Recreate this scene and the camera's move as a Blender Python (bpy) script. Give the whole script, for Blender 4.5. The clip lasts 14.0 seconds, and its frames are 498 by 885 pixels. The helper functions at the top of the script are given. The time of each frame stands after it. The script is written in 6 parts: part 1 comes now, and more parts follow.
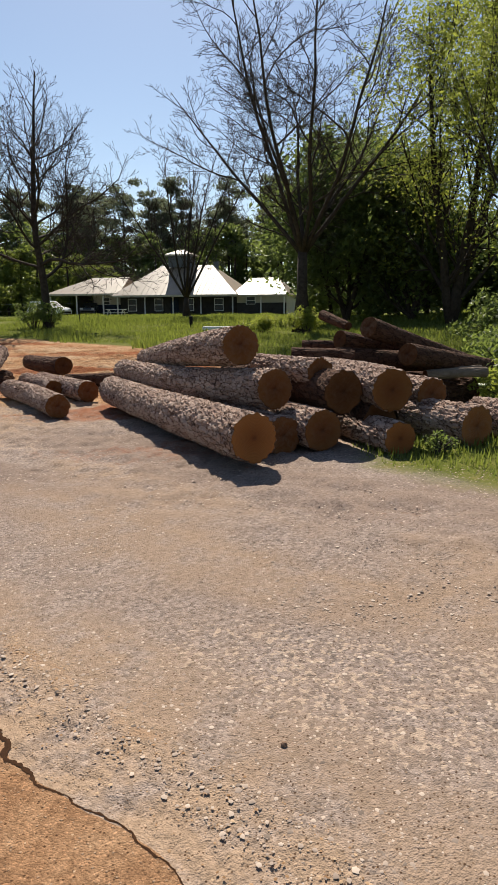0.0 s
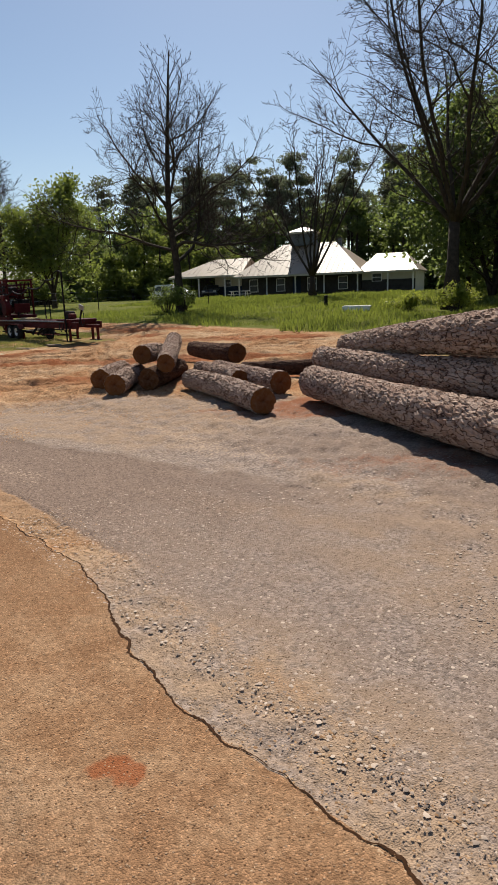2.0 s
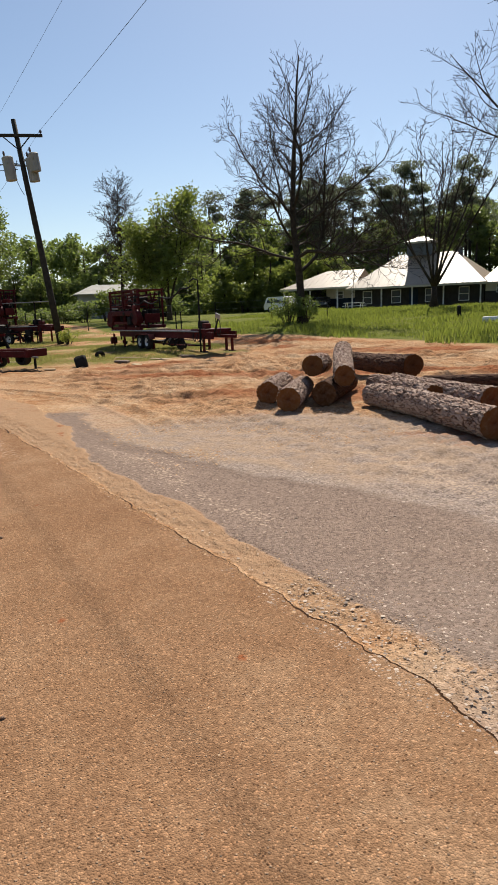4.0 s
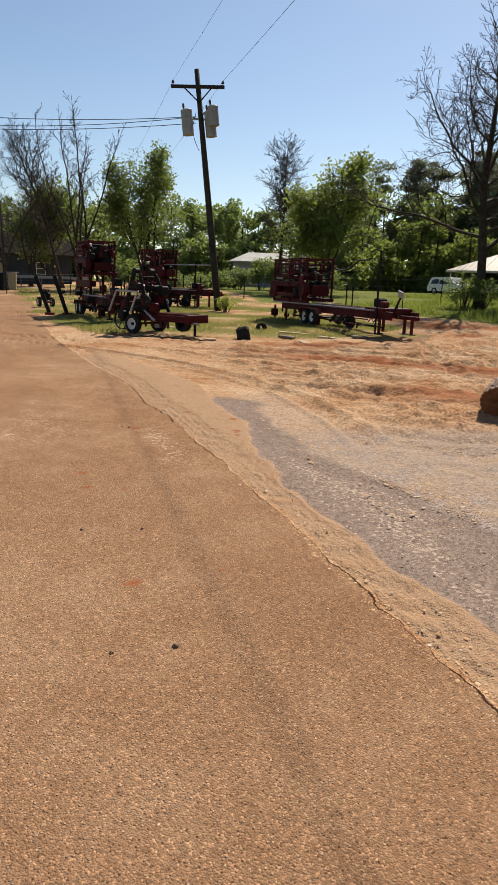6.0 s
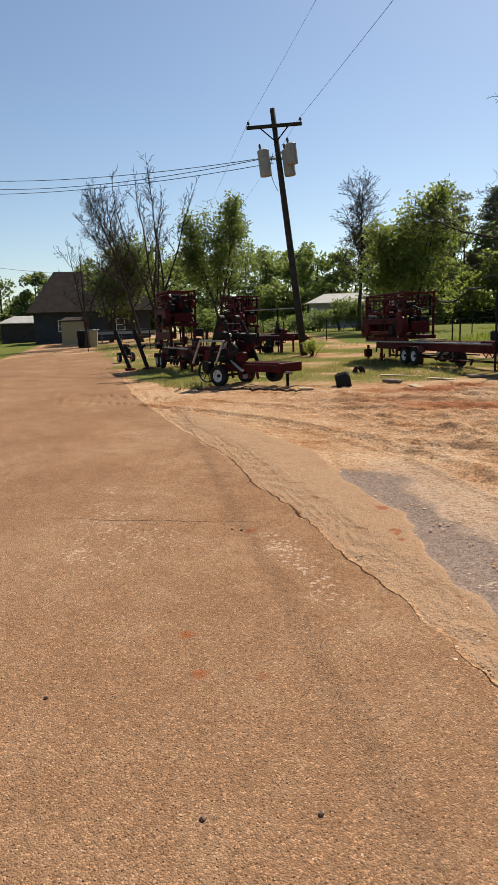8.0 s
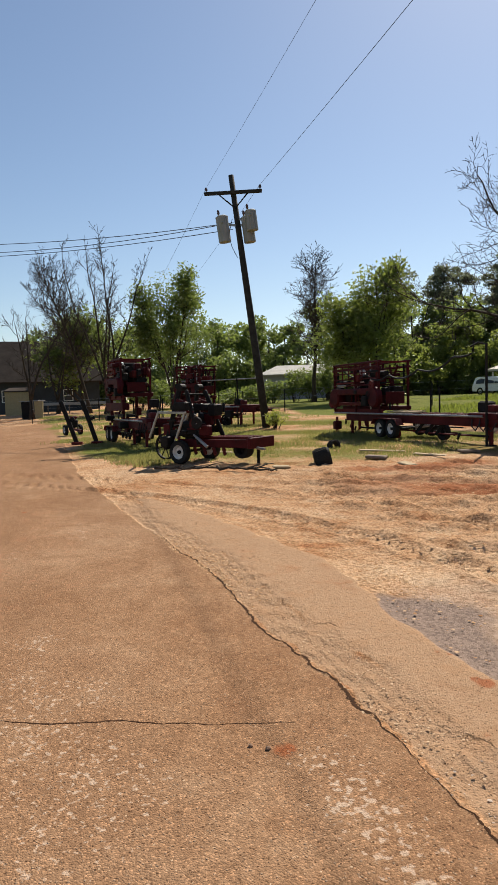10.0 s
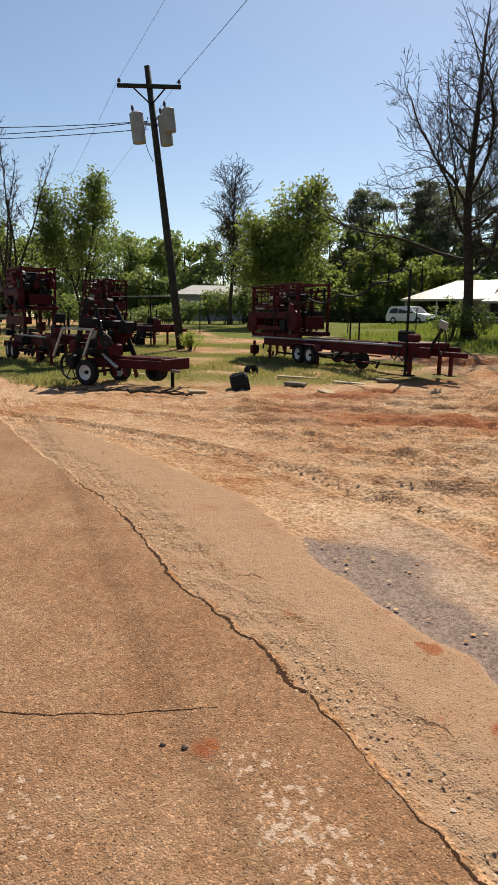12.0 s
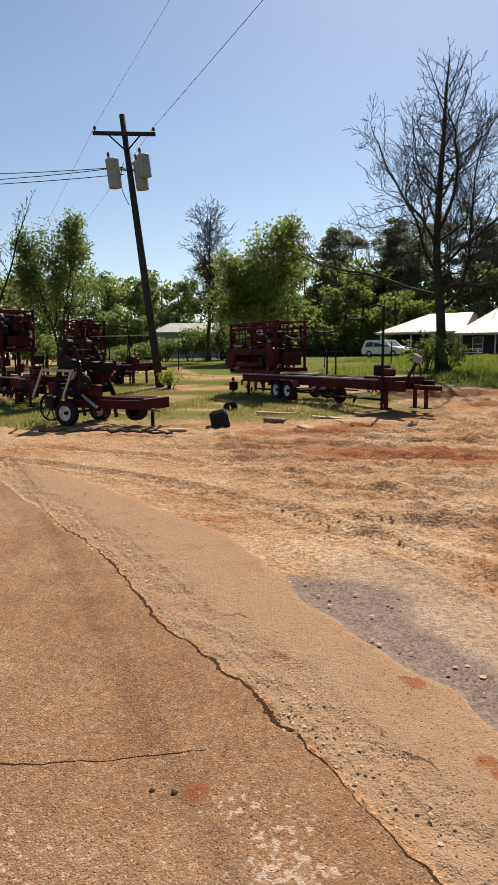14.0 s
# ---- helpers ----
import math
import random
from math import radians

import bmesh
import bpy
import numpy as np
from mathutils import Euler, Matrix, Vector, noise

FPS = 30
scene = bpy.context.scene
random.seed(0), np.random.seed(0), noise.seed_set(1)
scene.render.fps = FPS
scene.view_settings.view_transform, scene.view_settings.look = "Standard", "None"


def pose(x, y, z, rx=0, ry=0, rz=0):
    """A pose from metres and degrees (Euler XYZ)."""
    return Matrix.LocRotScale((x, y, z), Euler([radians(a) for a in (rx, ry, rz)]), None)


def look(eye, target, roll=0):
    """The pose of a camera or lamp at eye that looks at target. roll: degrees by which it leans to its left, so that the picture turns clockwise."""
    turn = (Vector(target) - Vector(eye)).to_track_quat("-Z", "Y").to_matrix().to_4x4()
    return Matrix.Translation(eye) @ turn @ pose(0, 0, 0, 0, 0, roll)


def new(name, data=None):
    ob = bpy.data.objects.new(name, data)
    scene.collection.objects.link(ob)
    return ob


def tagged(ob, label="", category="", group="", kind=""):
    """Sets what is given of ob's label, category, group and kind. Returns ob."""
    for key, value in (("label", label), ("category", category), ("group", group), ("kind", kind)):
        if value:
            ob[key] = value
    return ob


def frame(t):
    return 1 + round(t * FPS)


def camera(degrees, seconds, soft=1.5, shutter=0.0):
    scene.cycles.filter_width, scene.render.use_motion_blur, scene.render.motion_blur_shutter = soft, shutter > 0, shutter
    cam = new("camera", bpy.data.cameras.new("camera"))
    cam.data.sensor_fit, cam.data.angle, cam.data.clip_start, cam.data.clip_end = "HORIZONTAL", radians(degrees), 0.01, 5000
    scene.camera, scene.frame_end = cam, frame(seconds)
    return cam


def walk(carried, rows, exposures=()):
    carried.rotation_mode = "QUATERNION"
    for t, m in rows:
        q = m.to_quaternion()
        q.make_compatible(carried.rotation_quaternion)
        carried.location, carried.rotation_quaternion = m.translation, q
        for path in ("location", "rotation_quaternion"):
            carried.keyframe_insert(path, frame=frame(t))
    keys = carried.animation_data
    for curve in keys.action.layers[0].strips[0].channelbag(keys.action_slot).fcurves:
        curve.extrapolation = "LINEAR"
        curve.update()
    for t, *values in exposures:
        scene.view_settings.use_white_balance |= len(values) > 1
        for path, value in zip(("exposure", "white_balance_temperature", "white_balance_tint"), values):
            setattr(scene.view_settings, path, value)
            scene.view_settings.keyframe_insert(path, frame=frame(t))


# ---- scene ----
cam = camera(42.5, 14.0, soft=1.0)
PATH = [
    (0, (1.814, 2.129, 1.821), (1.346, 4.032, 1.421), -0.3),
    (0.5, (1.325, 2.249, 1.846), (0.726, 4.12, 1.473), 1.3),
    (1, (0.778, 2.436, 1.879), (0.112, 4.255, 1.38), 1.6),
    (1.5, (0.214, 2.677, 1.879), (-0.582, 4.459, 1.44), 0.7),
    (2, (-0.326, 2.927, 1.869), (-1.103, 4.713, 1.415), -2.0),
    (4.5, (-3.017, 4.016, 1.703), (-4.16, 5.602, 1.282), -0.1),
    (5, (-3.605, 4.446, 1.683), (-4.861, 5.931, 1.217), 2.2),
    (5.5, (-4.128, 4.746, 1.689), (-5.474, 6.173, 1.3), 3.2),
    (6, (-4.628, 4.996, 1.726), (-5.975, 6.396, 1.246), 2.1),
    (6.5, (-5.251, 5.296, 1.706), (-6.722, 6.59, 1.304), 1.7),
    (7, (-5.804, 5.595, 1.684), (-7.21, 6.958, 1.277), -1.2),
    (7.5, (-6.212, 5.818, 1.724), (-7.65, 7.157, 1.346), 0.1),
    (8, (-6.71, 6.145, 1.705), (-8.242, 7.383, 1.354), -1.8),
    (10.5, (-9.111, 7.55, 1.673), (-10.528, 8.955, 1.549), -1.2),
    (11, (-9.302, 7.737, 1.65), (-10.576, 9.237, 1.293), 2.0),
    (11.5, (-9.28, 7.763, 1.663), (-10.537, 9.281, 1.323), 0.7),
    (12, (-9.288, 7.79, 1.644), (-10.511, 9.327, 1.267), 0.8),
    (12.5, (-9.257, 7.786, 1.658), (-10.381, 9.408, 1.331), 0.1),
    (13, (-9.24, 7.768, 1.666), (-10.309, 9.43, 1.357), -0.5),
    (13.5, (-9.237, 7.757, 1.671), (-10.299, 9.424, 1.363), -0.5),
    (14, (-9.236, 7.722, 1.698), (-10.422, 9.309, 1.428), -0.4),
]
walk(cam, [(t, look(eye, target, roll)) for t, eye, target, roll in PATH], [(0.0, 0.68), (0.5, 0.76), (1.0, 0.76), (1.5, 0.50), (2.0, 0.46), (3.2, 0.58), (4.5, 0.70), (14.0, 0.68)])


# ---- light ----
SUN_DIR = Vector((-0.34, 0.94, 1.02)).normalized()
world = bpy.data.worlds.new("sky")
scene.world = world
world.use_nodes = True
_wn = world.node_tree.nodes
_sky = _wn.new("ShaderNodeTexSky")
_sky.sky_type = "NISHITA"
_sky.sun_disc = False
_sky.sun_elevation = math.asin(SUN_DIR.z)
_sky.sun_rotation = math.atan2(SUN_DIR.x, SUN_DIR.y)
_sky.air_density, _sky.dust_density, _sky.ozone_density = 1.0, 0.35, 1.0
world.node_tree.links.new(_sky.outputs[0], _wn["Background"].inputs[0])
_wn["Background"].inputs[1].default_value = 0.068
sun = new("sun", bpy.data.lights.new("sun", "SUN"))
sun.data.energy, sun.data.angle, sun.data.color = 5.0, radians(0.53), (1.0, 0.91, 0.775)
sun.matrix_world = look((0, 0, 60), Vector((0, 0, 60)) - SUN_DIR)


# ---- small helpers ----
def smooth(a, b, v):
    u = np.clip((v - a) / (b - a), 0, 1)
    return u * u * (3 - 2 * u)


# the road's edge runs from EDGE along ALONG; d is measured to its right, over the lot
EDGE, ALONG, ACROSS = (1.33, 3.83), (-0.8936, 0.449), (0.449, 0.8936)


def to_sd(x, y):
    return (x - EDGE[0]) * ALONG[0] + (y - EDGE[1]) * ALONG[1], (x - EDGE[0]) * ACROSS[0] + (y - EDGE[1]) * ACROSS[1]


def to_xy(s, d):
    return EDGE[0] + s * ALONG[0] + d * ACROSS[0], EDGE[1] + s * ALONG[1] + d * ACROSS[1]


def ground_z(x, y):
    """Height of the ground: level by the road, rising slowly to the lawn and a little towards the log pile."""
    x, y = np.asarray(x, float), np.asarray(y, float)
    d = (x + 1.33) * 0.46 + (y - 5.0) * 0.89
    lot = 0.035 * np.clip(x + 3.5, 0, 14) * smooth(0, 3.5, d)
    s = y - 17
    rise = 0.033 * np.where(s > 12, s, 3 * np.log1p(np.exp(np.clip(s, -60, 12) / 3)))
    rise = np.where(rise > 1.0, 1.0 + 0.6 * (1 - np.exp(-(np.maximum(rise, 1) - 1) / 0.6)), rise)
    return lot + rise


def gz(x, y):
    return float(ground_z(x, y))


class Build:
    """Collects points and faces for one mesh."""

    def __init__(self):
        self.v, self.f = [], []

    def add(self, vs, fs):
        k = len(self.v)
        self.v.extend(tuple(p) for p in vs)
        self.f.extend(tuple(k + i for i in f) for f in fs)
        return self

    def box(self, c, size, rot=None, bevel=0.0):
        a, b, h = (0.5 * q for q in size)
        c = Vector(c)
        if bevel <= 0:
            pts = [Vector((x, y, z)) for z in (-h, h) for x, y in ((-a, -b), (a, -b), (a, b), (-a, b))]
            fs = [(3, 2, 1, 0), (4, 5, 6, 7), (0, 1, 5, 4), (1, 2, 6, 5), (2, 3, 7, 6), (3, 0, 4, 7)]
        else:
            e = min(bevel, 0.45 * min(size))
            pts = []
            for z, i in ((-h, e), (-h + e, 0), (h - e, 0), (h, e)):
                for x, y in ((-a + i + e, -b + i), (a - i - e, -b + i), (a - i, -b + i + e), (a - i, b - i - e), (a - i - e, b - i), (-a + i + e, b - i), (-a + i, b - i - e), (-a + i, -b + i + e)):
                    pts.append(Vector((x, y, z)))
            fs = [tuple(range(7, -1, -1)), tuple(range(24, 32))]
            for r in range(3):
                fs += [(8 * r + i, 8 * r + (i + 1) % 8, 8 * r + 8 + (i + 1) % 8, 8 * r + 8 + i) for i in range(8)]
        if rot is not None:
            pts = [rot @ p for p in pts]
        return self.add([c + p for p in pts], fs)

    def beam(self, p, q, w, h=None, bevel=0.0):
        """A bar of section w x h from p to q."""
        p, q = Vector(p), Vector(q)
        rot = (q - p).to_track_quat("X", "Z").to_matrix()
        return self.box((p + q) / 2, ((q - p).length, w, h or w), rot, bevel)

    def tube(self, pts, radii, n=8, caps=True):
        pts = [Vector(p) for p in pts]
        if not hasattr(radii, "__len__"):
            radii = [radii] * len(pts)
        vs, fs = [], []
        up = None
        for i, p in enumerate(pts):
            t = (pts[min(i + 1, len(pts) - 1)] - pts[max(i - 1, 0)])
            t = t.normalized() if t.length > 1e-9 else Vector((0, 0, 1))
            if up is None:
                up = t.orthogonal().normalized()
            up = (up - t * up.dot(t))
            up = up.normalized() if up.length > 1e-6 else t.orthogonal().normalized()
            side = t.cross(up)
            for k in range(n):
                a = 2 * math.pi * k / n
                vs.append(p + (up * math.cos(a) + side * math.sin(a)) * radii[i])
        for i in range(len(pts) - 1):
            for k in range(n):
                j = (k + 1) % n
                fs.append((i * n + k, i * n + j, (i + 1) * n + j, (i + 1) * n + k))
        if caps:
            fs.append(tuple(range(n - 1, -1, -1)))
            fs.append(tuple((len(pts) - 1) * n + k for k in range(n)))
        return self.add(vs, fs)

    def ring(self, c, axis, profile, n=24):
        """Turns a closed profile of (radius, along) round an axis through c."""
        axis = Vector(axis).normalized()
        u = axis.orthogonal().normalized()
        w = axis.cross(u)
        c, m = Vector(c), len(profile)
        vs = [c + axis * h + (u * math.cos(2 * math.pi * k / n) + w * math.sin(2 * math.pi * k / n)) * r for k in range(n) for r, h in profile]
        fs = [(k * m + i, ((k + 1) % n) * m + i, ((k + 1) % n) * m + (i + 1) % m, k * m + (i + 1) % m) for k in range(n) for i in range(m)]
        return self.add(vs, fs)


def mesh_of(name, b, smoothed=False):
    me = bpy.data.meshes.new(name)
    me.from_pydata(b.v, [], b.f)
    if smoothed:
        me.polygons.foreach_set("use_smooth", [True] * len(me.polygons))
    me.update()
    return me


def part(name, b, material, parent=None, label="", smoothed=False):
    me = mesh_of(name, b, smoothed)
    me.materials.append(material)
    ob = new(name, me)
    if parent is not None:
        ob.parent = parent
    if label:
        ob["label"] = label
    return ob


def thing(name, m, label, category, group="", kind=""):
    ob = new(name)
    ob.empty_display_size = 0.2
    ob.matrix_world = m
    return tagged(ob, label, category, group, kind)


# ---- materials ----
def material(name, rough=0.8, metal=0.0):
    m = bpy.data.materials.new(name)
    m.use_nodes = True
    b = m.node_tree.nodes["Principled BSDF"]
    b.inputs["Roughness"].default_value = rough
    b.inputs["Metallic"].default_value = metal
    b.inputs["Specular IOR Level"].default_value = 0.5 if rough < 0.6 else 0.12
    return m, m.node_tree, b


def node(nt, kind, **kw):
    n = nt.nodes.new("ShaderNode" + kind)
    for k, v in kw.items():
        setattr(n, k, v)
    return n


def noise_tex(nt, coord, scale, detail=4.0, rough=0.55, distort=0.0):
    n = node(nt, "TexNoise")
    n.inputs["Scale"].default_value, n.inputs["Detail"].default_value = scale, detail
    n.inputs["Roughness"].default_value, n.inputs["Distortion"].default_value = rough, distort
    nt.links.new(coord, n.inputs["Vector"])
    return n.outputs["Fac"]


def ramp(nt, fac, *stops):
    r = node(nt, "ValToRGB")
    e = r.color_ramp.elements
    while len(e) < len(stops):
        e.new(0.5)
    for q, (p, c) in zip(e, stops):
        q.position = p
        q.color = (*c, 1) if len(c) == 3 else c
    nt.links.new(fac, r.inputs[0])
    return r.outputs[0]


def math_(nt, op, a, b=None, clamp=False):
    n = node(nt, "Math", operation=op, use_clamp=clamp)
    for i, v in enumerate((a, b)):
        if v is None:
            continue
        if isinstance(v, (int, float)):
            n.inputs[i].default_value = v
        else:
            nt.links.new(v, n.inputs[i])
    return n.outputs[0]


def mix(nt, fac, a, b, mode="MIX"):
    n = node(nt, "Mix", data_type="RGBA", blend_type=mode)
    for sock, v in ((n.inputs[0], fac), (n.inputs[6], a), (n.inputs[7], b)):
        if isinstance(v, (int, float)):
            sock.default_value = v
        elif isinstance(v, tuple):
            sock.default_value = (*v, 1)
        else:
            nt.links.new(v, sock)
    return n.outputs[2]


def bump(nt, bsdf, height, strength=0.5, dist=0.01, chain=None):
    n = node(nt, "Bump")
    n.inputs["Strength"].default_value, n.inputs["Distance"].default_value = strength, dist
    nt.links.new(height, n.inputs["Height"])
    if chain is not None:
        nt.links.new(chain, n.inputs["Normal"])
    nt.links.new(n.outputs[0], bsdf.inputs["Normal"])
    return n.outputs[0]


def coords(nt, which="Object", scale=None):
    c = node(nt, "TexCoord").outputs[which]
    if scale:
        m = node(nt, "Mapping")
        m.inputs["Scale"].default_value = scale
        nt.links.new(c, m.inputs[0])
        return m.outputs[0]
    return c


def plain(name, color, rough=0.7, metal=0.0, vary=0.25, scale=6.0, relief=0.003):
    """A painted or bare surface with grime at two scales."""
    m, nt, b = material(name, rough, metal)
    c = coords(nt)
    n1, n2 = noise_tex(nt, c, scale, 5), noise_tex(nt, c, scale * 9, 3)
    f = math_(nt, "ADD", math_(nt, "MULTIPLY", n1, 0.65), math_(nt, "MULTIPLY", n2, 0.35))
    lo, hi = tuple(v * (1 - vary) for v in color), tuple(min(1, v * (1 + vary)) for v in color)
    nt.links.new(ramp(nt, f, (0.33, lo), (0.67, hi)), b.inputs["Base Color"])
    nt.links.new(math_(nt, "ADD", math_(nt, "MULTIPLY", n2, 0.25), rough - 0.12, True), b.inputs["Roughness"])
    if relief:
        bump(nt, b, n2, 0.4, relief)
    return m


def leaf_material(name, dark, light, through_col, rough=0.5):
    m, nt, b = material(name, rough)
    g = node(nt, "NewGeometry")
    c = coords(nt)
    f = math_(nt, "ADD", math_(nt, "MULTIPLY", g.outputs["Random Per Island"], 0.6), math_(nt, "MULTIPLY", noise_tex(nt, c, 0.5, 3), 0.5))
    col = ramp(nt, f, (0.2, dark), (0.85, light))
    nt.links.new(col, b.inputs["Base Color"])
    t = node(nt, "BsdfTranslucent")
    nt.links.new(mix(nt, 0.5, col, through_col), t.inputs[0])
    s = node(nt, "MixShader")
    s.inputs[0].default_value = 0.55
    nt.links.new(b.outputs[0], s.inputs[1])
    nt.links.new(t.outputs[0], s.inputs[2])
    nt.links.new(s.outputs[0], nt.nodes["Material Output"].inputs[0])
    return m


def ground_material():
    m, nt, b = material("ground_surface", 0.95)
    c = coords(nt)
    a1, a2 = node(nt, "Attribute", attribute_name="zone"), node(nt, "Attribute", attribute_name="patch")
    sep1, sep2 = node(nt, "SeparateColor"), node(nt, "SeparateColor")
    nt.links.new(a1.outputs["Color"], sep1.inputs[0])
    nt.links.new(a2.outputs["Color"], sep2.inputs[0])
    grain = noise_tex(nt, c, 95, 3, 0.7)
    fine = noise_tex(nt, c, 26, 5, 0.65)
    mid = noise_tex(nt, c, 3.2, 6, 0.62)
    wide = noise_tex(nt, c, 0.55, 5, 0.6)
    edge = math_(nt, "ADD", math_(nt, "MULTIPLY", mid, 0.55), math_(nt, "MULTIPLY", fine, 0.45))

    def mask(sock, soft=0.07, amount=0.8):
        # breaks a soft zone border up along the grain of the ground
        v = math_(nt, "ADD", sock, math_(nt, "MULTIPLY", math_(nt, "SUBTRACT", edge, 0.5), amount))
        return ramp(nt, v, (0.5 - soft, (0, 0, 0)), (0.5 + soft, (1, 1, 1)))

    speck = node(nt, "TexVoronoi")
    speck.inputs["Scale"].default_value = 130
    nt.links.new(c, speck.inputs["Vector"])
    chip = node(nt, "SeparateColor")
    nt.links.new(speck.outputs["Color"], chip.inputs[0])
    # stones in the gravel
    vor = node(nt, "TexVoronoi")
    vor.inputs["Scale"].default_value = 55
    nt.links.new(c, vor.inputs["Vector"])
    stone = node(nt, "SeparateColor")
    nt.links.new(vor.outputs["Color"], stone.inputs[0])
    # red-tan dirt
    dirt = ramp(nt, math_(nt, "ADD", math_(nt, "MULTIPLY", wide, 0.55), math_(nt, "MULTIPLY", mid, 0.45)), (0.34, (0.33, 0.128, 0.054)), (0.42, (0.41, 0.215, 0.105)), (0.50, (0.50, 0.300, 0.165)), (0.63, (0.60, 0.420, 0.262)))
    # darker in the fine hollows: shade of small pits put into the colour
    dirt = mix(nt, 0.95, dirt, mix(nt, 1.0, dirt, ramp(nt, fine, (0.36, (0.50, 0.48, 0.46)), (0.60, (1.25, 1.25, 1.25))), "MULTIPLY"))
    # dusty asphalt of the road, with aggregate showing
    road = ramp(nt, math_(nt, "ADD", math_(nt, "MULTIPLY", wide, 0.6), math_(nt, "MULTIPLY", mid, 0.4)), (0.3, (0.228, 0.122, 0.064)), (0.5, (0.290, 0.166, 0.092)), (0.7, (0.365, 0.230, 0.138)))
    road = mix(nt, 0.75, road, mix(nt, 1.0, road, ramp(nt, chip.outputs[0], (0.0, (0.45, 0.43, 0.42)), (0.12, (0.85, 0.85, 0.85)), (0.8, (1.05, 1.05, 1.05)), (1.0, (2.0, 1.95, 1.9))), "MULTIPLY"))
    # the road's fine pits, their shade likewise put into the colour
    road = mix(nt, 0.35, road, mix(nt, 1.0, road, ramp(nt, fine, (0.34, (0.55, 0.52, 0.5)), (0.6, (1.2, 1.2, 1.2))), "MULTIPLY"))
    road = mix(nt, math_(nt, "MULTIPLY", a1.outputs["Alpha"], ramp(nt, mid, (0.35, (0.35, 0.35, 0.35)), (0.6, (1, 1, 1)))), road, mix(nt, 0.32, road, dirt))
    # grey gravel over old asphalt
    grav = mix(nt, stone.outputs[0], (0.200, 0.158, 0.134), (0.46, 0.368, 0.312))
    dusty = ramp(nt, math_(nt, "ADD", math_(nt, "MULTIPLY", wide, 0.5), math_(nt, "MULTIPLY", mid, 0.5)), (0.45, (0, 0, 0)), (0.62, (0.45, 0.45, 0.45)))
    dusty = math_(nt, "MAXIMUM", dusty, math_(nt, "MULTIPLY", a1.outputs["Alpha"], ramp(nt, mid, (0.36, (0.2, 0.2, 0.2)), (0.56, (1, 1, 1)))))
    grav = mix(nt, dusty, grav, (0.405, 0.288, 0.198))
    # pits between the gravel, darkened in the colour as if shaded
    grav = mix(nt, 0.45, grav, mix(nt, 1.0, grav, ramp(nt, fine, (0.36, (0.5, 0.5, 0.5)), (0.62, (1.35, 1.35, 1.35))), "MULTIPLY"))
    grass = ramp(nt, math_(nt, "ADD", math_(nt, "MULTIPLY", mid, 0.5), math_(nt, "MULTIPLY", fine, 0.5)), (0.3, (0.06, 0.075, 0.014)), (0.5, (0.13, 0.15, 0.028)), (0.7, (0.26, 0.22, 0.08)))
    slab = ramp(nt, edge, (0.35, (0.355, 0.210, 0.120)), (0.6, (0.440, 0.294, 0.182)))
    slab = mix(nt, 0.3, slab, mix(nt, 1.0, slab, ramp(nt, grain, (0.35, (0.6, 0.6, 0.6)), (0.65, (1.3, 1.3, 1.3))), "MULTIPLY"))
    slab = mix(nt, ramp(nt, mid, (0.48, (0, 0, 0)), (0.66, (0.55, 0.55, 0.55))), slab, (0.35, 0.185, 0.092))
    split = node(nt, "TexVoronoi", feature="DISTANCE_TO_EDGE")
    split.inputs["Scale"].default_value = 1.5
    bent = node(nt, "Mix", data_type="VECTOR")
    bent.inputs[0].default_value = 0.3
    tangle = node(nt, "TexNoise")
    tangle.inputs["Scale"].default_value, tangle.inputs["Detail"].default_value = 2.5, 5
    nt.links.new(c, tangle.inputs["Vector"])
    nt.links.new(c, bent.inputs[4])
    nt.links.new(tangle.outputs["Color"], bent.inputs[5])
    nt.links.new(bent.outputs[1], split.inputs["Vector"])
    open_split = math_(nt, "MULTIPLY", ramp(nt, split.outputs["Distance"], (0.003, (1, 1, 1)), (0.010, (0, 0, 0))), ramp(nt, mid, (0.55, (0, 0, 0)), (0.62, (1, 1, 1))))
    slab = mix(nt, math_(nt, "MULTIPLY", open_split, 0.8), slab, (0.12, 0.07, 0.04))
    old = mix(nt, stone.outputs[1], (0.175, 0.128, 0.102), (0.34, 0.250, 0.198))
    col = mix(nt, mask(sep1.outputs[2], 0.22, 0.9), dirt, grav)
    col = mix(nt, mask(sep2.outputs[0], 0.30, 1.1), col, old)
    col = mix(nt, mask(a2.outputs["Alpha"], 0.09, 0.6), col, slab)
    col = mix(nt, mask(sep1.outputs[0], 0.03, 0.35), col, road)
    col = mix(nt, mask(sep1.outputs[1], 0.2, 0.8), col, grass)
    col = mix(nt, mask(sep2.outputs[1], 0.12, 0.9), col, mix(nt, 0.72, col, (0.30, 0.085, 0.03)))
    flake = noise_tex(nt, c, 28, 3, 0.5)
    bits = node(nt, "TexVoronoi")
    bits.inputs["Scale"].default_value = 68
    nt.links.new(c, bits.inputs["Vector"])
    lot = node(nt, "SeparateColor")
    nt.links.new(bits.outputs["Color"], lot.inputs[0])
    core = ramp(nt, bits.outputs["Distance"], (0.20, (1, 1, 1)), (0.42, (0, 0, 0)))
    not_grass = math_(nt, "SUBTRACT", 1.0, sep1.outputs[1], True)
    core = math_(nt, "MULTIPLY", core, not_grass)
    # dark bits: darker stones, and the small shadows of grit put into the colour
    col = mix(nt, math_(nt, "MULTIPLY", core, ramp(nt, lot.outputs[0], (0.72, (0, 0, 0)), (0.84, (0.9, 0.9, 0.9)))), col, (0.085, 0.045, 0.025))
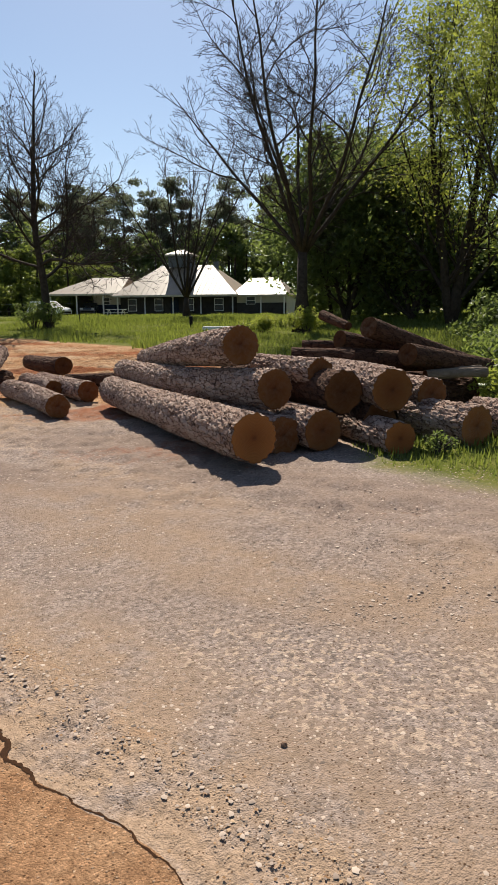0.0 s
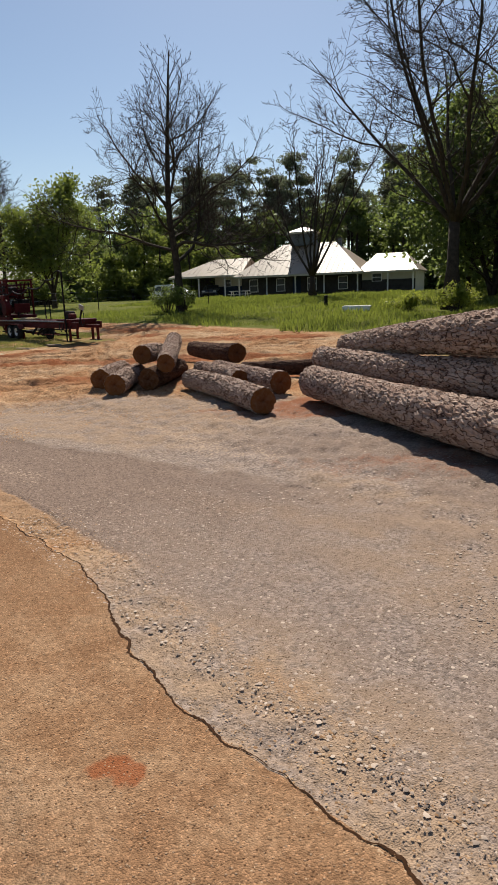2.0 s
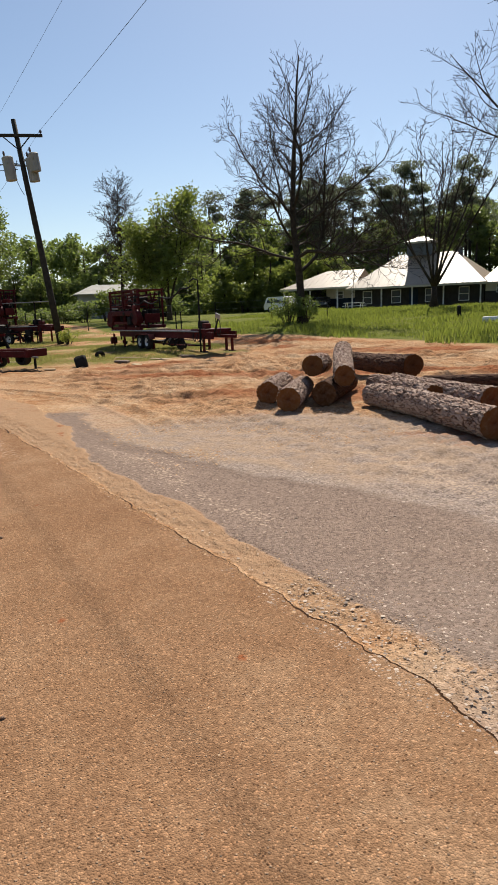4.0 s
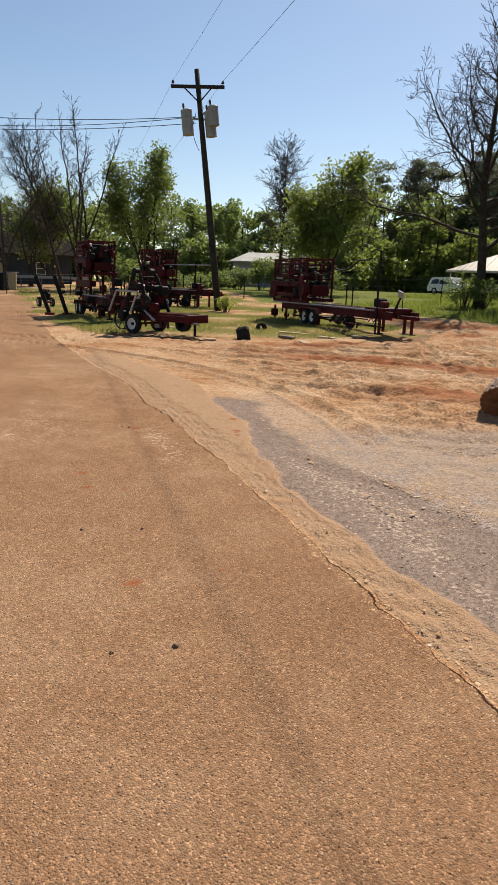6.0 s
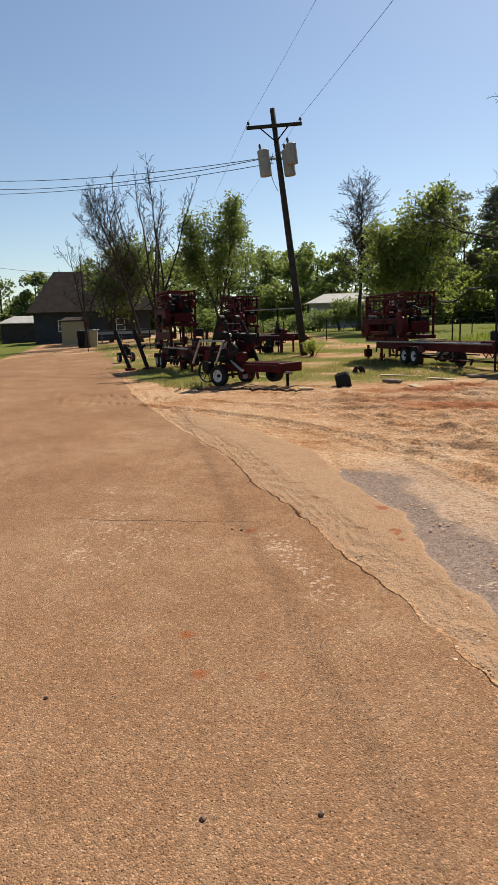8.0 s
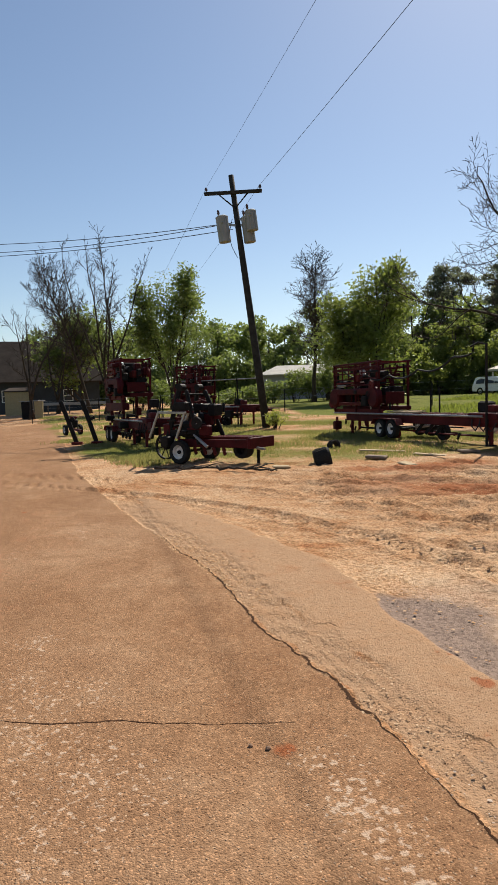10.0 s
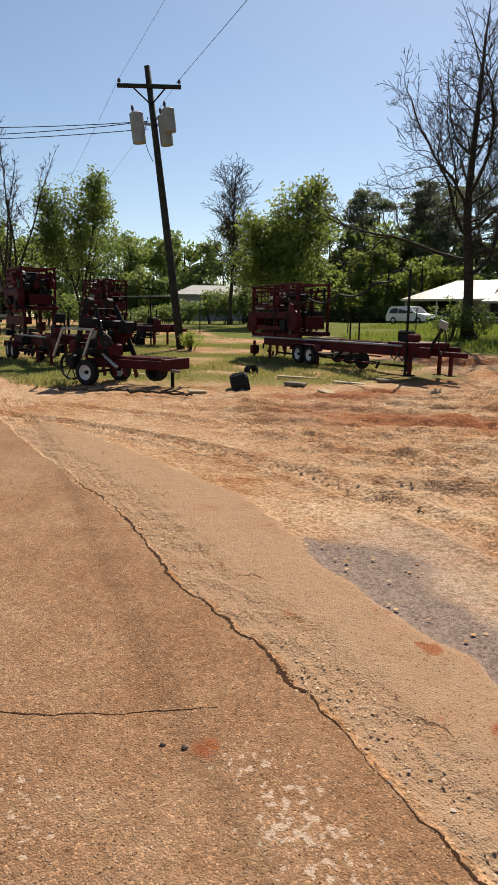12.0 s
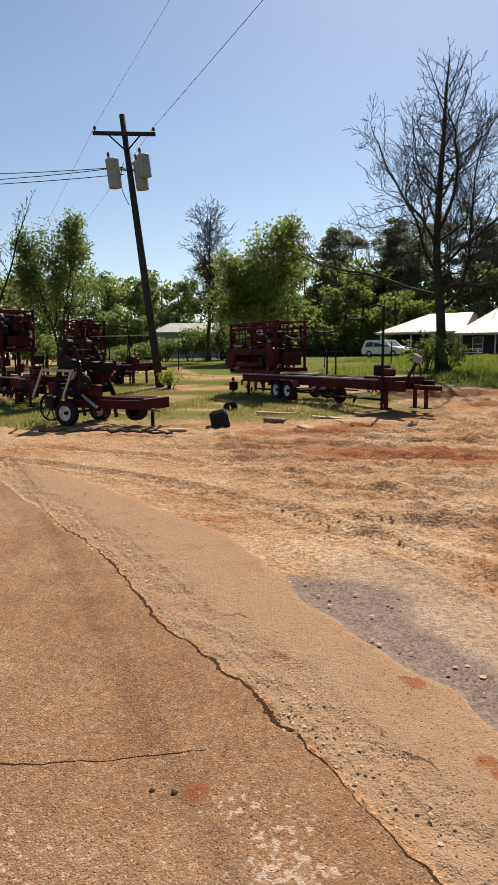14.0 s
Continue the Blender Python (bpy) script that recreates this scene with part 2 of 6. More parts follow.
    col = mix(nt, math_(nt, "MULTIPLY", core, ramp(nt, lot.outputs[1], (0.80, (0, 0, 0)), (0.92, (0.55, 0.55, 0.55)))), col, (0.50, 0.36, 0.245))
    pale = math_(nt, "ADD", sep2.outputs[2], math_(nt, "MULTIPLY", math_(nt, "SUBTRACT", math_(nt, "ADD", math_(nt, "MULTIPLY", flake, 0.75), math_(nt, "MULTIPLY", mid, 0.25)), 0.5), 2.2))
    col = mix(nt, ramp(nt, pale, (0.62, (0, 0, 0)), (0.74, (0.7, 0.7, 0.7))), col, (0.58, 0.44, 0.325))
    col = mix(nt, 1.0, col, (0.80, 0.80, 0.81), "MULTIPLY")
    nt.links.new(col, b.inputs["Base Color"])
    # the packed road is flat and gritty, the loose ground round it coarse
    loose = math_(nt, "SUBTRACT", 1.0, math_(nt, "MAXIMUM", math_(nt, "MULTIPLY", sep2.outputs[0], 0.75), math_(nt, "MAXIMUM", sep1.outputs[0], a2.outputs["Alpha"])), True)
    level = lambda v: math_(nt, "SUBTRACT", v, 0.5)
    coarse = math_(nt, "ADD", math_(nt, "MULTIPLY", math_(nt, "SUBTRACT", vor.outputs["Distance"], 0.4), -0.40), math_(nt, "ADD", math_(nt, "MULTIPLY", level(fine), 0.9), math_(nt, "MULTIPLY", level(mid), 1.2)))
    bare = math_(nt, "SUBTRACT", 1.0, math_(nt, "MAXIMUM", sep1.outputs[2], sep1.outputs[1]), True)
    clod = noise_tex(nt, c, 6.5, 4, 0.58)
    coarse = math_(nt, "MULTIPLY", math_(nt, "ADD", coarse, math_(nt, "MULTIPLY", math_(nt, "MULTIPLY", level(clod), bare), 2.8)), math_(nt, "ADD", math_(nt, "MULTIPLY", bare, 0.45), 0.5))
    gritty = math_(nt, "ADD", math_(nt, "MULTIPLY", speck.outputs["Distance"], -0.22), math_(nt, "MULTIPLY", grain, 0.26))
    gritty = math_(nt, "ADD", gritty, math_(nt, "MULTIPLY", a2.outputs["Alpha"], math_(nt, "SUBTRACT", math_(nt, "MULTIPLY", level(edge), 1.2), math_(nt, "MULTIPLY", open_split, 0.3))))
    h = math_(nt, "ADD", gritty, math_(nt, "MULTIPLY", coarse, math_(nt, "ADD", math_(nt, "MULTIPLY", loose, 0.9), 0.10)))
    h = math_(nt, "ADD", h, math_(nt, "MULTIPLY", math_(nt, "MULTIPLY", core, ramp(nt, lot.outputs[1], (0.84, (0, 0, 0)), (0.9, (1, 1, 1)))), 0.22))
    bump(nt, b, h, 0.8, 0.022)
    b.inputs["Specular IOR Level"].default_value = 0.03
    return m


def bark_material(name, dark, light, scale=1.0):
    """Flaky bark: plates of uneven tone, drawn out along the log, with dark fissures that come and go."""
    m, nt, b = material(name, 0.95)
    c = coords(nt, "Object", (5.0 * scale, 5.0 * scale, 2.1 * scale))
    nz = node(nt, "TexNoise")
    nz.inputs["Scale"].default_value, nz.inputs["Detail"].default_value = 2.2, 4
    nt.links.new(c, nz.inputs["Vector"])
    wob = node(nt, "Mix", data_type="VECTOR")
    wob.inputs[0].default_value = 0.45
    nt.links.new(c, wob.inputs[4])
    nt.links.new(nz.outputs["Color"], wob.inputs[5])
    vor = node(nt, "TexVoronoi", feature="DISTANCE_TO_EDGE")
    cell = node(nt, "TexVoronoi")
    for v in (vor, cell):
        v.inputs["Scale"].default_value = 4.6
        nt.links.new(wob.outputs[1], v.inputs["Vector"])
    tone = node(nt, "SeparateColor")
    nt.links.new(cell.outputs["Color"], tone.inputs[0])
    fine, broad = noise_tex(nt, c, 10, 5, 0.7), noise_tex(nt, c, 1.1, 4, 0.6)
    width = math_(nt, "ADD", math_(nt, "MULTIPLY", broad, 0.20), -0.03)
    plate = math_(nt, "DIVIDE", vor.outputs["Distance"], math_(nt, "MAXIMUM", width, 0.02), True)
    f = math_(nt, "MULTIPLY", math_(nt, "ADD", math_(nt, "MULTIPLY", plate, 0.75), 0.25), math_(nt, "ADD", math_(nt, "MULTIPLY", fine, 0.75), math_(nt, "MULTIPLY", tone.outputs[0], 0.22)))
    red = tuple(0.5 * p + 0.5 * q for p, q in zip(dark, light))
    nt.links.new(ramp(nt, f, (0.10, dark), (0.30, (red[0] * 1.05, red[1] * 0.86, red[2] * 0.78)), (0.62, light)), b.inputs["Base Color"])
    bump(nt, b, math_(nt, "ADD", math_(nt, "MULTIPLY", plate, 0.8), math_(nt, "ADD", math_(nt, "MULTIPLY", fine, 0.5), math_(nt, "MULTIPLY", tone.outputs[1], 0.6))), 0.9, 0.03)
    return m


def cut_material(name, k):
    """A sawn log end: growth rings round the pith, darker heartwood, weathered."""
    m, nt, b = material(name, 0.85)
    c = coords(nt)
    flat = node(nt, "VectorMath", operation="MULTIPLY")
    flat.inputs[1].default_value = (1, 1, 0)
    nt.links.new(c, flat.inputs[0])
    ln = node(nt, "VectorMath", operation="LENGTH")
    nt.links.new(flat.outputs[0], ln.inputs[0])
    n1 = noise_tex(nt, c, 5, 4)
    r = math_(nt, "ADD", ln.outputs["Value"], math_(nt, "MULTIPLY", n1, 0.05))
    rings = math_(nt, "SINE", math_(nt, "MULTIPLY", r, 420))
    base = ramp(nt, r, (0.02, (0.12 * k, 0.040 * k, 0.013 * k)), (0.07, (0.26 * k, 0.090 * k, 0.026 * k)), (0.3, (0.40 * k, 0.160 * k, 0.048 * k)))
    col = mix(nt, 0.25, base, mix(nt, 1.0, base, ramp(nt, math_(nt, "ADD", math_(nt, "MULTIPLY", rings, 0.5), 0.5), (0.2, (0.6, 0.55, 0.5)), (0.8, (1.2, 1.2, 1.2))), "MULTIPLY"))
    gray = ramp(nt, noise_tex(nt, c, 11, 5, 0.7), (0.42, (0, 0, 0)), (0.75, (0.7, 0.7, 0.7)))
    rnd = node(nt, "ObjectInfo").outputs["Random"]
    col = mix(nt, math_(nt, "MULTIPLY", gray, rnd), col, (0.20, 0.14, 0.10))
    nt.links.new(col, b.inputs["Base Color"])
    bump(nt, b, math_(nt, "ADD", rings, math_(nt, "MULTIPLY", noise_tex(nt, c, 30, 3), 2)), 0.35, 0.003)
    return m


def metal_roof():
    m, nt, b = material("white_metal_roof", 0.45)
    c = coords(nt)
    n = noise_tex(nt, c, 0.8, 5)
    nt.links.new(ramp(nt, n, (0.3, (0.255, 0.197, 0.138)), (0.7, (0.315, 0.245, 0.175))), b.inputs["Base Color"])
    return m


GROUND = ground_material()
PINE_BARK = bark_material("pine_bark", (0.040, 0.025, 0.020), (0.420, 0.318, 0.260))
# bark darkened for logs in the pile's shade, and for dark logs
DARK_BARK = bark_material("shaded_dark_bark", (0.014, 0.009, 0.007), (0.115, 0.062, 0.040), 1.2)
TREE_BARK = plain("tree_bark", (0.05, 0.039, 0.031), 0.95, vary=0.45, scale=5, relief=0.02)
TWIG = plain("twig", (0.055, 0.042, 0.036), 0.9, vary=0.3, relief=0)
CUT = cut_material("sawn_end", 0.72)
# aged ends in the piles: deep shade goes into the colour through a lower k
CUT_AGED_SHADED = cut_material("aged_shaded_sawn_end", 0.46)
CUT_DARK = cut_material("shaded_sawn_end", 0.26)
RED = plain("red_paint", (0.058, 0.0065, 0.008), 0.62, vary=0.4, scale=3)
RED_WORN = plain("worn_red_paint", (0.092, 0.014, 0.013), 0.65, vary=0.4, scale=5)
BLACK = plain("black_steel", (0.012, 0.011, 0.011), 0.65, vary=0.4)
STEEL = plain("grey_steel", (0.30, 0.29, 0.28), 0.4, 0.7, vary=0.3)
RUBBER = plain("rubber", (0.022, 0.021, 0.02), 0.85, vary=0.35, scale=12)
RIM = plain("white_rim", (0.62, 0.60, 0.57), 0.45, vary=0.15)
POLE_WOOD = plain("creosoted_wood", (0.036, 0.033, 0.029), 0.9, vary=0.4, scale=4, relief=0.01)
GREY_PAINT = plain("grey_enamel", (0.27, 0.275, 0.275), 0.6, vary=0.15, scale=2)
CERAMIC = plain("brown_glaze", (0.07, 0.035, 0.025), 0.2, vary=0.2)
CABLE = plain("cable", (0.02, 0.02, 0.022), 0.6, vary=0.2, relief=0)
ROOF = metal_roof()
WALL_CREAM = plain("cream_siding", (0.50, 0.46, 0.37), 0.8, vary=0.12, scale=1.5)
WALL_BLUE = plain("dark_blue_board", (0.025, 0.035, 0.055), 0.8, vary=0.3, scale=2)
WALL_DARK = plain("dark_porch_wall", (0.05, 0.045, 0.04), 0.85, vary=0.35, scale=2)
WALL_GREY = plain("grey_siding", (0.13, 0.14, 0.15), 0.8, vary=0.2, scale=1.2)
GREY_ROOF = plain("weathered_roof", (0.34, 0.33, 0.31), 0.7, vary=0.2, scale=1.0)
WALL_SLATE = plain("slate_siding", (0.040, 0.047, 0.056), 0.8, vary=0.2, scale=1.2)
DARK_ROOF = plain("shingle_roof", (0.042, 0.032, 0.027), 0.9, vary=0.3, scale=1.5)
CAR_WHITE = plain("car_paint", (0.80, 0.80, 0.80), 0.25, vary=0.04, scale=2, relief=0)
CAR_GREY = plain("dark_car_paint", (0.07, 0.08, 0.1), 0.25, vary=0.06, scale=2, relief=0)
GLASS_DARK = plain("tinted_glass", (0.02, 0.024, 0.028), 0.35, vary=0.1, relief=0)
BENCH_WHITE = plain("white_paint", (0.75, 0.74, 0.70), 0.6, vary=0.08)
PLANK = plain("fresh_plank", (0.36, 0.275, 0.17), 0.8, vary=0.2, scale=7)
OLD_PLANK = plain("weathered_plank", (0.17, 0.13, 0.10), 0.9, vary=0.3, scale=7)
TAN_BOX = plain("tan_paint", (0.36, 0.29, 0.17), 0.8, vary=0.15)
CRACK_EARTH_SHADE = plain("crack_earth_shade", (0.040, 0.018, 0.008), 0.98, vary=0.4, scale=30)
STONE = plain("stone", (0.22, 0.14, 0.095), 0.9, vary=0.5, scale=20)
LEAF_SPRING = leaf_material("spring_leaf", (0.064, 0.097, 0.015), (0.212, 0.244, 0.046), (0.506, 0.552, 0.083))
LEAF_YOUNG = leaf_material("young_leaf", (0.060, 0.085, 0.018), (0.165, 0.195, 0.045), (0.33, 0.40, 0.07))
LEAF_DARK = leaf_material("dark_leaf", (0.036, 0.054, 0.018), (0.122, 0.153, 0.047), (0.252, 0.324, 0.072))
LEAF_PINE = leaf_material("pine_needle", (0.055, 0.071, 0.047), (0.140, 0.157, 0.098), (0.230, 0.255, 0.136))
LEAF_GREEN = leaf_material("green_leaf", (0.056, 0.082, 0.022), (0.159, 0.185, 0.052), (0.275, 0.361, 0.069))
GRASS_BLADE = leaf_material("grass_blade", (0.060, 0.084, 0.016), (0.160, 0.188, 0.040), (0.272, 0.320, 0.048))
DRY_BLADE = leaf_material("dry_grass_blade", (0.107, 0.123, 0.029), (0.279, 0.254, 0.098), (0.312, 0.312, 0.082))


# ---- ground ----
PATCH_GRASS = [(-70, 36), (-26, 16.4), (-21.6, 16.2), (-17.7, 19.1), (-15.6, 22.2), (-14.9, 24.3), (-17.5, 27.0), (-24, 30.2), (-40, 40), (-75, 62)]
LAWN = [(-34, 36), (-24, 33.4), (-17.6, 32.1), (-14.9, 30.6), (-6.8, 26.6), (-3, 21), (0.2, 16), (1.3, 12), (1.5, 9.0), (2.6, 8.2), (5.5, 6.6), (40, -10), (900, -300), (900, 900), (-900, 900), (-900, 120), (-80, 66), (-42, 43)]


def inside(poly, x, y):
    """Signed distance to a polygon, positive within."""
    x, y = np.asarray(x, float), np.asarray(y, float)
    best, odd = np.full(x.shape, 1e9), np.zeros(x.shape, bool)
    for (ax, ay), (bx, by) in zip(poly, poly[1:] + poly[:1]):
        ex, ey = bx - ax, by - ay
        u = np.clip(((x - ax) * ex + (y - ay) * ey) / (ex * ex + ey * ey), 0, 1)
        best = np.minimum(best, np.hypot(x - ax - u * ex, y - ay - u * ey))
        cross = ((ay > y) != (by > y)) & (x < ex * (y - ay) / (ey if abs(ey) > 1e-9 else 1e-9) + ax)
        odd ^= cross
    return np.where(odd, best, -best)


def waves(x, y, seed, scale, octaves=3):
    """Cheap smooth noise on arrays: sums of turned sines, about -1 to 1."""
    rng = np.random.default_rng(seed)
    out, amp = np.zeros_like(x), 1.0
    for o in range(octaves):
        for _ in range(4):
            a, ph = rng.uniform(0, 2 * np.pi, 2)
            k = scale * 2 ** o * rng.uniform(0.7, 1.4)
            out += amp * 0.35 * np.sin(k * (x * np.cos(a) + y * np.sin(a)) + ph + 1.3 * np.sin(0.37 * k * (y * np.cos(a) - x * np.sin(a)) + 2 * ph))
        amp *= 0.5
    return out


def spots(x, y, places):
    v = np.zeros_like(x)
    ragged = 1 + 0.5 * waves(x, y, 47, 12.0, 3)
    for px, py, r in places:
        v = np.maximum(v, 1 - 0.5 * ragged * np.hypot(x - px, y - py) / r)
    return np.clip(v, 0, 1)


def spaced(a, b, step):
    return list(np.arange(a, b, step))


def outward(start, first, growth, last):
    out, step, v = [], first, start
    while v < last:
        v += step
        step *= growth
        out.append(v)
    return out


# the broken edge strays from its straight course: distance along the road, and how far the edge lies to the lot's side
EDGE_RUN = (-40, -3, 0, 2.4, 3.4, 4.2, 5.2, 6.6, 8.4, 10.7, 12.2, 14.0, 15.0, 16.6, 17.9, 20.6, 26, 40)
EDGE_OUT = (-0.15, -0.15, -0.15, -0.09, -0.14, 0.0, 0.26, 0.22, 0.19, 0.17, 0.14, 0.08, -0.03, -0.01, -0.19, -0.49, -0.9, -1.1)
# the dusty apron beside the edge and the strip of old asphalt beyond it: their outer borders
APRON_RUN = (-40, 0, 4.5, 6.7, 8.4, 10.4, 12.0, 12.9, 13.4, 14.2, 15.0, 16.4, 17.9, 20.5, 22.0, 40)
APRON_OUT = (0.25, 0.3, 0.5, 0.48, 0.60, 0.49, 0.60, 0.82, 0.97, 0.94, 1.01, 1.17, 0.93, 0.42, -0.3, -1.0)
OLD_RUN = (-40, 2, 6.0, 8.3, 8.9, 10.0, 11.3, 12.4, 13.4, 14.0, 14.6, 15.0, 15.4, 40)
OLD_OUT = (3.2, 3.2, 2.6, 2.0, 1.66, 1.50, 1.29, 1.25, 1.31, 1.50, 1.62, 1.45, 1.1, 1.0)


def eased(v, run, out):
    """A soft curve through a few stations."""
    return sum(np.interp(v + o, run, out) for o in (-0.3, -0.15, 0.0, 0.15, 0.3)) / 5


def edge_wander(s):
    return eased(s, EDGE_RUN, EDGE_OUT) + 0.022 * waves(s, 0 * s, 3, 2.6, 3) + 0.020 * waves(s, 0 * s, 4, 9.0, 4)


def edge_alive(s):
    return smooth(-0.25, 0.15, waves(s, 0 * s, 9, 0.6, 3)) * smooth(19.5, 17.5, s)


def build_ground():
    srow = sorted([-v for v in outward(3.2, 0.08, 1.22, 900)] + spaced(-3.2, 21, 0.05) + outward(21, 0.05, 1.06, 900))
    drow = sorted(spaced(-2.8, -0.17, 0.055) + [-v for v in outward(2.8, 0.06, 1.16, 900)] + spaced(-0.16, 0.46, 0.016) + spaced(0.46, 2.0, 0.04) + spaced(2.0, 14.0, 0.06) + outward(14.0, 0.09, 1.07, 900))
    s, d = np.meshgrid(np.array(srow), np.array(drow), indexing="ij")
    # the broken edge of the road wanders
    wig = edge_wander(s)
    dd = d + wig * np.exp(-(d / 1.2) ** 2)
    x, y = to_xy(s, dd)
    apron, old_out = eased(s, APRON_RUN, APRON_OUT), eased(s, OLD_RUN, OLD_OUT)
    z = ground_z(x, y)
    near = smooth(60, 20, np.hypot(x + 5, y - 12))
    grass = np.maximum(inside(PATCH_GRASS, x, y), inside(LAWN, x, y))
    grass = np.maximum(grass, -(d + 8.5))
    open_dirt = smooth(-0.5, 1.5, -grass) * smooth(1.5, 3.5, d) * near
    # crack along the edge, with breaks; crumbled strip beside it
    alive = edge_alive(s)
    z -= 0.004 * alive * np.exp(-((d - 0.008) / 0.014) ** 2)
    crumb = smooth(0.0, 0.05, d) * smooth(0.5, 0.25, d)
    z += near * crumb * (0.009 * waves(x, y, 5, 24, 3) + 0.005 * waves(x, y, 6, 60, 2) - 0.008)
    ragged = 0.05 * waves(x, y, 43, 5.0, 4)
    on_apron = smooth(0.22, 0.42, d + ragged) * smooth(0.05, -0.05, dd - apron + ragged)
    z += near * 0.014 * on_apron * smooth(5.5, 7.5, s)
    # the apron's far rim stands a little over the old asphalt
    z -= near * 0.018 * smooth(0.0, 0.06, dd - apron + ragged) * smooth(0.1, -0.25, dd - old_out + 2 * ragged) * smooth(6, 9, s) * smooth(15.4, 15.0, s)
    # tyre tracks with lug marks, pressed into the dirt
    for bend, at, slope in ((-0.045, 2.35, -0.03), (-0.045, 3.9, -0.02), (0.03, 6.2, 0.25), (0.03, 7.6, 0.22), (-0.02, 9.2, -0.35), (-0.02, 10.7, -0.33)):
        off = dd - (at + slope * (s - 15) + bend * (s - 15) ** 2)
        band = smooth(0.21, 0.13, np.abs(off)) * smooth(11.5, 13.0, s) * smooth(30, 26, s) * near
        z += band * (0.020 * np.sin(2 * np.pi * (s + 0.8 * np.abs(off)) / 0.21) - 0.035)
        z += 0.030 * near * np.exp(-((np.abs(off) - 0.27) / 0.06) ** 2) * smooth(11.5, 13.0, s) * smooth(30, 26, s)
    # wheel ruts in the dirt
    u, w = 0.8 * x + 0.6 * y, -0.6 * x + 0.8 * y + 0.9 * np.sin(0.22 * (0.8 * x + 0.6 * y))
    z += open_dirt * ((0.09 * (0.5 - np.abs(waves(0.22 * u, w, 11, 3.6, 2))) + 0.03 * waves(0.3 * u, w, 16, 9.0, 3)) * smooth(8, 14, np.hypot(x - 3, y - 9)) + 0.024 * waves(x, y, 12, 9, 3) + 0.012 * waves(x, y, 15, 30, 2))
    z += near * smooth(0.6, 2, d) * 0.010 * waves(x, y, 13, 2.1, 3)
    z += smooth(0, 2, grass) * 0.04 * waves(x, y, 14, 1.1, 3) * smooth(200, 60, np.hypot(x, y))
    n, m = s.shape
    idx = np.arange(n * m).reshape(n, m)
    quads = np.stack([idx[:-1, :-1], idx[:-1, 1:], idx[1:, 1:], idx[1:, :-1]], -1).reshape(-1, 4)
    me = bpy.data.meshes.new("ground")
    me.vertices.add(n * m)
    me.vertices.foreach_set("co", np.stack([x, y, z], -1).ravel())
    me.loops.add(quads.size)
    me.loops.foreach_set("vertex_index", quads.ravel())
    me.polygons.add(len(quads))
    me.polygons.foreach_set("loop_start", np.arange(0, quads.size, 4))
    me.polygons.foreach_set("use_smooth", np.ones(len(quads), bool))
    me.update(calc_edges=True)
    road = smooth(0.035, -0.035, d) * smooth(-8.7, -8.2, d) * smooth(62, 50, s)
    far_gravel = 12.4 - 0.55 * (dd - 3) + 0.8 * waves(x, y, 61, 0.7, 3)
    gravel = smooth(-0.25, 0.35, dd - apron) * smooth(1.6, -1.4, s - far_gravel) * smooth(8.6, 6.0, dd + 0.1 * s)
    gravel = np.maximum(gravel, 0.85 * smooth(-0.08, -0.02, d) * smooth(6.5, 4.0, s))
    gravel = np.maximum(gravel, 0.52 * smooth(0.0, 0.3, dd - apron) * smooth(3.2, 1.8, dd) * smooth(16.6, 14.8, s))
    mottle = waves(x, y, 29, 1.3, 4)
    old = smooth(-0.03, 0.05, dd - apron + ragged) * smooth(0.12, -0.12, dd - old_out + 2.2 * ragged) * smooth(15.5, 15.1, s + 2 * ragged) * (0.34 + 0.62 * smooth(3, 8, s)) * np.clip(1 + 0.1 * mottle, 0, 1)
    # a darker, cleaner belt of gravel before the log pile
    old = np.maximum(old, 0.55 * smooth(2.7, 3.3, dd + 0.3 * mottle) * smooth(5.2, 4.2, dd + 0.3 * mottle) * smooth(9.0, 6.5, s) * smooth(-2, 1, s))
    slab = np.maximum(on_apron, 0.62 * smooth(0.0, 0.05, d) * smooth(0.45, 0.30, d)) * (0.45 + 0.55 * smooth(4.0, 7.0, s)) * smooth(23, 20.5, s)
    red = spots(x, y, [(*to_xy(*p), 0.7 * r) for p, r in (((3.19, -0.54), 0.08), ((3.10, -0.51), 0.06), ((5.89, -0.34), 0.05), ((6.84, -0.99), 0.06), ((9.29, -1.10), 0.07), ((11.19, -1.18), 0.09), ((11.62, -1.20), 0.10), ((14.07, 0.87), 0.05), ((14.0, 0.93), 0.03), ((13.58, 0.88), 0.05), ((13.66, 0.85), 0.03), ((13.63, 0.63), 0.03), ((13.12, 0.53), 0.03), ((12.95, 0.71), 0.06), ((12.84, 0.67), 0.05), ((12.71, 0.64), 0.07), ((13.36, -0.42), 0.08))])
    red = np.maximum(red, (0.42 + 0.16 * smooth(14, 20, y) + 0.17 * smooth(3.5, 6.0, dd)) * smooth(-0.3, 0.8, waves(0.3 * u, w, 21, 1.3, 3)) * open_dirt)
    red = np.maximum(red, 0.36 * smooth(5, 10, s) * smooth(-0.1, -0.5, d) * smooth(-4.5, -2.5, d) * smooth(-0.2, 0.8, waves(0.5 * s, d, 71, 1.1, 3)))
    red = np.maximum(red, 0.44 * smooth(14.6, 15.6, s) * smooth(18.5, 17.0, s) * on_apron * np.clip(0.9 + 0.3 * mottle, 0, 1.1))
    worn = 0.47 * smooth(-0.5, 0.6, waves(x, y, 23, 1.4, 3)) * smooth(-0.05, -0.5, d) * smooth(-2.6, -1.6, d) * smooth(10, 12.5, s) * smooth(22, 19, s)
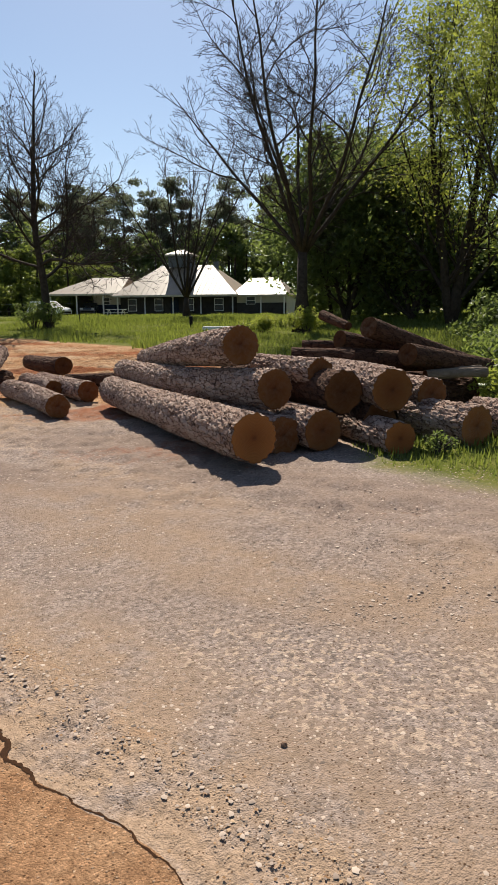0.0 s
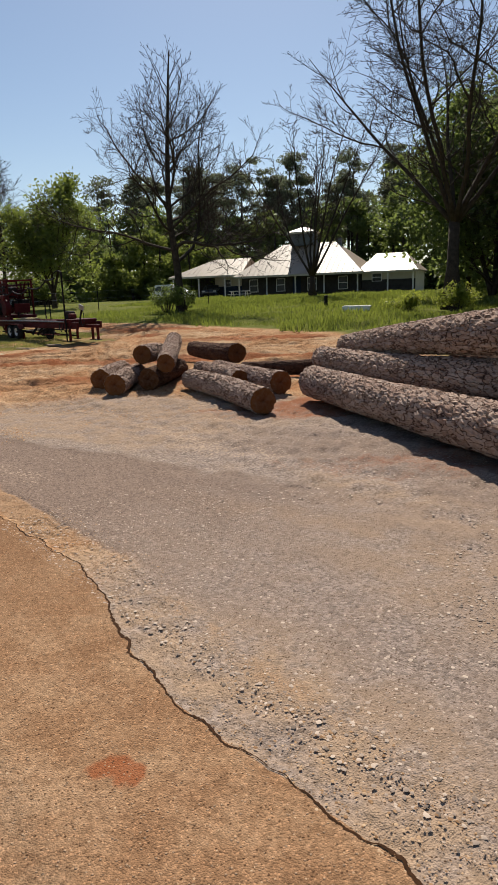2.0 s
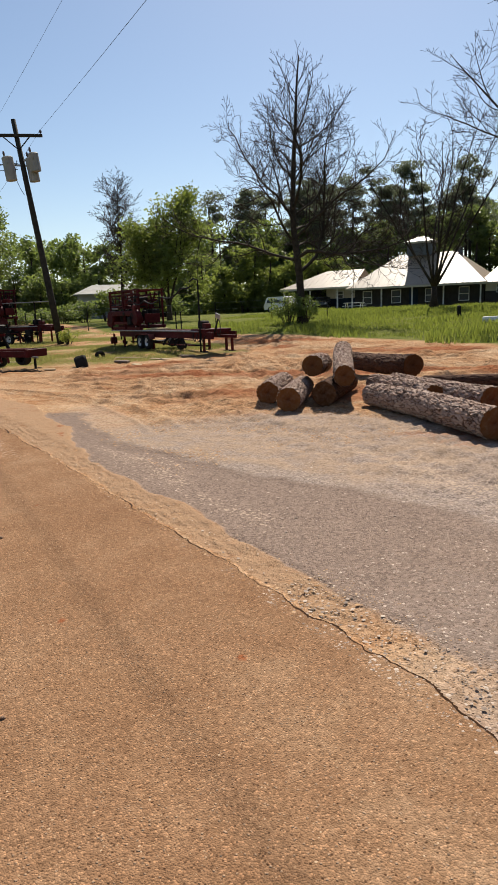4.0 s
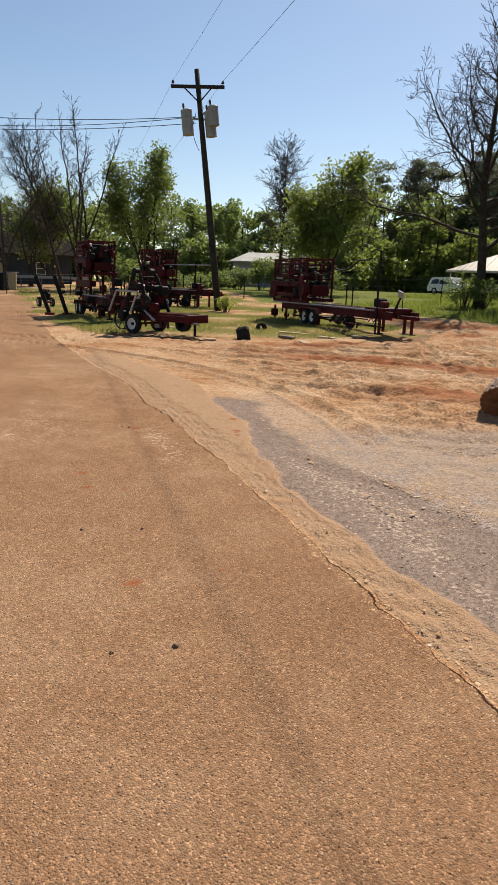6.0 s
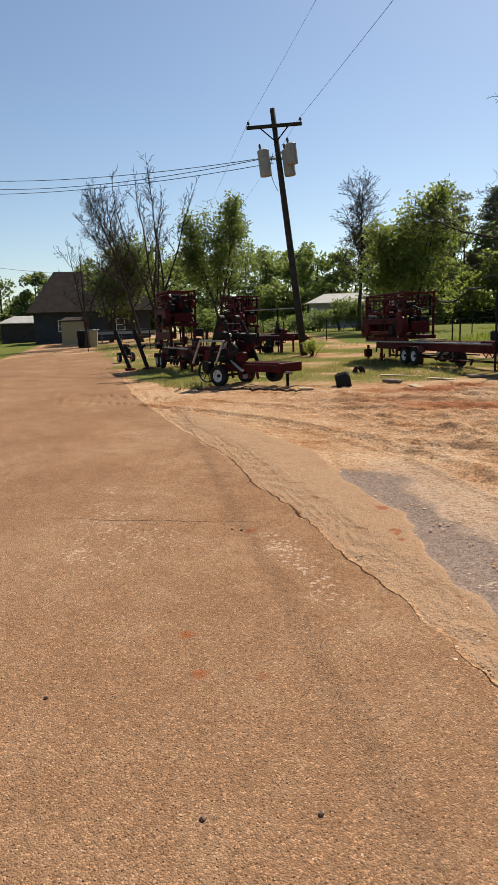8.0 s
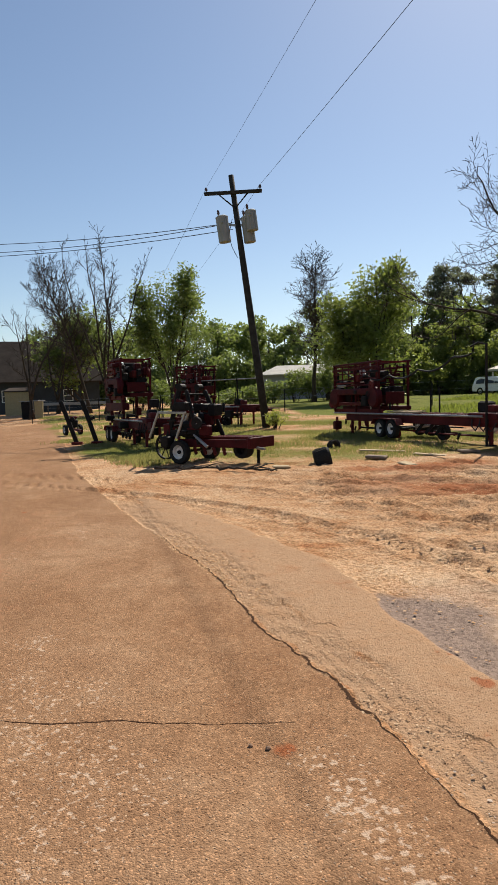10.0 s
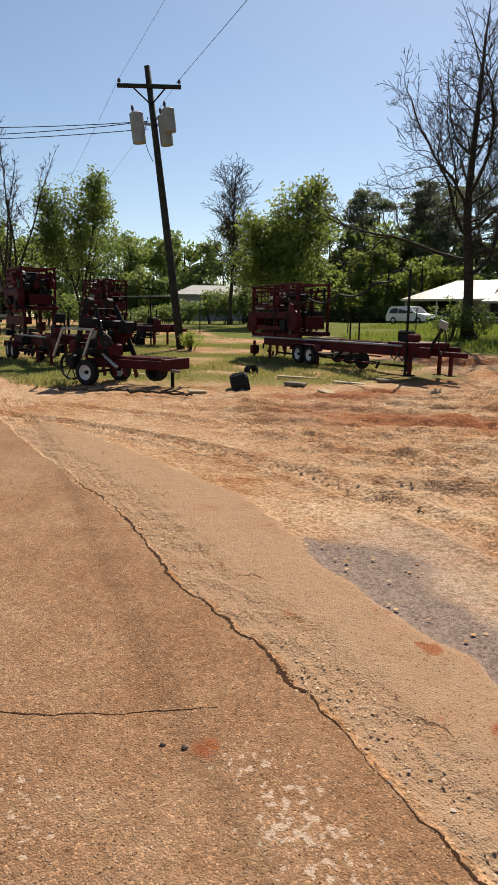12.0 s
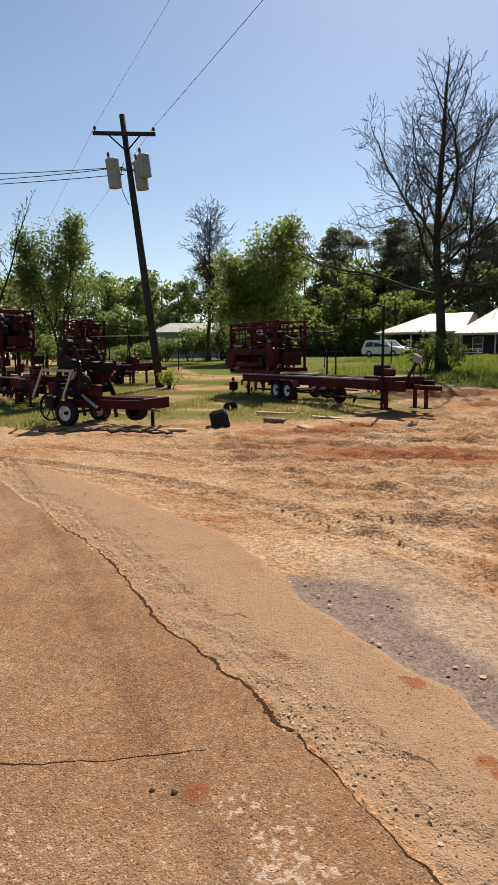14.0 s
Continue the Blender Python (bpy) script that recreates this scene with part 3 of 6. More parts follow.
    near_edge = np.exp(-((d + 0.38) / 0.30) ** 2) * smooth(10.6, 11.6, s) * smooth(13.9, 13.2, s)
    far_lane = np.exp(-((d + 1.85) / 0.28) ** 2) * smooth(12.2, 12.8, s) * smooth(15.0, 14.2, s)
    worn = np.maximum(worn, 0.61 * np.maximum(near_edge, 0.88 * far_lane) * np.clip(0.85 + 0.3 * waves(x, y, 45, 2.5, 3), 0, 1.1))
    worn = np.maximum(worn, 0.55 * smooth(-0.1, 0.8, waves(0.3 * s, d, 25, 1.9, 3)) * gravel * smooth(5.5, 3.0, d))
    dust = np.maximum(smooth(7.0, 2.0, s), 0.4 * smooth(0.1, 0.9, waves(0.35 * s, d, 37, 1.6, 3))) * smooth(-4, -2.5, d)
    dust = np.where(d > 0.1, 0.8 * smooth(0.25, 0.8, waves(0.22 * s, d, 39, 1.7, 3)), dust)
    # tan dust lies in long drifts over the gravel
    drift = np.exp(-((dd - 2.1 + 0.5 * smooth(4.5, 7, s) + 0.12 * mottle) / 0.2) ** 2) * smooth(8, 6, s) + 0.9 * smooth(1.6, 0.4, s + 0.4 * mottle) * smooth(1.6, 2.3, dd) * smooth(3.4, 2.8, dd)
    drift = np.maximum(drift, 1.0 * smooth(1.15, 0.35, dd + 0.25 * mottle) * smooth(7.0, 4.5, s) * smooth(-0.02, 0.06, d))
    drift = np.maximum(drift, 0.85 * smooth(6.5, 8.5, s) * smooth(-0.1, 0.3, dd - old_out + 0.2 * mottle))
    dust = np.maximum(dust, np.clip(drift, 0, 1))
    thin = smooth(-1.0, 1.0, inside(PATCH_GRASS, x, y)) * np.clip(0.44 + 0.42 * waves(x, y, 27, 0.8, 3), 0, 1)
    turf = np.maximum(np.maximum(smooth(-1.0, 1.0, inside(LAWN, x, y)), thin), smooth(-1.0, 1.0, -(d + 8.5)))
    for name, planes in (("zone", (road, turf, gravel, dust)), ("patch", (old, red, worn, slab))):
        at = me.color_attributes.new(name, "FLOAT_COLOR", "POINT")
        at.data.foreach_set("color", np.stack(planes, -1).astype(np.float32).ravel())
    me.materials.append(GROUND)
    ob = new("ground", me)
    return tagged(ob, "dusty red-brown road, grey gravel lot, red dirt and grass", "ground", kind="structure")


ground = build_ground()


def crack(name, s, d, width, label, seed):
    """A jagged strip along a crack: dark earth, and the crack's shadow put into colour."""
    x, y = to_xy(s, d)
    tx, ty = np.gradient(x), np.gradient(y)
    k = np.hypot(tx, ty)
    nx, ny = -ty / k, tx / k
    rng = np.random.default_rng(seed)
    a, b = width * rng.uniform(0.15, 1.0, len(x)), width * rng.uniform(0.15, 1.0, len(x))
    z = ground_z(x, y)
    up = 0.002
    rows = [np.stack([x + nx * a, y + ny * a, z + 0.0015], -1), np.stack([x, y, z + up], -1), np.stack([x - nx * b, y - ny * b, z + 0.0015], -1)]
    n = len(x)
    faces = []
    for g in range(2):
        faces += [(g * n + i, g * n + i + 1, (g + 1) * n + i + 1, (g + 1) * n + i) for i in range(n - 1)]
    me = bpy.data.meshes.new(name)
    me.from_pydata(np.concatenate(rows).tolist(), [], faces)
    me.update()
    me.materials.append(CRACK_EARTH_SHADE)
    return tagged(new(name, me), label, "crack", kind="structure")


run = np.arange(-3.0, 18.6, 0.012)
# flat strip: its dark colour stands in for shadow in the deep edge crack
crack("trim_crack", run, edge_wander(run) + 0.013 * waves(run, 0 * run, 51, 17.0, 4), 0.015 * (0.45 + 0.55 * edge_alive(run)) * np.clip(0.85 + 0.7 * waves(run, 0 * run, 53, 4.0, 3), 0.25, 1.9), "dark crack along the broken edge of the road", 5)
over = np.arange(-2.5, -0.28, 0.012)
crack("trim_crack", 13.72 - 0.42 * (over + 0.75) + 0.035 * waves(over, 0 * over, 17, 4.0, 3) + 0.008 * waves(over, 0 * over, 18, 26.0, 3), over, 0.0065 * np.clip(0.7 + 0.6 * waves(over, 0 * over, 19, 3.0, 3), 0.1, 1.4), "thin dark crack across the road", 6)


# ---- logs ----
def log(name, near_end, far_end, r0, r1, label, bark=PINE_BARK, seed=0, rough=1.0, group="cut logs"):
    """A sawn trunk lying from near_end to far_end, with flaky bark and two sawn faces."""
    p, q = Vector(near_end), Vector(far_end)
    length = (q - p).length
    m = Matrix.Translation(p) @ (q - p).to_track_quat("Z", "Y").to_matrix().to_4x4()
    ob = thing(name, m, label, "log", group)
    fine = bark is PINE_BARK and r0 > 0.17
    n, rows = (72, int(length / 0.038)) if fine else (44, max(10, int(length / 0.065)))
    rng = random.Random(seed)
    off = Vector((rng.uniform(-50, 50), rng.uniform(-50, 50), rng.uniform(-50, 50)))
    bend = [(rng.uniform(-0.03, 0.03), rng.uniform(-0.03, 0.03)) for _ in range(2)]
    vs = []
    for i in range(rows + 1):
        f = i / rows
        zz = f * length
        r = r0 + (r1 - r0) * f
        cx = bend[0][0] * math.sin(math.pi * f) * length / 3
        cy = bend[1][0] * math.sin(math.pi * f) * length / 3
        for k in range(n):
            a = 2 * math.pi * k / n
            u = Vector((math.cos(a), math.sin(a), 0))
            s = u * r
            w = noise.noise(Vector((s.x * 2.2, s.y * 2.2, zz * 0.8)) + off) * 0.05 * r / 0.25
            warp = 0.35 * noise.noise(Vector((s.x * 7, s.y * 7, zz * 5)) + off)
            dist = noise.voronoi(Vector((s.x * 13 + warp, s.y * 13 - warp, zz * 6.5 + 1.2 * warp)) + off)[0]
            plate = min(0.25, dist[1] - dist[0]) / 0.25
            rr = r * (1 + w) + rough * (0.026 * plate * (0.6 + 0.8 * dist[0]) - 0.018 + 0.009 * noise.noise(Vector((s.x * 25, s.y * 25, zz * 16)) + off))
            vs.append((u.x * rr + cx, u.y * rr + cy, zz))
    fs = [(i * n + k, i * n + (k + 1) % n, (i + 1) * n + (k + 1) % n, (i + 1) * n + k) for i in range(rows) for k in range(n)]
    part("bark", Build().add(vs, fs), bark, ob, smoothed=False)
    for row, z0, flip in ((0, -0.004, True), (rows, length + 0.004, False)):
        rim = [Vector(vs[row * n + k]) for k in range(n)]
        c = sum(rim, Vector()) / n
        pts = [c + (v - c) * 0.0 for v in rim[:1]]
        pts[0].z = z0
        for g, lift in ((0.45, 0.0), (0.93, 0.0), (0.985, 0.006)):
            for v in rim:
                o = c + (v - c) * g
                o.z = z0 + lift * (1 if flip else -1) + 0.003 * noise.noise(o * 20 + off)
                pts.append(o)
        fc = [(0, 1 + k, 1 + (k + 1) % n) for k in range(n)]
        for g in range(2):
            fc += [(1 + g * n + k, 1 + (g + 1) * n + k, 1 + (g + 1) * n + (k + 1) % n, 1 + g * n + (k + 1) % n) for k in range(n)]
        if flip:
            fc = [f[::-1] for f in fc]
        part("sawn_face", Build().add(pts, fc), CUT_DARK if bark is DARK_BARK else CUT if seed in FRESH else CUT_AGED_SHADED, ob)
    return ob


# logs whose sawn ends are still fresh
FRESH = (100, 103, 104)
PALE = "pine log with flaky grey-brown bark and sawn ends"
SHADE = "log with a sawn end in the shaded part of a pile"
LOGS = [
    # near end, far end, radii, label, bark
    ((0.27, 8.64, 0.50), (-3.66, 13.40, 0.36), 0.272, 0.262, "long thick pine log with pale flaky bark lying in front", PINE_BARK),
    ((0.42, 9.55, 0.36), (-3.2, 13.9, 0.33), 0.235, 0.22, PALE, PINE_BARK),
    ((0.87, 9.67, 0.42), (-2.6, 14.2, 0.36), 0.255, 0.23, PALE, PINE_BARK),
    ((1.78, 9.60, 0.37), (1.02, 10.9, 0.35), 0.20, 0.20, "short pine log with sunlit bark at the grass", PINE_BARK),
    ((2.66, 10.06, 0.47), (1.90, 10.9, 0.45), 0.255, 0.25, "short reddish pine log beside the weeds", PINE_BARK),
    ((3.30, 10.32, 0.47), (2.75, 11.1, 0.45), 0.25, 0.25, "short reddish pine log beside the weeds", PINE_BARK),
    ((0.22, 9.97, 0.87), (-3.62, 13.9, 0.70), 0.255, 0.21, "long pine log resting on the lower logs", PINE_BARK),
    ((0.74, 10.36, 1.05), (-0.4, 11.7, 1.02), 0.195, 0.18, "short pine log on top of the pile", PINE_BARK),
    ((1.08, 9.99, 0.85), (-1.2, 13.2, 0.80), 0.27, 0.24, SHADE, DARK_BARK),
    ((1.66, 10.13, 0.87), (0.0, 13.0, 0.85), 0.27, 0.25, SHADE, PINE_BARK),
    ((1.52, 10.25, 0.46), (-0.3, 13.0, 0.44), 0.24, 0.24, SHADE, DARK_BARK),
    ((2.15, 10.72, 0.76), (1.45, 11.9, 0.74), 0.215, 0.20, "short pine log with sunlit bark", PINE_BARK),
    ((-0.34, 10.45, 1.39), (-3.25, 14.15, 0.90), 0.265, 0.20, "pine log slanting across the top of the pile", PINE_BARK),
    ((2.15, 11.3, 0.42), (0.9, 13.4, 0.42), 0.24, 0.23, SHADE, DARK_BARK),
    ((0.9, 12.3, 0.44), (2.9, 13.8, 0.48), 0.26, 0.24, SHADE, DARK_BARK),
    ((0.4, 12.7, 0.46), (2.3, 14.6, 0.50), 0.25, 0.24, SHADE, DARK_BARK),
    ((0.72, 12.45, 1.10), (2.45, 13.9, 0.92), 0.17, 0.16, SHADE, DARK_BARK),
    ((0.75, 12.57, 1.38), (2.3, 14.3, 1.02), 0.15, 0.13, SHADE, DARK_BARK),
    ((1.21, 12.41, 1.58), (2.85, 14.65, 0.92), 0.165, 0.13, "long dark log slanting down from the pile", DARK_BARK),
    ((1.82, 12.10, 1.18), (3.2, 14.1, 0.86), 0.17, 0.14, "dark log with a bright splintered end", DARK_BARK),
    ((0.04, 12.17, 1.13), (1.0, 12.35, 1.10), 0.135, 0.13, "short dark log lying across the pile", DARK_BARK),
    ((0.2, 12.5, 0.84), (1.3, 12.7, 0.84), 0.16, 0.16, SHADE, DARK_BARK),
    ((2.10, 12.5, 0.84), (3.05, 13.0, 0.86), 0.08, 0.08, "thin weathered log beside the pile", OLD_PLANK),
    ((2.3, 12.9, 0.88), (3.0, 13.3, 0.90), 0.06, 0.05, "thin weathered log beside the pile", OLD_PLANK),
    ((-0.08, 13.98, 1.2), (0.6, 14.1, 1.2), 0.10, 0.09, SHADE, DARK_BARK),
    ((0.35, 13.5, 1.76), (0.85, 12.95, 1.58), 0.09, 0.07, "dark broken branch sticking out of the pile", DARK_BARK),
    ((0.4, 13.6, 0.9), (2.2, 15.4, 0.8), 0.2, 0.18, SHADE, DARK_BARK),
    # the smaller pile
    ((-4.00, 11.98, 0.235), (-6.50, 14.3, 0.22), 0.215, 0.20, "pine log with flaky bark lying on the gravel", PINE_BARK),
    ((-4.40, 13.84, 0.26), (-6.6, 15.75, 0.25), 0.22, 0.20, "pine log with flaky bark lying on the gravel", PINE_BARK),
    ((-5.40, 14.25, 0.25), (-7.0, 15.7, 0.25), 0.18, 0.18, "pine log with flaky bark lying on the gravel", PINE_BARK),
    ((-6.92, 14.05, 0.56), (-7.75, 15.9, 0.88), 0.19, 0.18, "pine log leaning on top of the small pile", PINE_BARK),
    ((-7.58, 13.20, 0.225), (-8.2, 15.0, 0.24), 0.215, 0.20, "short pine log in the small pile", PINE_BARK),
    ((-8.28, 13.72, 0.25), (-8.8, 15.3, 0.27), 0.21, 0.2, "short pine log with a splintered end", PINE_BARK),
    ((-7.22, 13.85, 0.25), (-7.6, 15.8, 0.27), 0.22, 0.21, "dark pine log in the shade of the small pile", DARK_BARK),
    ((-7.78, 14.55, 0.68), (-8.2, 15.9, 0.62), 0.20, 0.2, "weathered grey log on top of the small pile", PINE_BARK),
    ((-6.50, 16.6, 0.52), (-8.6, 18.4, 0.46), 0.23, 0.2, "dark-barked log on the dirt", DARK_BARK),
    ((-6.1, 16.0, 0.22), (-2.6, 16.3, 0.42), 0.165, 0.15, "long dark log lying across the dirt", DARK_BARK),
]
for i, (p, q, r0, r1, lab, bk) in enumerate(LOGS):
    log("log", p, q, r0, r1, lab, bk, 100 + i, 1.0 if r0 > 0.17 else 0.35)


# ---- trees ----
def grow(base, height, seed, lean=(0, 0), stems=1, fork=0.25, spread=0.55, r0=0.25, levels=4, droop=0.0, twig=1.0, straight=0.10, side=7, reach=None, bole=None):
    """Skeleton of a tree: a list of (points, radii, level)."""
    rng = random.Random(seed)
    out = []

    def limb(p, direction, length, r, level):
        steps = (9, 8, 5, 4, 3)[min(level, 4)]
        pts, rad, dirs = [p.copy()], [r], []
        d = direction.normalized()
        for i in range(steps):
            jit = straight if level == 0 else 0.20 + 0.05 * level
            d = (d + Vector((rng.uniform(-jit, jit), rng.uniform(-jit, jit), rng.uniform(-jit, jit) + (0.10 if level else 0.03) - droop * level * 0.05))).normalized()
            p = p + d * (length / steps)
            f = (i + 1) / steps
            pts.append(p.copy())
            rad.append(max(0.004, r * (1 - f * (0.90 if level else 0.93))))
            dirs.append(d.copy())
        out.append((pts, rad, level))
        if level >= levels:
            return
        count = side if level == 0 else (6 if level == 1 else (5 if level == 2 else 4))
        if level == 1:
            count = count * min(1.5, 0.35 + 3.0 * length / height)
        count = max(2, int(count * twig + rng.random()))
        for c in range(count):
            f = fork + (0.97 - fork) * rng.random() ** 1.15 if level == 0 else rng.uniform(0.22, 0.97)
            k = min(int(f * steps), steps - 1)
            g = f * steps - k
            at = pts[k].lerp(pts[k + 1], g)
            rr = rad[k] * (1 - g) + rad[k + 1] * g
            ax = rng.uniform(0, 2 * math.pi)
            o = dirs[k].orthogonal().normalized()
            o = (Matrix.Rotation(ax, 3, dirs[k]) @ o)
            sp = spread * rng.uniform(0.7, 1.3) * (1.25 - 0.5 * f if level == 0 else 1)
            nd = (dirs[k] * math.cos(sp) + o * math.sin(sp))
            nl = length * (rng.uniform(0.75, 1.15) * (0.10 + 0.52 * (1 - f)) if level == 0 else rng.uniform(0.35, 0.6))
            limb(at, nd, nl, rr * rng.uniform(0.45, 0.65), level + 1)

    b = Vector(base)
    if bole:
        # a short single trunk, which then parts into the stems
        out.append(([b - Vector((0, 0, 0.2)), b + Vector((lean[0], lean[1], 0.5)) * bole, b + Vector((lean[0], lean[1], 1)) * bole * 1.12], [r0 * 1.35, r0, r0 * 0.8], 0))
        b = b + Vector((lean[0], lean[1], 1)) * bole
        height -= bole
    for s in range(stems):
        a = 2 * math.pi * (s + rng.random() * 0.6) / stems
        d = Vector((lean[0], lean[1], 1)) if stems == 1 else Vector((0.32 * math.cos(a) + lean[0], 0.32 * math.sin(a) + lean[1], 1))
        limb(b - Vector((0, 0, 0.15)), d, height * (1 if s == 0 else rng.uniform(0.75, 0.98)), r0 * (1 if stems == 1 else 0.75 if not bole else 0.62), 0)
    if reach:
        far = sorted(math.hypot(p.x - base[0], p.y - base[1]) for pts, _, lv in out if lv for p in pts)
        k = min(1.6, reach / max(0.1, far[int(0.96 * len(far))]))
        top = max(p.z for pts, _, lv in out for p in pts) - base[2]
        kz = (height + (bole or 0)) / top
        for pts, _, lv in out:
            for p in pts:
                p.x, p.y, p.z = base[0] + (p.x - base[0]) * k, base[1] + (p.y - base[1]) * k, base[2] + (p.z - base[2]) * kz
    return out


def boughs_of(height, seed, lean=(0, 0), stems=1, bole=None, fork=0.25, reach=5.0, r0=0.25, low=1.15, high=0.5, thick=1.0, splay=0.34, limbs=2.2, conical=False, thin=0.008):
    """Skeleton of a leafless tree: leaders, long limbs that sweep out and turn up, and alternating twigs on them."""
    rng = random.Random(seed)
    out = []
    density = (0, 2.7 * thick, 4.2 * thick, 4.2 * thick)

    def shoot(p, d, length, r, level, lift):
        steps = max(2, min(11, int(length / (0.5, 0.4, 0.28, 0.2, 0.15)[level])))
        pts, rad, dirs = [p.copy()], [r], []
        for i in range(steps):
            j = (0.05, 0.15, 0.2, 0.24, 0.28)[level]
            d = (d + Vector((rng.gauss(0, j), rng.gauss(0, j), rng.gauss(0, j) + lift / steps))).normalized()
            p = p + d * (length / steps)
            f = (i + 1) / steps
            pts.append(p.copy())
            rad.append(max(thin, r * (1 - 0.92 * f) ** 0.85))
            dirs.append(d.copy())
        out.append((pts, rad, level))
        if level >= 4 or level == 0:
            return pts, rad, dirs
        count = int(length * density[min(level, 3)] + rng.random())
        turn = rng.uniform(0, 6.28)
        for c in range(count):
            f = 0.16 + 0.82 * (c + rng.random()) / max(1, count)
            k = min(int(f * steps), steps - 1)
            at = pts[k].lerp(pts[k + 1], f * steps - k)
            turn += math.pi + rng.gauss(0, 0.5)
            o = Matrix.Rotation(turn, 3, dirs[k]) @ dirs[k].orthogonal().normalized()
            sp = rng.uniform(0.5, 0.95)
            nl = length * (0.16 + 0.42 * (1 - f)) * rng.uniform(0.6, 1.25)
            if nl > 0.12:
                shoot(at, (dirs[k] * math.cos(sp) + o * math.sin(sp)).normalized(), nl, max(thin, rad[k] * rng.uniform(0.40, 0.58)), level + 1, 0.35)
        return pts, rad, dirs

    b, rise = Vector((0, 0, -0.15)), Vector((lean[0], lean[1], 1))
    if bole:
        out.append(([b, rise * bole * 0.5, rise * bole * 1.1], [r0 * 1.3, r0, r0 * 0.85], 0))
        b = rise * bole
    for k in range(stems):
        a = 2 * math.pi * (k + rng.random() * 0.5) / stems
        tilt = splay * rng.uniform(0.5, 1.2)
        d = rise.normalized() if stems == 1 else Vector((tilt * math.cos(a) + lean[0], tilt * math.sin(a) + lean[1], 1)).normalized()
        tall = (height - (bole or 0)) * (1 if k == 0 else rng.uniform(0.72, 0.98))
        pts, rad, dirs = shoot(b, d, tall, r0 * (1 if stems == 1 else 0.62 if stems < 4 else 0.42), 0, 0.02 if stems == 1 else 0.22)
        count = int(tall * limbs / stems ** 0.35)
        turn = rng.uniform(0, 6.28)
        for c in range(count):
            g = (c + rng.random()) / count
            f = fork + (0.985 - fork) * g
            i = min(int(f * (len(pts) - 1)), len(dirs) - 1)
            at = pts[i].lerp(pts[i + 1], f * (len(pts) - 1) - i)
            turn += 2.4 + rng.gauss(0, 0.4)
            sp = (low + (high - low) * g) * rng.uniform(0.85, 1.15)
            o = Matrix.Rotation(turn, 3, dirs[i]) @ dirs[i].orthogonal().normalized()
            nl = (reach / stems ** 0.3) * ((1.2 * (1 - g) ** 1.05 + 0.12) if conical else (0.25 + 0.75 * math.sin(math.pi * (0.22 + 0.70 * g)))) * rng.uniform(0.55, 1.15)
            shoot(at, (dirs[i] * math.cos(sp) + o * math.sin(sp)).normalized(), nl, max(0.010, min(rad[i] * 0.6, 0.009 + 0.010 * nl)), 1, 0.30 if conical else 0.75)
    spread = sorted(math.hypot(p.x, p.y) for pts, _, lv in out if lv for p in pts)
    k = min(1.4, max(0.75, reach / spread[int(0.97 * len(spread))]))
    kz = height / max(p.z for pts, _, lv in out for p in pts)
    for pts, _, lv in out:
        for p in pts:
            p.x, p.y, p.z = p.x * k, p.y * k, p.z * kz
    return out


def bare_tree(base, height, seed, label, **kw):
    base = Vector((base[0], base[1], gz(base[0], base[1])))
    ob = thing("bare_tree", Matrix.Translation(base), label, "tree", "bare trees")
    sk = boughs_of(height, seed, **kw)
    trunk, boughs, twigs = Build(), Build(), Build()
    for pts, rad, level in sk:
        if level == 0:
            flare = [r * (1.5 if i == 0 else 1.0) for i, r in enumerate(rad)]
            trunk.tube(pts, flare, 10)
        elif level <= 2:
            boughs.tube(pts, rad, 5 if level == 1 else 4, False)
        else:
            twigs.tube(pts, rad, 3, False)
    part("trunk", trunk, TREE_BARK, ob, smoothed=True)
    tagged(part("branchwork", boughs, TREE_BARK, ob, smoothed=True), kind="stuff")
    tagged(part("twig_mass", twigs, TWIG, ob), kind="stuff")
    return ob


def leaf_cloud(build, centres, count, size, rng, squash=0.75):
    """Many small folded leaves round each of the centres (x, y, z, radius)."""
    for cx, cy, cz, r in centres:
        for _ in range(count):
            v = Vector((rng.gauss(0, 1), rng.gauss(0, 1), rng.gauss(0, 1))).normalized() * r * rng.uniform(0.25, 1.0) ** 0.6
            p = Vector((cx + v.x, cy + v.y, cz + v.z * squash))
            s = size * rng.uniform(0.6, 1.4)
            a = Vector((rng.uniform(-1, 1), rng.uniform(-1, 1), rng.uniform(-1, 0.6))).normalized()
            b = a.orthogonal().normalized()
            b = Matrix.Rotation(rng.uniform(0, 6.28), 3, a) @ b
            n = a.cross(b) * 0.25 * s
            k = len(build.v)
            build.v.extend([tuple(p - a * s), tuple(p + b * s * 0.5 + n), tuple(p + a * s), tuple(p - b * s * 0.5 + n)])
            build.f.append((k, k + 1, k + 2, k + 3))


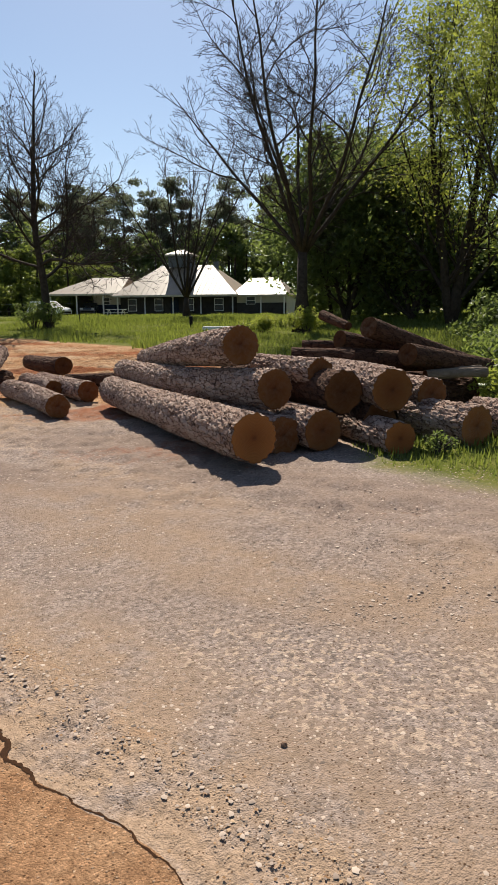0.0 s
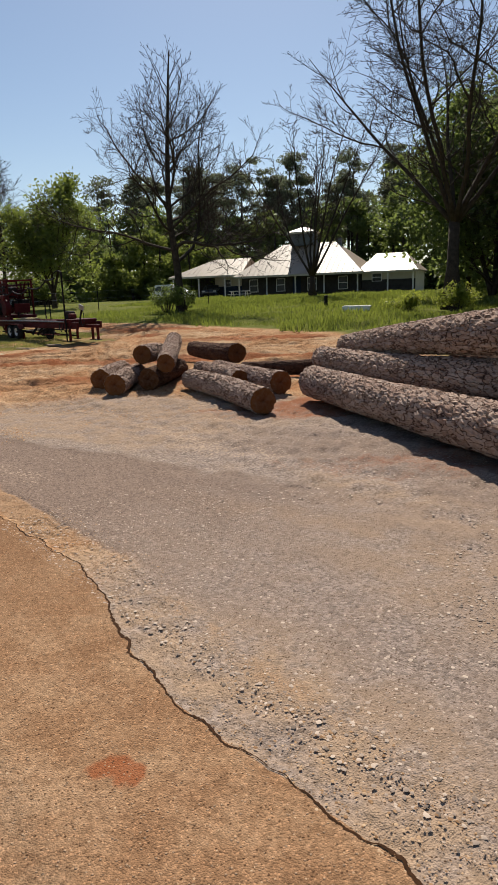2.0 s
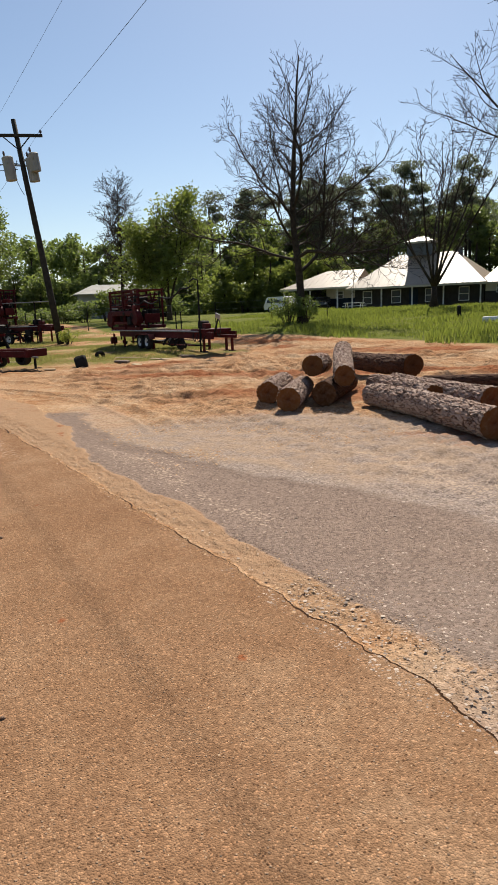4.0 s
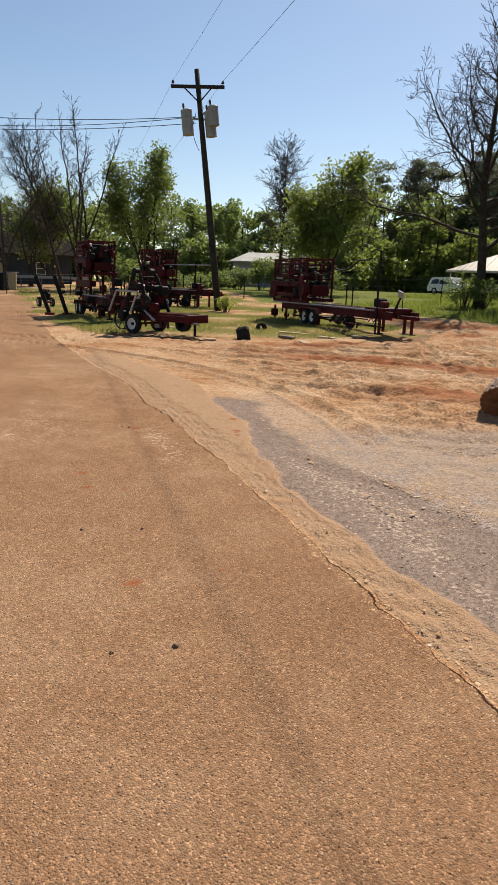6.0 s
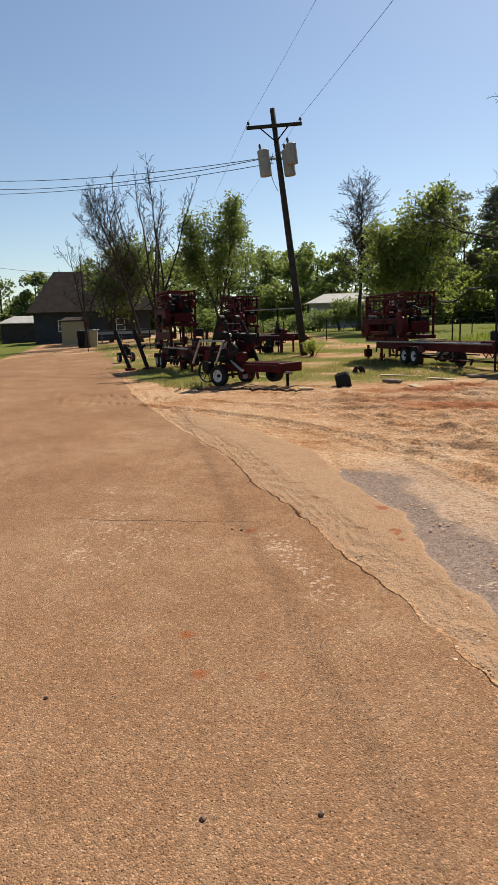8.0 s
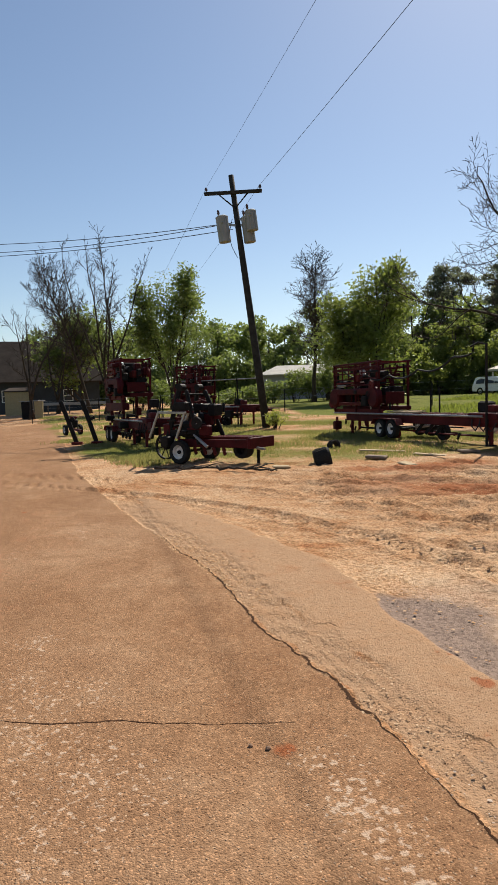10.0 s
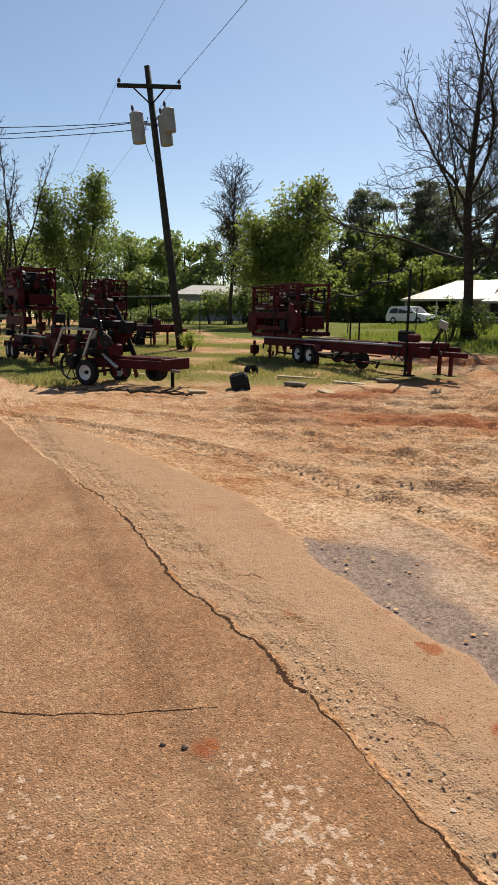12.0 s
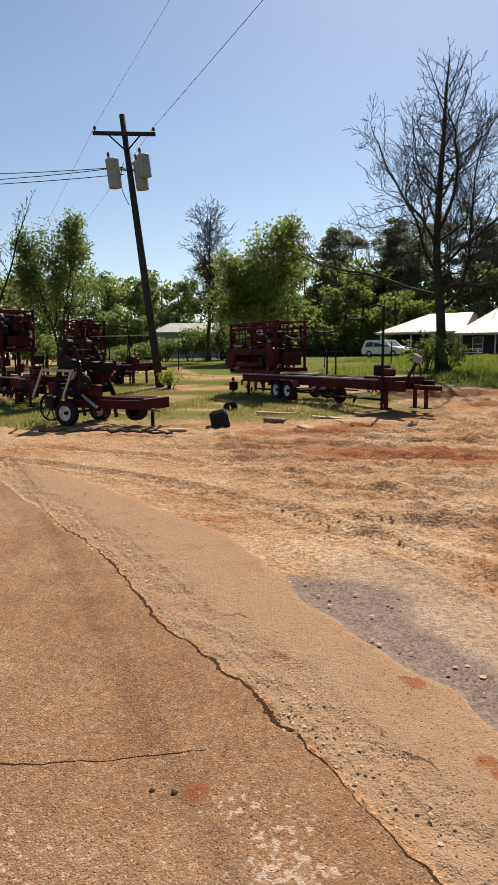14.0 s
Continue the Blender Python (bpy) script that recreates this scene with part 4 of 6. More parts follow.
def leafy_tree(base, height, crown_r, seed, leaf, label, leaves=9000, size=0.13, low=0.25, r0=0.2, lean=(0, 0), stems=1, spread=0.6, name="leafy_tree", bole=None):
    base = Vector((base[0], base[1], gz(base[0], base[1])))
    ob = thing(name, Matrix.Translation(base), label, "tree", "leafy trees")
    sk = grow((0, 0, 0), height * 0.93, seed, lean=lean, fork=low, spread=spread, r0=r0, levels=3, stems=stems, side=16, reach=crown_r * 0.85, bole=bole)
    trunk, boughs = Build(), Build()
    tips = []
    for pts, rad, level in sk:
        if level == 0:
            trunk.tube(pts, rad, 8)
        elif level < 3:
            boughs.tube(pts, [max(r, 0.01) for r in rad], 4 if level == 1 else 3, False)
        if level >= 2:
            tips.append(pts[-1])
            tips.append(pts[len(pts) // 2])
        if level == 0:
            tips.append(pts[-1])
    rng = random.Random(seed + 7)
    lowest = height * low
    tips = [t for t in tips if t.z > lowest * 0.8]
    per = max(4, leaves // max(1, len(tips)))
    crown = Build()
    leaf_cloud(crown, [(t.x, t.y, t.z, crown_r * rng.uniform(0.14, 0.30)) for t in tips], per, size, rng)
    part("trunk", trunk, TREE_BARK, ob, smoothed=True)
    tagged(part("branchwork", boughs, TREE_BARK, ob, smoothed=True), kind="stuff")
    tagged(part("crown", crown, leaf, ob), kind="stuff")
    return ob


def pine(base, height, seed):
    base = Vector((base[0], base[1], gz(base[0], base[1])))
    ob = thing("pine_tree", Matrix.Translation(base), "tall dark pine with a ragged crown behind the house", "tree", "pines")
    rng = random.Random(seed)
    trunk = Build().tube([(0, 0, -0.3), (rng.uniform(-.3, .3), rng.uniform(-.3, .3), height * 0.5), (rng.uniform(-.6, .6), rng.uniform(-.5, .5), height)], [0.3, 0.2, 0.05], 7)
    crown, spots_ = Build(), []
    for k in range(18):
        f = 0.48 + 0.52 * (k / 17)
        a, r = rng.uniform(0, 6.28), (1.15 - f) * height * 0.24 * rng.uniform(0.4, 1.1) + 0.4
        c = Vector((math.cos(a) * r, math.sin(a) * r, f * height + rng.uniform(-.4, .6)))
        trunk.tube([(0, 0, c.z - 0.6), tuple(c)], [0.07, 0.02], 3, False)
        for _ in range(2):
            spots_.append((c.x + rng.uniform(-.8, .8), c.y + rng.uniform(-.8, .8), c.z + rng.uniform(-.3, .3), rng.uniform(0.9, 1.6)))
    leaf_cloud(crown, spots_, 130, 0.19, rng, 0.5)
    part("trunk", trunk, TREE_BARK, ob, smoothed=True)
    tagged(part("crown", crown, LEAF_PINE, ob), kind="stuff")
    return ob


bare_tree((-21.4, 41.0), 16.8, 12, "tall leafless tree with a straight leader and wide limbs", lean=(-0.03, 0), r0=0.28, fork=0.20, low=1.2, high=0.5, reach=8.4, conical=True, thin=0.009, limbs=2.0, thick=0.72)
bare_tree((-4.0, 38.3), 20.0, 25, "big leafless tree forking into many upright limbs", stems=9, bole=4.2, r0=0.30, fork=0.08, low=0.9, high=0.45, reach=9.8, splay=0.55, limbs=1.7, thick=1.0, thin=0.009)
bare_tree((-18.6, 60.7), 16.5, 33, "leafless tree with several stems before the house", stems=9, bole=1.8, r0=0.26, fork=0.16, low=0.85, high=0.4, reach=7.0, splay=0.55, limbs=1.7, thick=0.85, thin=0.015)
bare_tree((-48.1, 53.5), 14.2, 44, "slender leafless tree standing in the field", r0=0.2, fork=0.26, low=0.85, high=0.4, reach=3.8, limbs=3.8, thick=1.2, thin=0.013)
bare_tree((-58.2, 37.5), 16.0, 55, "leafless tree with upright limbs", stems=6, bole=1.5, r0=0.26, fork=0.12, low=0.7, high=0.35, reach=4.2, splay=0.20, limbs=2.4, thick=1.1, thin=0.013)
bare_tree((-62.5, 38.2), 15.0, 66, "leafless tree leaning over the field", lean=(-0.18, -0.20), r0=0.18, fork=0.3, low=0.9, high=0.4, reach=5.0, thin=0.012)
bare_tree((-68.5, 38.0), 9.5, 78, "leafless tree with tangled limbs before the grey house", stems=3, bole=1.5, r0=0.16, fork=0.15, reach=4.5, thin=0.013)
bare_tree((-59.5, 31.0), 10.5, 77, "small leafless tree beside the road", stems=3, bole=1.6, r0=0.17, fork=0.15, reach=3.8, thin=0.012)
leafy_tree((-40.6, 51.6), 12.4, 4.0, 81, LEAF_YOUNG, "broad tree in fresh yellow-green leaf", 19000, 0.15, 0.08, 0.22, stems=3, bole=1.4, spread=0.8)
leafy_tree((-55.6, 42.6), 13.4, 3.6, 82, LEAF_GREEN, "upright tree with several stems in leaf", 9500, 0.14, 0.10, 0.2, stems=2, bole=1.5, spread=0.6)
leafy_tree((-70.5, 42.0), 11.5, 5.0, 83, LEAF_GREEN, "leafy tree behind the bare ones", 5200, 0.22, 0.05, 0.2)
leafy_tree((4.2, 41.5), 22.5, 6.2, 84, LEAF_SPRING, "huge leafy tree with yellow-green foliage", 30000, 0.095, 0.05, 0.4, spread=0.8, stems=3)
leafy_tree((8.0, 33.0), 22.0, 6.5, 85, LEAF_SPRING, "huge leafy tree with yellow-green foliage", 32000, 0.085, 0.05, 0.38, spread=0.8, stems=3)
leafy_tree((-2.6, 50.0), 15.0, 6.4, 86, LEAF_DARK, "dark green tree behind the bare one", 34000, 0.19, 0.03, 0.25, spread=0.8, stems=3)
leafy_tree((2.0, 47.0), 12.0, 5.0, 87, LEAF_DARK, "dark green tree behind the log pile", 20000, 0.19, 0.03, 0.25, spread=0.8, stems=3)


def woods(name, places, label, leaf, size, seed, per=1500):
    """A far belt of trees as one mass of leaves, uneven along its top."""
    rng = random.Random(seed)
    b, t = Build(), Build()
    for x, y, h, r in places:
        z0 = gz(x, y)
        t.tube([(x, y, z0 - 0.3), (x + rng.uniform(-.6, .6), y, z0 + h * 0.8)], [0.22, 0.08], 5, False)
        blobs = []
        for _ in range(16):
            f = rng.uniform(0.06, 1) ** 0.8
            w = r * math.sin(math.pi * (0.15 + 0.8 * f)) ** 0.6
            a = rng.uniform(0, 6.28)
            q = rng.uniform(0.2, 0.9)
            blobs.append((x + math.cos(a) * w * q, y + math.sin(a) * w * q, z0 + f * h * 0.92, r * rng.uniform(0.25, 0.45)))
        for _ in range(7):
            a, q = rng.uniform(0, 6.28), rng.uniform(0.2, 1.2) * r
            blobs.append((x + math.cos(a) * q, y + math.sin(a) * q, z0 + rng.uniform(0.3, 3.2), rng.uniform(1.0, 1.9)))
        leaf_cloud(b, blobs, per // 18, 0.9 * size, rng)
    ob = part(name, b, leaf)
    tagged(ob, label, "woods", kind="stuff")
    tagged(part("trunks", t, TREE_BARK, ob), kind="stuff")
    return ob


rng_w = random.Random(5)
far_belt, mid_belt, shrubs, dark_side = [], [], [], []
for i in range(46):
    f = i / 45
    x = -135 + 175 * f + rng_w.uniform(-2, 2)
    y = 66 + 50 * math.sin(min(1, f * 1.6) * math.pi / 2) + rng_w.uniform(-4, 4)
    far_belt.append((x, y, rng_w.uniform(12.5, 17.5), rng_w.uniform(3.5, 5.5)))
for i in range(16):
    mid_belt.append((-92 + 3.1 * i + rng_w.uniform(-1, 1), 70 + 1.6 * i + rng_w.uniform(-3, 3), rng_w.uniform(12.0, 15.5), rng_w.uniform(3.6, 5.0)))
for i in range(9):
    shrubs.append((-53 + 2.0 * i + rng_w.uniform(-.6, .6), 76 + 0.7 * i + rng_w.uniform(-2, 2), rng_w.uniform(5.5, 9.0), rng_w.uniform(2.2, 3.2)))
for i in range(15):
    dark_side.append((-6 + 3.2 * i + rng_w.uniform(-1, 1), 62 - 1.9 * i + rng_w.uniform(-2, 2), rng_w.uniform(8, 13), rng_w.uniform(3.2, 4.6)))
left_belt = [(-148 + 2.6 * i + rng_w.uniform(-1, 1), 22 + 1.9 * i + rng_w.uniform(-3, 3), rng_w.uniform(8, 11.5), rng_w.uniform(3.5, 5)) for i in range(22)]
woods("roadside_woods", left_belt, "dark trees at the far end of the road", LEAF_DARK, 0.36, 9, 1500)
back_belt = [(-60 + 2.5 * i + rng_w.uniform(-1, 1), 92 + rng_w.uniform(-3, 3), rng_w.uniform(9.5, 13.0), rng_w.uniform(3.2, 4.6)) for i in range(30)]
woods("wooded_slope", back_belt, "dark wooded belt behind the house", LEAF_DARK, 0.36, 6, 1700)
under = [(-104 + 2.2 * i + rng_w.uniform(-1, 1), 58 + 1.15 * i + rng_w.uniform(-3, 3), rng_w.uniform(5.0, 8.0), rng_w.uniform(2.8, 3.8)) for i in range(34)]
woods("undergrowth", under, "low undergrowth along the edge of the woods", LEAF_GREEN, 0.26, 8, 1300)
woods("far_woods", far_belt, "far belt of green spring woods", LEAF_GREEN, 0.42, 1, 1150)
woods("middle_woods", mid_belt, "belt of green trees behind the field", LEAF_GREEN, 0.34, 2)
woods("yellow_green_thicket", shrubs, "thicket of young yellow-green trees", LEAF_YOUNG, 0.24, 3, 2200)
woods("dark_woods", dark_side, "dark shaded woods behind the log pile", LEAF_DARK, 0.30, 4, 2200)
for i in range(22):
    x = -64 + 2.5 * i + rng_w.uniform(-1.2, 1.2)
    pine((x, 97 + 0.12 * (x + 50) + rng_w.uniform(-4, 6)), rng_w.uniform(15, 20), 300 + i)


# ---- utility pole and its lines ----
def utility_pole():
    ob = thing("utility_pole", Matrix.Translation((-28.4, 27.15, gz(-28.4, 27.15))), "leaning dark wooden utility pole with a crossarm and three transformers", "utility pole")
    lean = Vector((-0.066, -0.095, 1.0))
    at = lambda h: lean * h
    part("shaft", Build().tube([at(-0.4), at(3), at(7), at(10.75)], [0.175, 0.16, 0.135, 0.11], 14), POLE_WOOD, ob, smoothed=True)
    arm = Vector((0.755, 0.655, 0.0))
    front = Vector((0.655, -0.755, 0.0))
    c = at(10.0) + front * 0.16
    arm_ob = part("crossarm", Build().beam(c - arm * 1.22, c + arm * 1.22, 0.11, 0.14, 0.012), POLE_WOOD, ob)
    for sgn in (-1, 1):
        part("brace", Build().beam(c + arm * 0.62 * sgn - Vector((0, 0, 0.05)), at(9.35) + front * 0.15, 0.03, 0.05), BLACK, ob)
        b = Build()
        p = c + arm * 1.14 * sgn + Vector((0, 0, 0.07))
        b.tube([p, p + Vector((0, 0, 0.05)), p + Vector((0, 0, 0.07)), p + Vector((0, 0, 0.14)), p + Vector((0, 0, 0.19))], [0.02, 0.02, 0.065, 0.06, 0.03], 10)
        part("insulator", b, CERAMIC, arm_ob)
    for off, fr, z, h, r in ((-0.62, 0.25, 7.95, 1.05, 0.26), (0.42, 0.02, 7.95, 1.05, 0.25), (0.62, 0.35, 8.35, 0.80, 0.24)):
        p = at(z) + arm * off + front * fr
        up = lean.normalized()
        can = part("transformer", Build().tube([p, p + up * 0.03, p + up * (h - 0.08), p + up * h, p + up * (h + 0.05)], [r * 0.96, r, r, r * 1.03, r * 0.75], 20), GREY_PAINT, ob, "grey steel transformer can", smoothed=False)
        q = p + up * (h + 0.05) - arm * r * 0.45
        part("bushing", Build().tube([q, q + up * 0.08, q + up * 0.10, q + up * 0.22, q + up * 0.25], [0.03, 0.045, 0.06, 0.045, 0.015], 8), CERAMIC, can)
        part("lifting_lug", Build().box(p + up * h * 0.72 + front * (r + 0.02), (0.08, 0.06, 0.06)), GREY_PAINT, can)
        part("bracket", Build().beam(p + up * h * 0.7, at(z + h * 0.7), 0.06, 0.09), STEEL, can)
    tail = []
    for k in range(8):
        f = k / 7
        tail.append(at(8.9 - 1.6 * f) + arm * (-0.18 - 0.22 * math.sin(3.1 * f)) + front * 0.25)
    part("jumper_cable", Build().tube(tail, 0.014, 5), CABLE, ob)
    base = Vector(ob.location)
    return base + c, arm, base + at(8.75) - arm * 0.2 + front * 0.2


arm_c, arm_v, tap = utility_pole()


def line_wire(p, q, sag, r, label):
    p, q = Vector(p), Vector(q)
    pts = [p.lerp(q, k / 20) - Vector((0, 0, sag * 4 * (k / 20) * (1 - k / 20))) for k in range(21)]
    ob = part("power_line", Build().tube(pts, r, 5), CABLE)
    return tagged(ob, label, "cable", "power lines")


for sgn, extra in ((-1, 0.0), (1, 0.0), (1, 0.10)):
    p = arm_c + arm_v * (1.14 * sgn - extra) + Vector((0, 0, 0.25 - extra))
    line_wire(p, p + Vector((0.872 * 55, -0.49 * 55, 0.6)), 0.35, 0.0048, "thin overhead wire from the pole above the road")
    if not extra:
        line_wire(p, p + Vector((-0.872 * 60, 0.49 * 60, -0.3)), 0.8, 0.006, "thin overhead wire running off behind the trees")
for dz, sag in ((0.0, 1.5), (0.12, 1.1), (-0.9, 1.1)):
    line_wire(tap + Vector((0, 0, 0.3 * min(dz, 0))), (-66.0, 14.0, 14.6 + 1.2 * dz), sag, 0.016, "thick service cable sagging from the transformers")
line_wire((-59.2, 30.9, 6.6), (-95.0, 20.0, 12.5), 0.4, 0.014, "thin cable running to the small bare tree")


# ---- band sawmills ----
def wheel(parent, c, axis, r, w, rim=RIM, name="wheel"):
    tyre = part(name, Build().ring(c, axis, [(r * 0.60, -w / 2), (r * 0.93, -w / 2), (r, -w * 0.3), (r, w * 0.3), (r * 0.93, w / 2), (r * 0.60, w / 2)], 28), RUBBER, parent, "black rubber tyre", smoothed=False)
    part("rim", Build().ring(c, axis, [(r * 0.12, -w * 0.12), (r * 0.45, -w * 0.10), (r * 0.56, -w * 0.42), (r * 0.61, -w * 0.42), (r * 0.61, w * 0.42), (r * 0.56, w * 0.42), (r * 0.45, w * 0.02), (r * 0.12, w * 0.02)], 20), rim, tyre)
    part("hub", Build().ring(c, axis, [(0.001, -w * 0.5), (r * 0.13, -w * 0.48), (r * 0.16, w * 0.3), (0.001, w * 0.32)], 10), BLACK, tyre)
    return tyre


def head(parent, x0, x1, z0, z1, seed):
    """The saw head: guarded band wheels, engine, mast posts and the light frame over them."""
    rng = random.Random(seed)
    g = (z1 - z0)
    for x in (x0 + 0.1, (x0 + x1) / 2, x1 - 0.15):
        for y in (-0.55, 0.55):
            part("post", Build().beam((x, y, z0), (x, y, z1), 0.07, 0.07, 0.008), RED, parent)
    for y in (-0.55, 0.55):
        for z in (z1, z1 - 0.2):
            part("top_rail", Build().beam((x0, y, z), (x1, y, z), 0.06, 0.06, 0.008), RED, parent)
    for x in (x0 + 0.1, x1 - 0.15, (x0 + x1) / 2):
        part("cross_rail", Build().beam((x, -0.55, z1 - 0.03), (x, 0.55, z1 - 0.03), 0.05, 0.06), RED_WORN, parent)
    zc = z0 + 0.30 * g
    for x in (x0 + 0.32, x1 - 0.32):
        b = Build().ring((x, -0.62, zc), (0, 1, 0), [(0.001, -0.10), (0.30, -0.10), (0.34, -0.06), (0.34, 0.10), (0.001, 0.10)], 26)
        part("band_wheel_guard", b, RED, parent, smoothed=False)
    part("guard_cover", Build().box(((x0 + x1) / 2, -0.62, zc + 0.20), (x1 - x0 - 0.7, 0.18, 0.22), None, 0.03), RED, parent)
    part("lower_beam", Build().box(((x0 + x1) / 2, -0.60, zc - 0.22), (x1 - x0 - 0.9, 0.10, 0.12), None, 0.015), RED_WORN, parent)
    part("carriage_plate", Build().box(((x0 + x1) / 2, 0.2, z0 + 0.12), (x1 - x0 - 0.2, 0.9, 0.14), None, 0.02), RED, parent)
    ex, ez = x0 + 0.38 * (x1 - x0), z0 + 0.58 * g
    eng = part("engine", Build().box((ex, 0.0, ez), (0.62, 0.5, 0.42), None, 0.05), BLACK, parent, "black petrol engine")
    part("fan_shroud", Build().ring((ex, -0.28, ez), (0, 1, 0), [(0.05, -0.05), (0.19, -0.05), (0.21, 0.04), (0.05, 0.04)], 18), STEEL, eng)
    part("silencer", Build().tube([(ex - 0.32, -0.1, ez + 0.28), (ex - 0.28, -0.1, ez + 0.28), (ex + 0.28, -0.1, ez + 0.28), (ex + 0.32, -0.1, ez + 0.28)], [0.05, 0.085, 0.085, 0.05], 12), STEEL, eng, "bright steel silencer")
    part("air_filter", Build().tube([(ex + 0.1, 0.1, ez + 0.2), (ex + 0.1, 0.1, ez + 0.42)], [0.12, 0.12], 12), BLACK, eng)
    part("fuel_tank", Build().box((ex + 0.85, 0.1, z0 + 0.62 * g), (0.5, 0.36, 0.28), None, 0.05), RED_WORN, parent)
    part("water_jug", Build().box((ex + 0.55, -0.35, z0 + 0.85 * g), (0.2, 0.16, 0.26), None, 0.03), RIM, parent, "pale plastic lubricant jug")
    for k in range(4):
        a = Vector((rng.uniform(x0 + .2, x1 - .3), -0.5, rng.uniform(z0 + .5 * g, z1 - .15)))
        e = Vector((rng.uniform(x0 + .2, x1 - .3), -0.52, rng.uniform(z0 + .25 * g, z0 + .6 * g)))
        pts = [a.lerp(e, i / 8) + Vector((0, -0.06 * math.sin(math.pi * i / 8), -0.16 * math.sin(math.pi * i / 8))) for i in range(9)]
        part("hose", Build().tube(pts, 0.016, 5), CABLE, parent)
    part("mast_screw", Build().tube([(x0 + 0.75 * (x1 - x0), -0.45, z0), (x0 + 0.75 * (x1 - x0), -0.45, z1 + 0.05)], 0.03, 8), STEEL, parent)
    for k in range(3):
        x = x0 + (0.2 + 0.3 * k) * (x1 - x0)
        part("diagonal_brace", Build().beam((x, 0.5, z0 + 0.1), (x + 0.3 * (x1 - x0) * (1 if k % 2 else -0.5), 0.5, z1 - 0.1), 0.05, 0.06), RED, parent)
    part("battery_box", Build().box((x1 - 0.45, 0.25, z0 + 0.42 * g), (0.42, 0.4, 0.3), None, 0.03), BLACK, parent)
    part("gear_case", Build().box((x0 + 0.45, 0.1, z0 + 0.34 * g), (0.5, 0.6, 0.46), None, 0.06), BLACK, parent)
    part("blade_tensioner", Build().tube([(x0 + 0.5, -0.62, zc + 0.42), (x0 + 1.1, -0.62, zc + 0.42)], [0.04, 0.03], 8), STEEL, parent)
    part("drive_motor", Build().tube([(x1 - 0.9, -0.1, z0 + 0.75 * g), (x1 - 0.45, -0.1, z0 + 0.75 * g)], [0.13, 0.11], 12), BLACK, parent)
    part("rear_panel", Build().box(((x0 + x1) / 2 - 0.2, 0.52, z0 + 0.26 * g), ((x1 - x0) * 0.55, 0.04, 0.20 * g), None, 0.01), RED, parent)
    for x in (x0 + 0.02, x1 - 0.06):
        part("end_plate", Build().box((x, 0.0, z0 + 0.28 * g), (0.04, 0.7, 0.24 * g), None, 0.01), RED, parent)
    part("skid_plate", Build().box(((x0 + x1) / 2, -0.5, z0 + 0.02), (x1 - x0, 0.05, 0.16), None, 0.01), RED_WORN, parent)
    part("control_panel", Build().box((x0 + 0.55 * (x1 - x0), -0.56, z0 + 0.70 * g), (0.36, 0.14, 0.26), None, 0.03), RED_WORN, parent)
    part("wire_rack", Build().box((x0 + 0.25 * (x1 - x0), 0.1, z0 + 0.88 * g), (0.6, 0.5, 0.2), None, 0.03), BLACK, parent)
    # light rails and rungs round the open top
    for k in range(7):
        x = x0 + (0.08 + 0.14 * k) * (x1 - x0)
        part("rung", Build().beam((x, -0.56, z0 + 0.66 * g), (x, -0.56, z1), 0.035, 0.035), RED_WORN, parent)
    for z in (0.55, 0.68, 0.80, 0.90):
        for y in (-0.58, 0.58):
            part("guard_rail_bar", Build().beam((x0 + 0.05, y, z0 + z * g), (x1 - 0.08, y, z0 + z * g), 0.035, 0.04), RED, parent)
    part("belt_guard", Build().box((x0 + 0.72 * (x1 - x0), -0.3, z0 + 0.5 * g), (0.5, 0.12, 0.5), None, 0.06), RED, parent)


def clutter(parent, x0, x1, z0, z1, count, seed):
    """Rails, levers, pipes and small housings bolted on all over a machine."""
    rng = random.Random(seed)
    for k in range(count):
        x, z = rng.uniform(x0, x1), rng.uniform(z0, z1)
        y = rng.choice((-0.66, -0.45, -0.2, 0.15, 0.5))
        pick = rng.random()
        if pick < 0.34:
            w = rng.uniform(0.3, 0.9) * (x1 - x0) * 0.6
            part("cross_bar", Build().beam((max(x0, x - w / 2), y, z), (min(x1, x + w / 2), y, z), 0.05, rng.choice((0.04, 0.06, 0.10)), 0.006), rng.choice((RED, RED_WORN, BLACK)), parent)
        elif pick < 0.55:
            h = rng.uniform(0.25, 0.7) * (z1 - z0)
            part("upright", Build().beam((x, y, max(z0, z - h / 2)), (x + rng.uniform(-.15, .15), y, min(z1, z + h / 2)), 0.05, 0.06, 0.006), rng.choice((RED, BLACK, BLACK)), parent)
        elif pick < 0.75:
            part("housing", Build().box((x, y, z), (rng.uniform(0.16, 0.42), rng.uniform(0.15, 0.35), rng.uniform(0.12, 0.34)), None, 0.03), rng.choice((BLACK, BLACK, RED)), parent)
        elif pick < 0.9:
            e = Vector((rng.uniform(-0.5, 0.5), 0, rng.uniform(-0.3, 0.3)))
            part("ram", Build().tube([Vector((x, y, z)) - e / 2, Vector((x, y, z)), Vector((x, y, z)) + e / 2], [0.04, 0.04, 0.022], 8), rng.choice((BLACK, STEEL)), parent)
        else:
            part("pulley", Build().ring((x, y - 0.03, z), (0, 1, 0), [(0.03, -0.03), (0.15, -0.03), (0.16, 0.0), (0.15, 0.03), (0.03, 0.03)], 14), rng.choice((RED_WORN, BLACK)), parent)


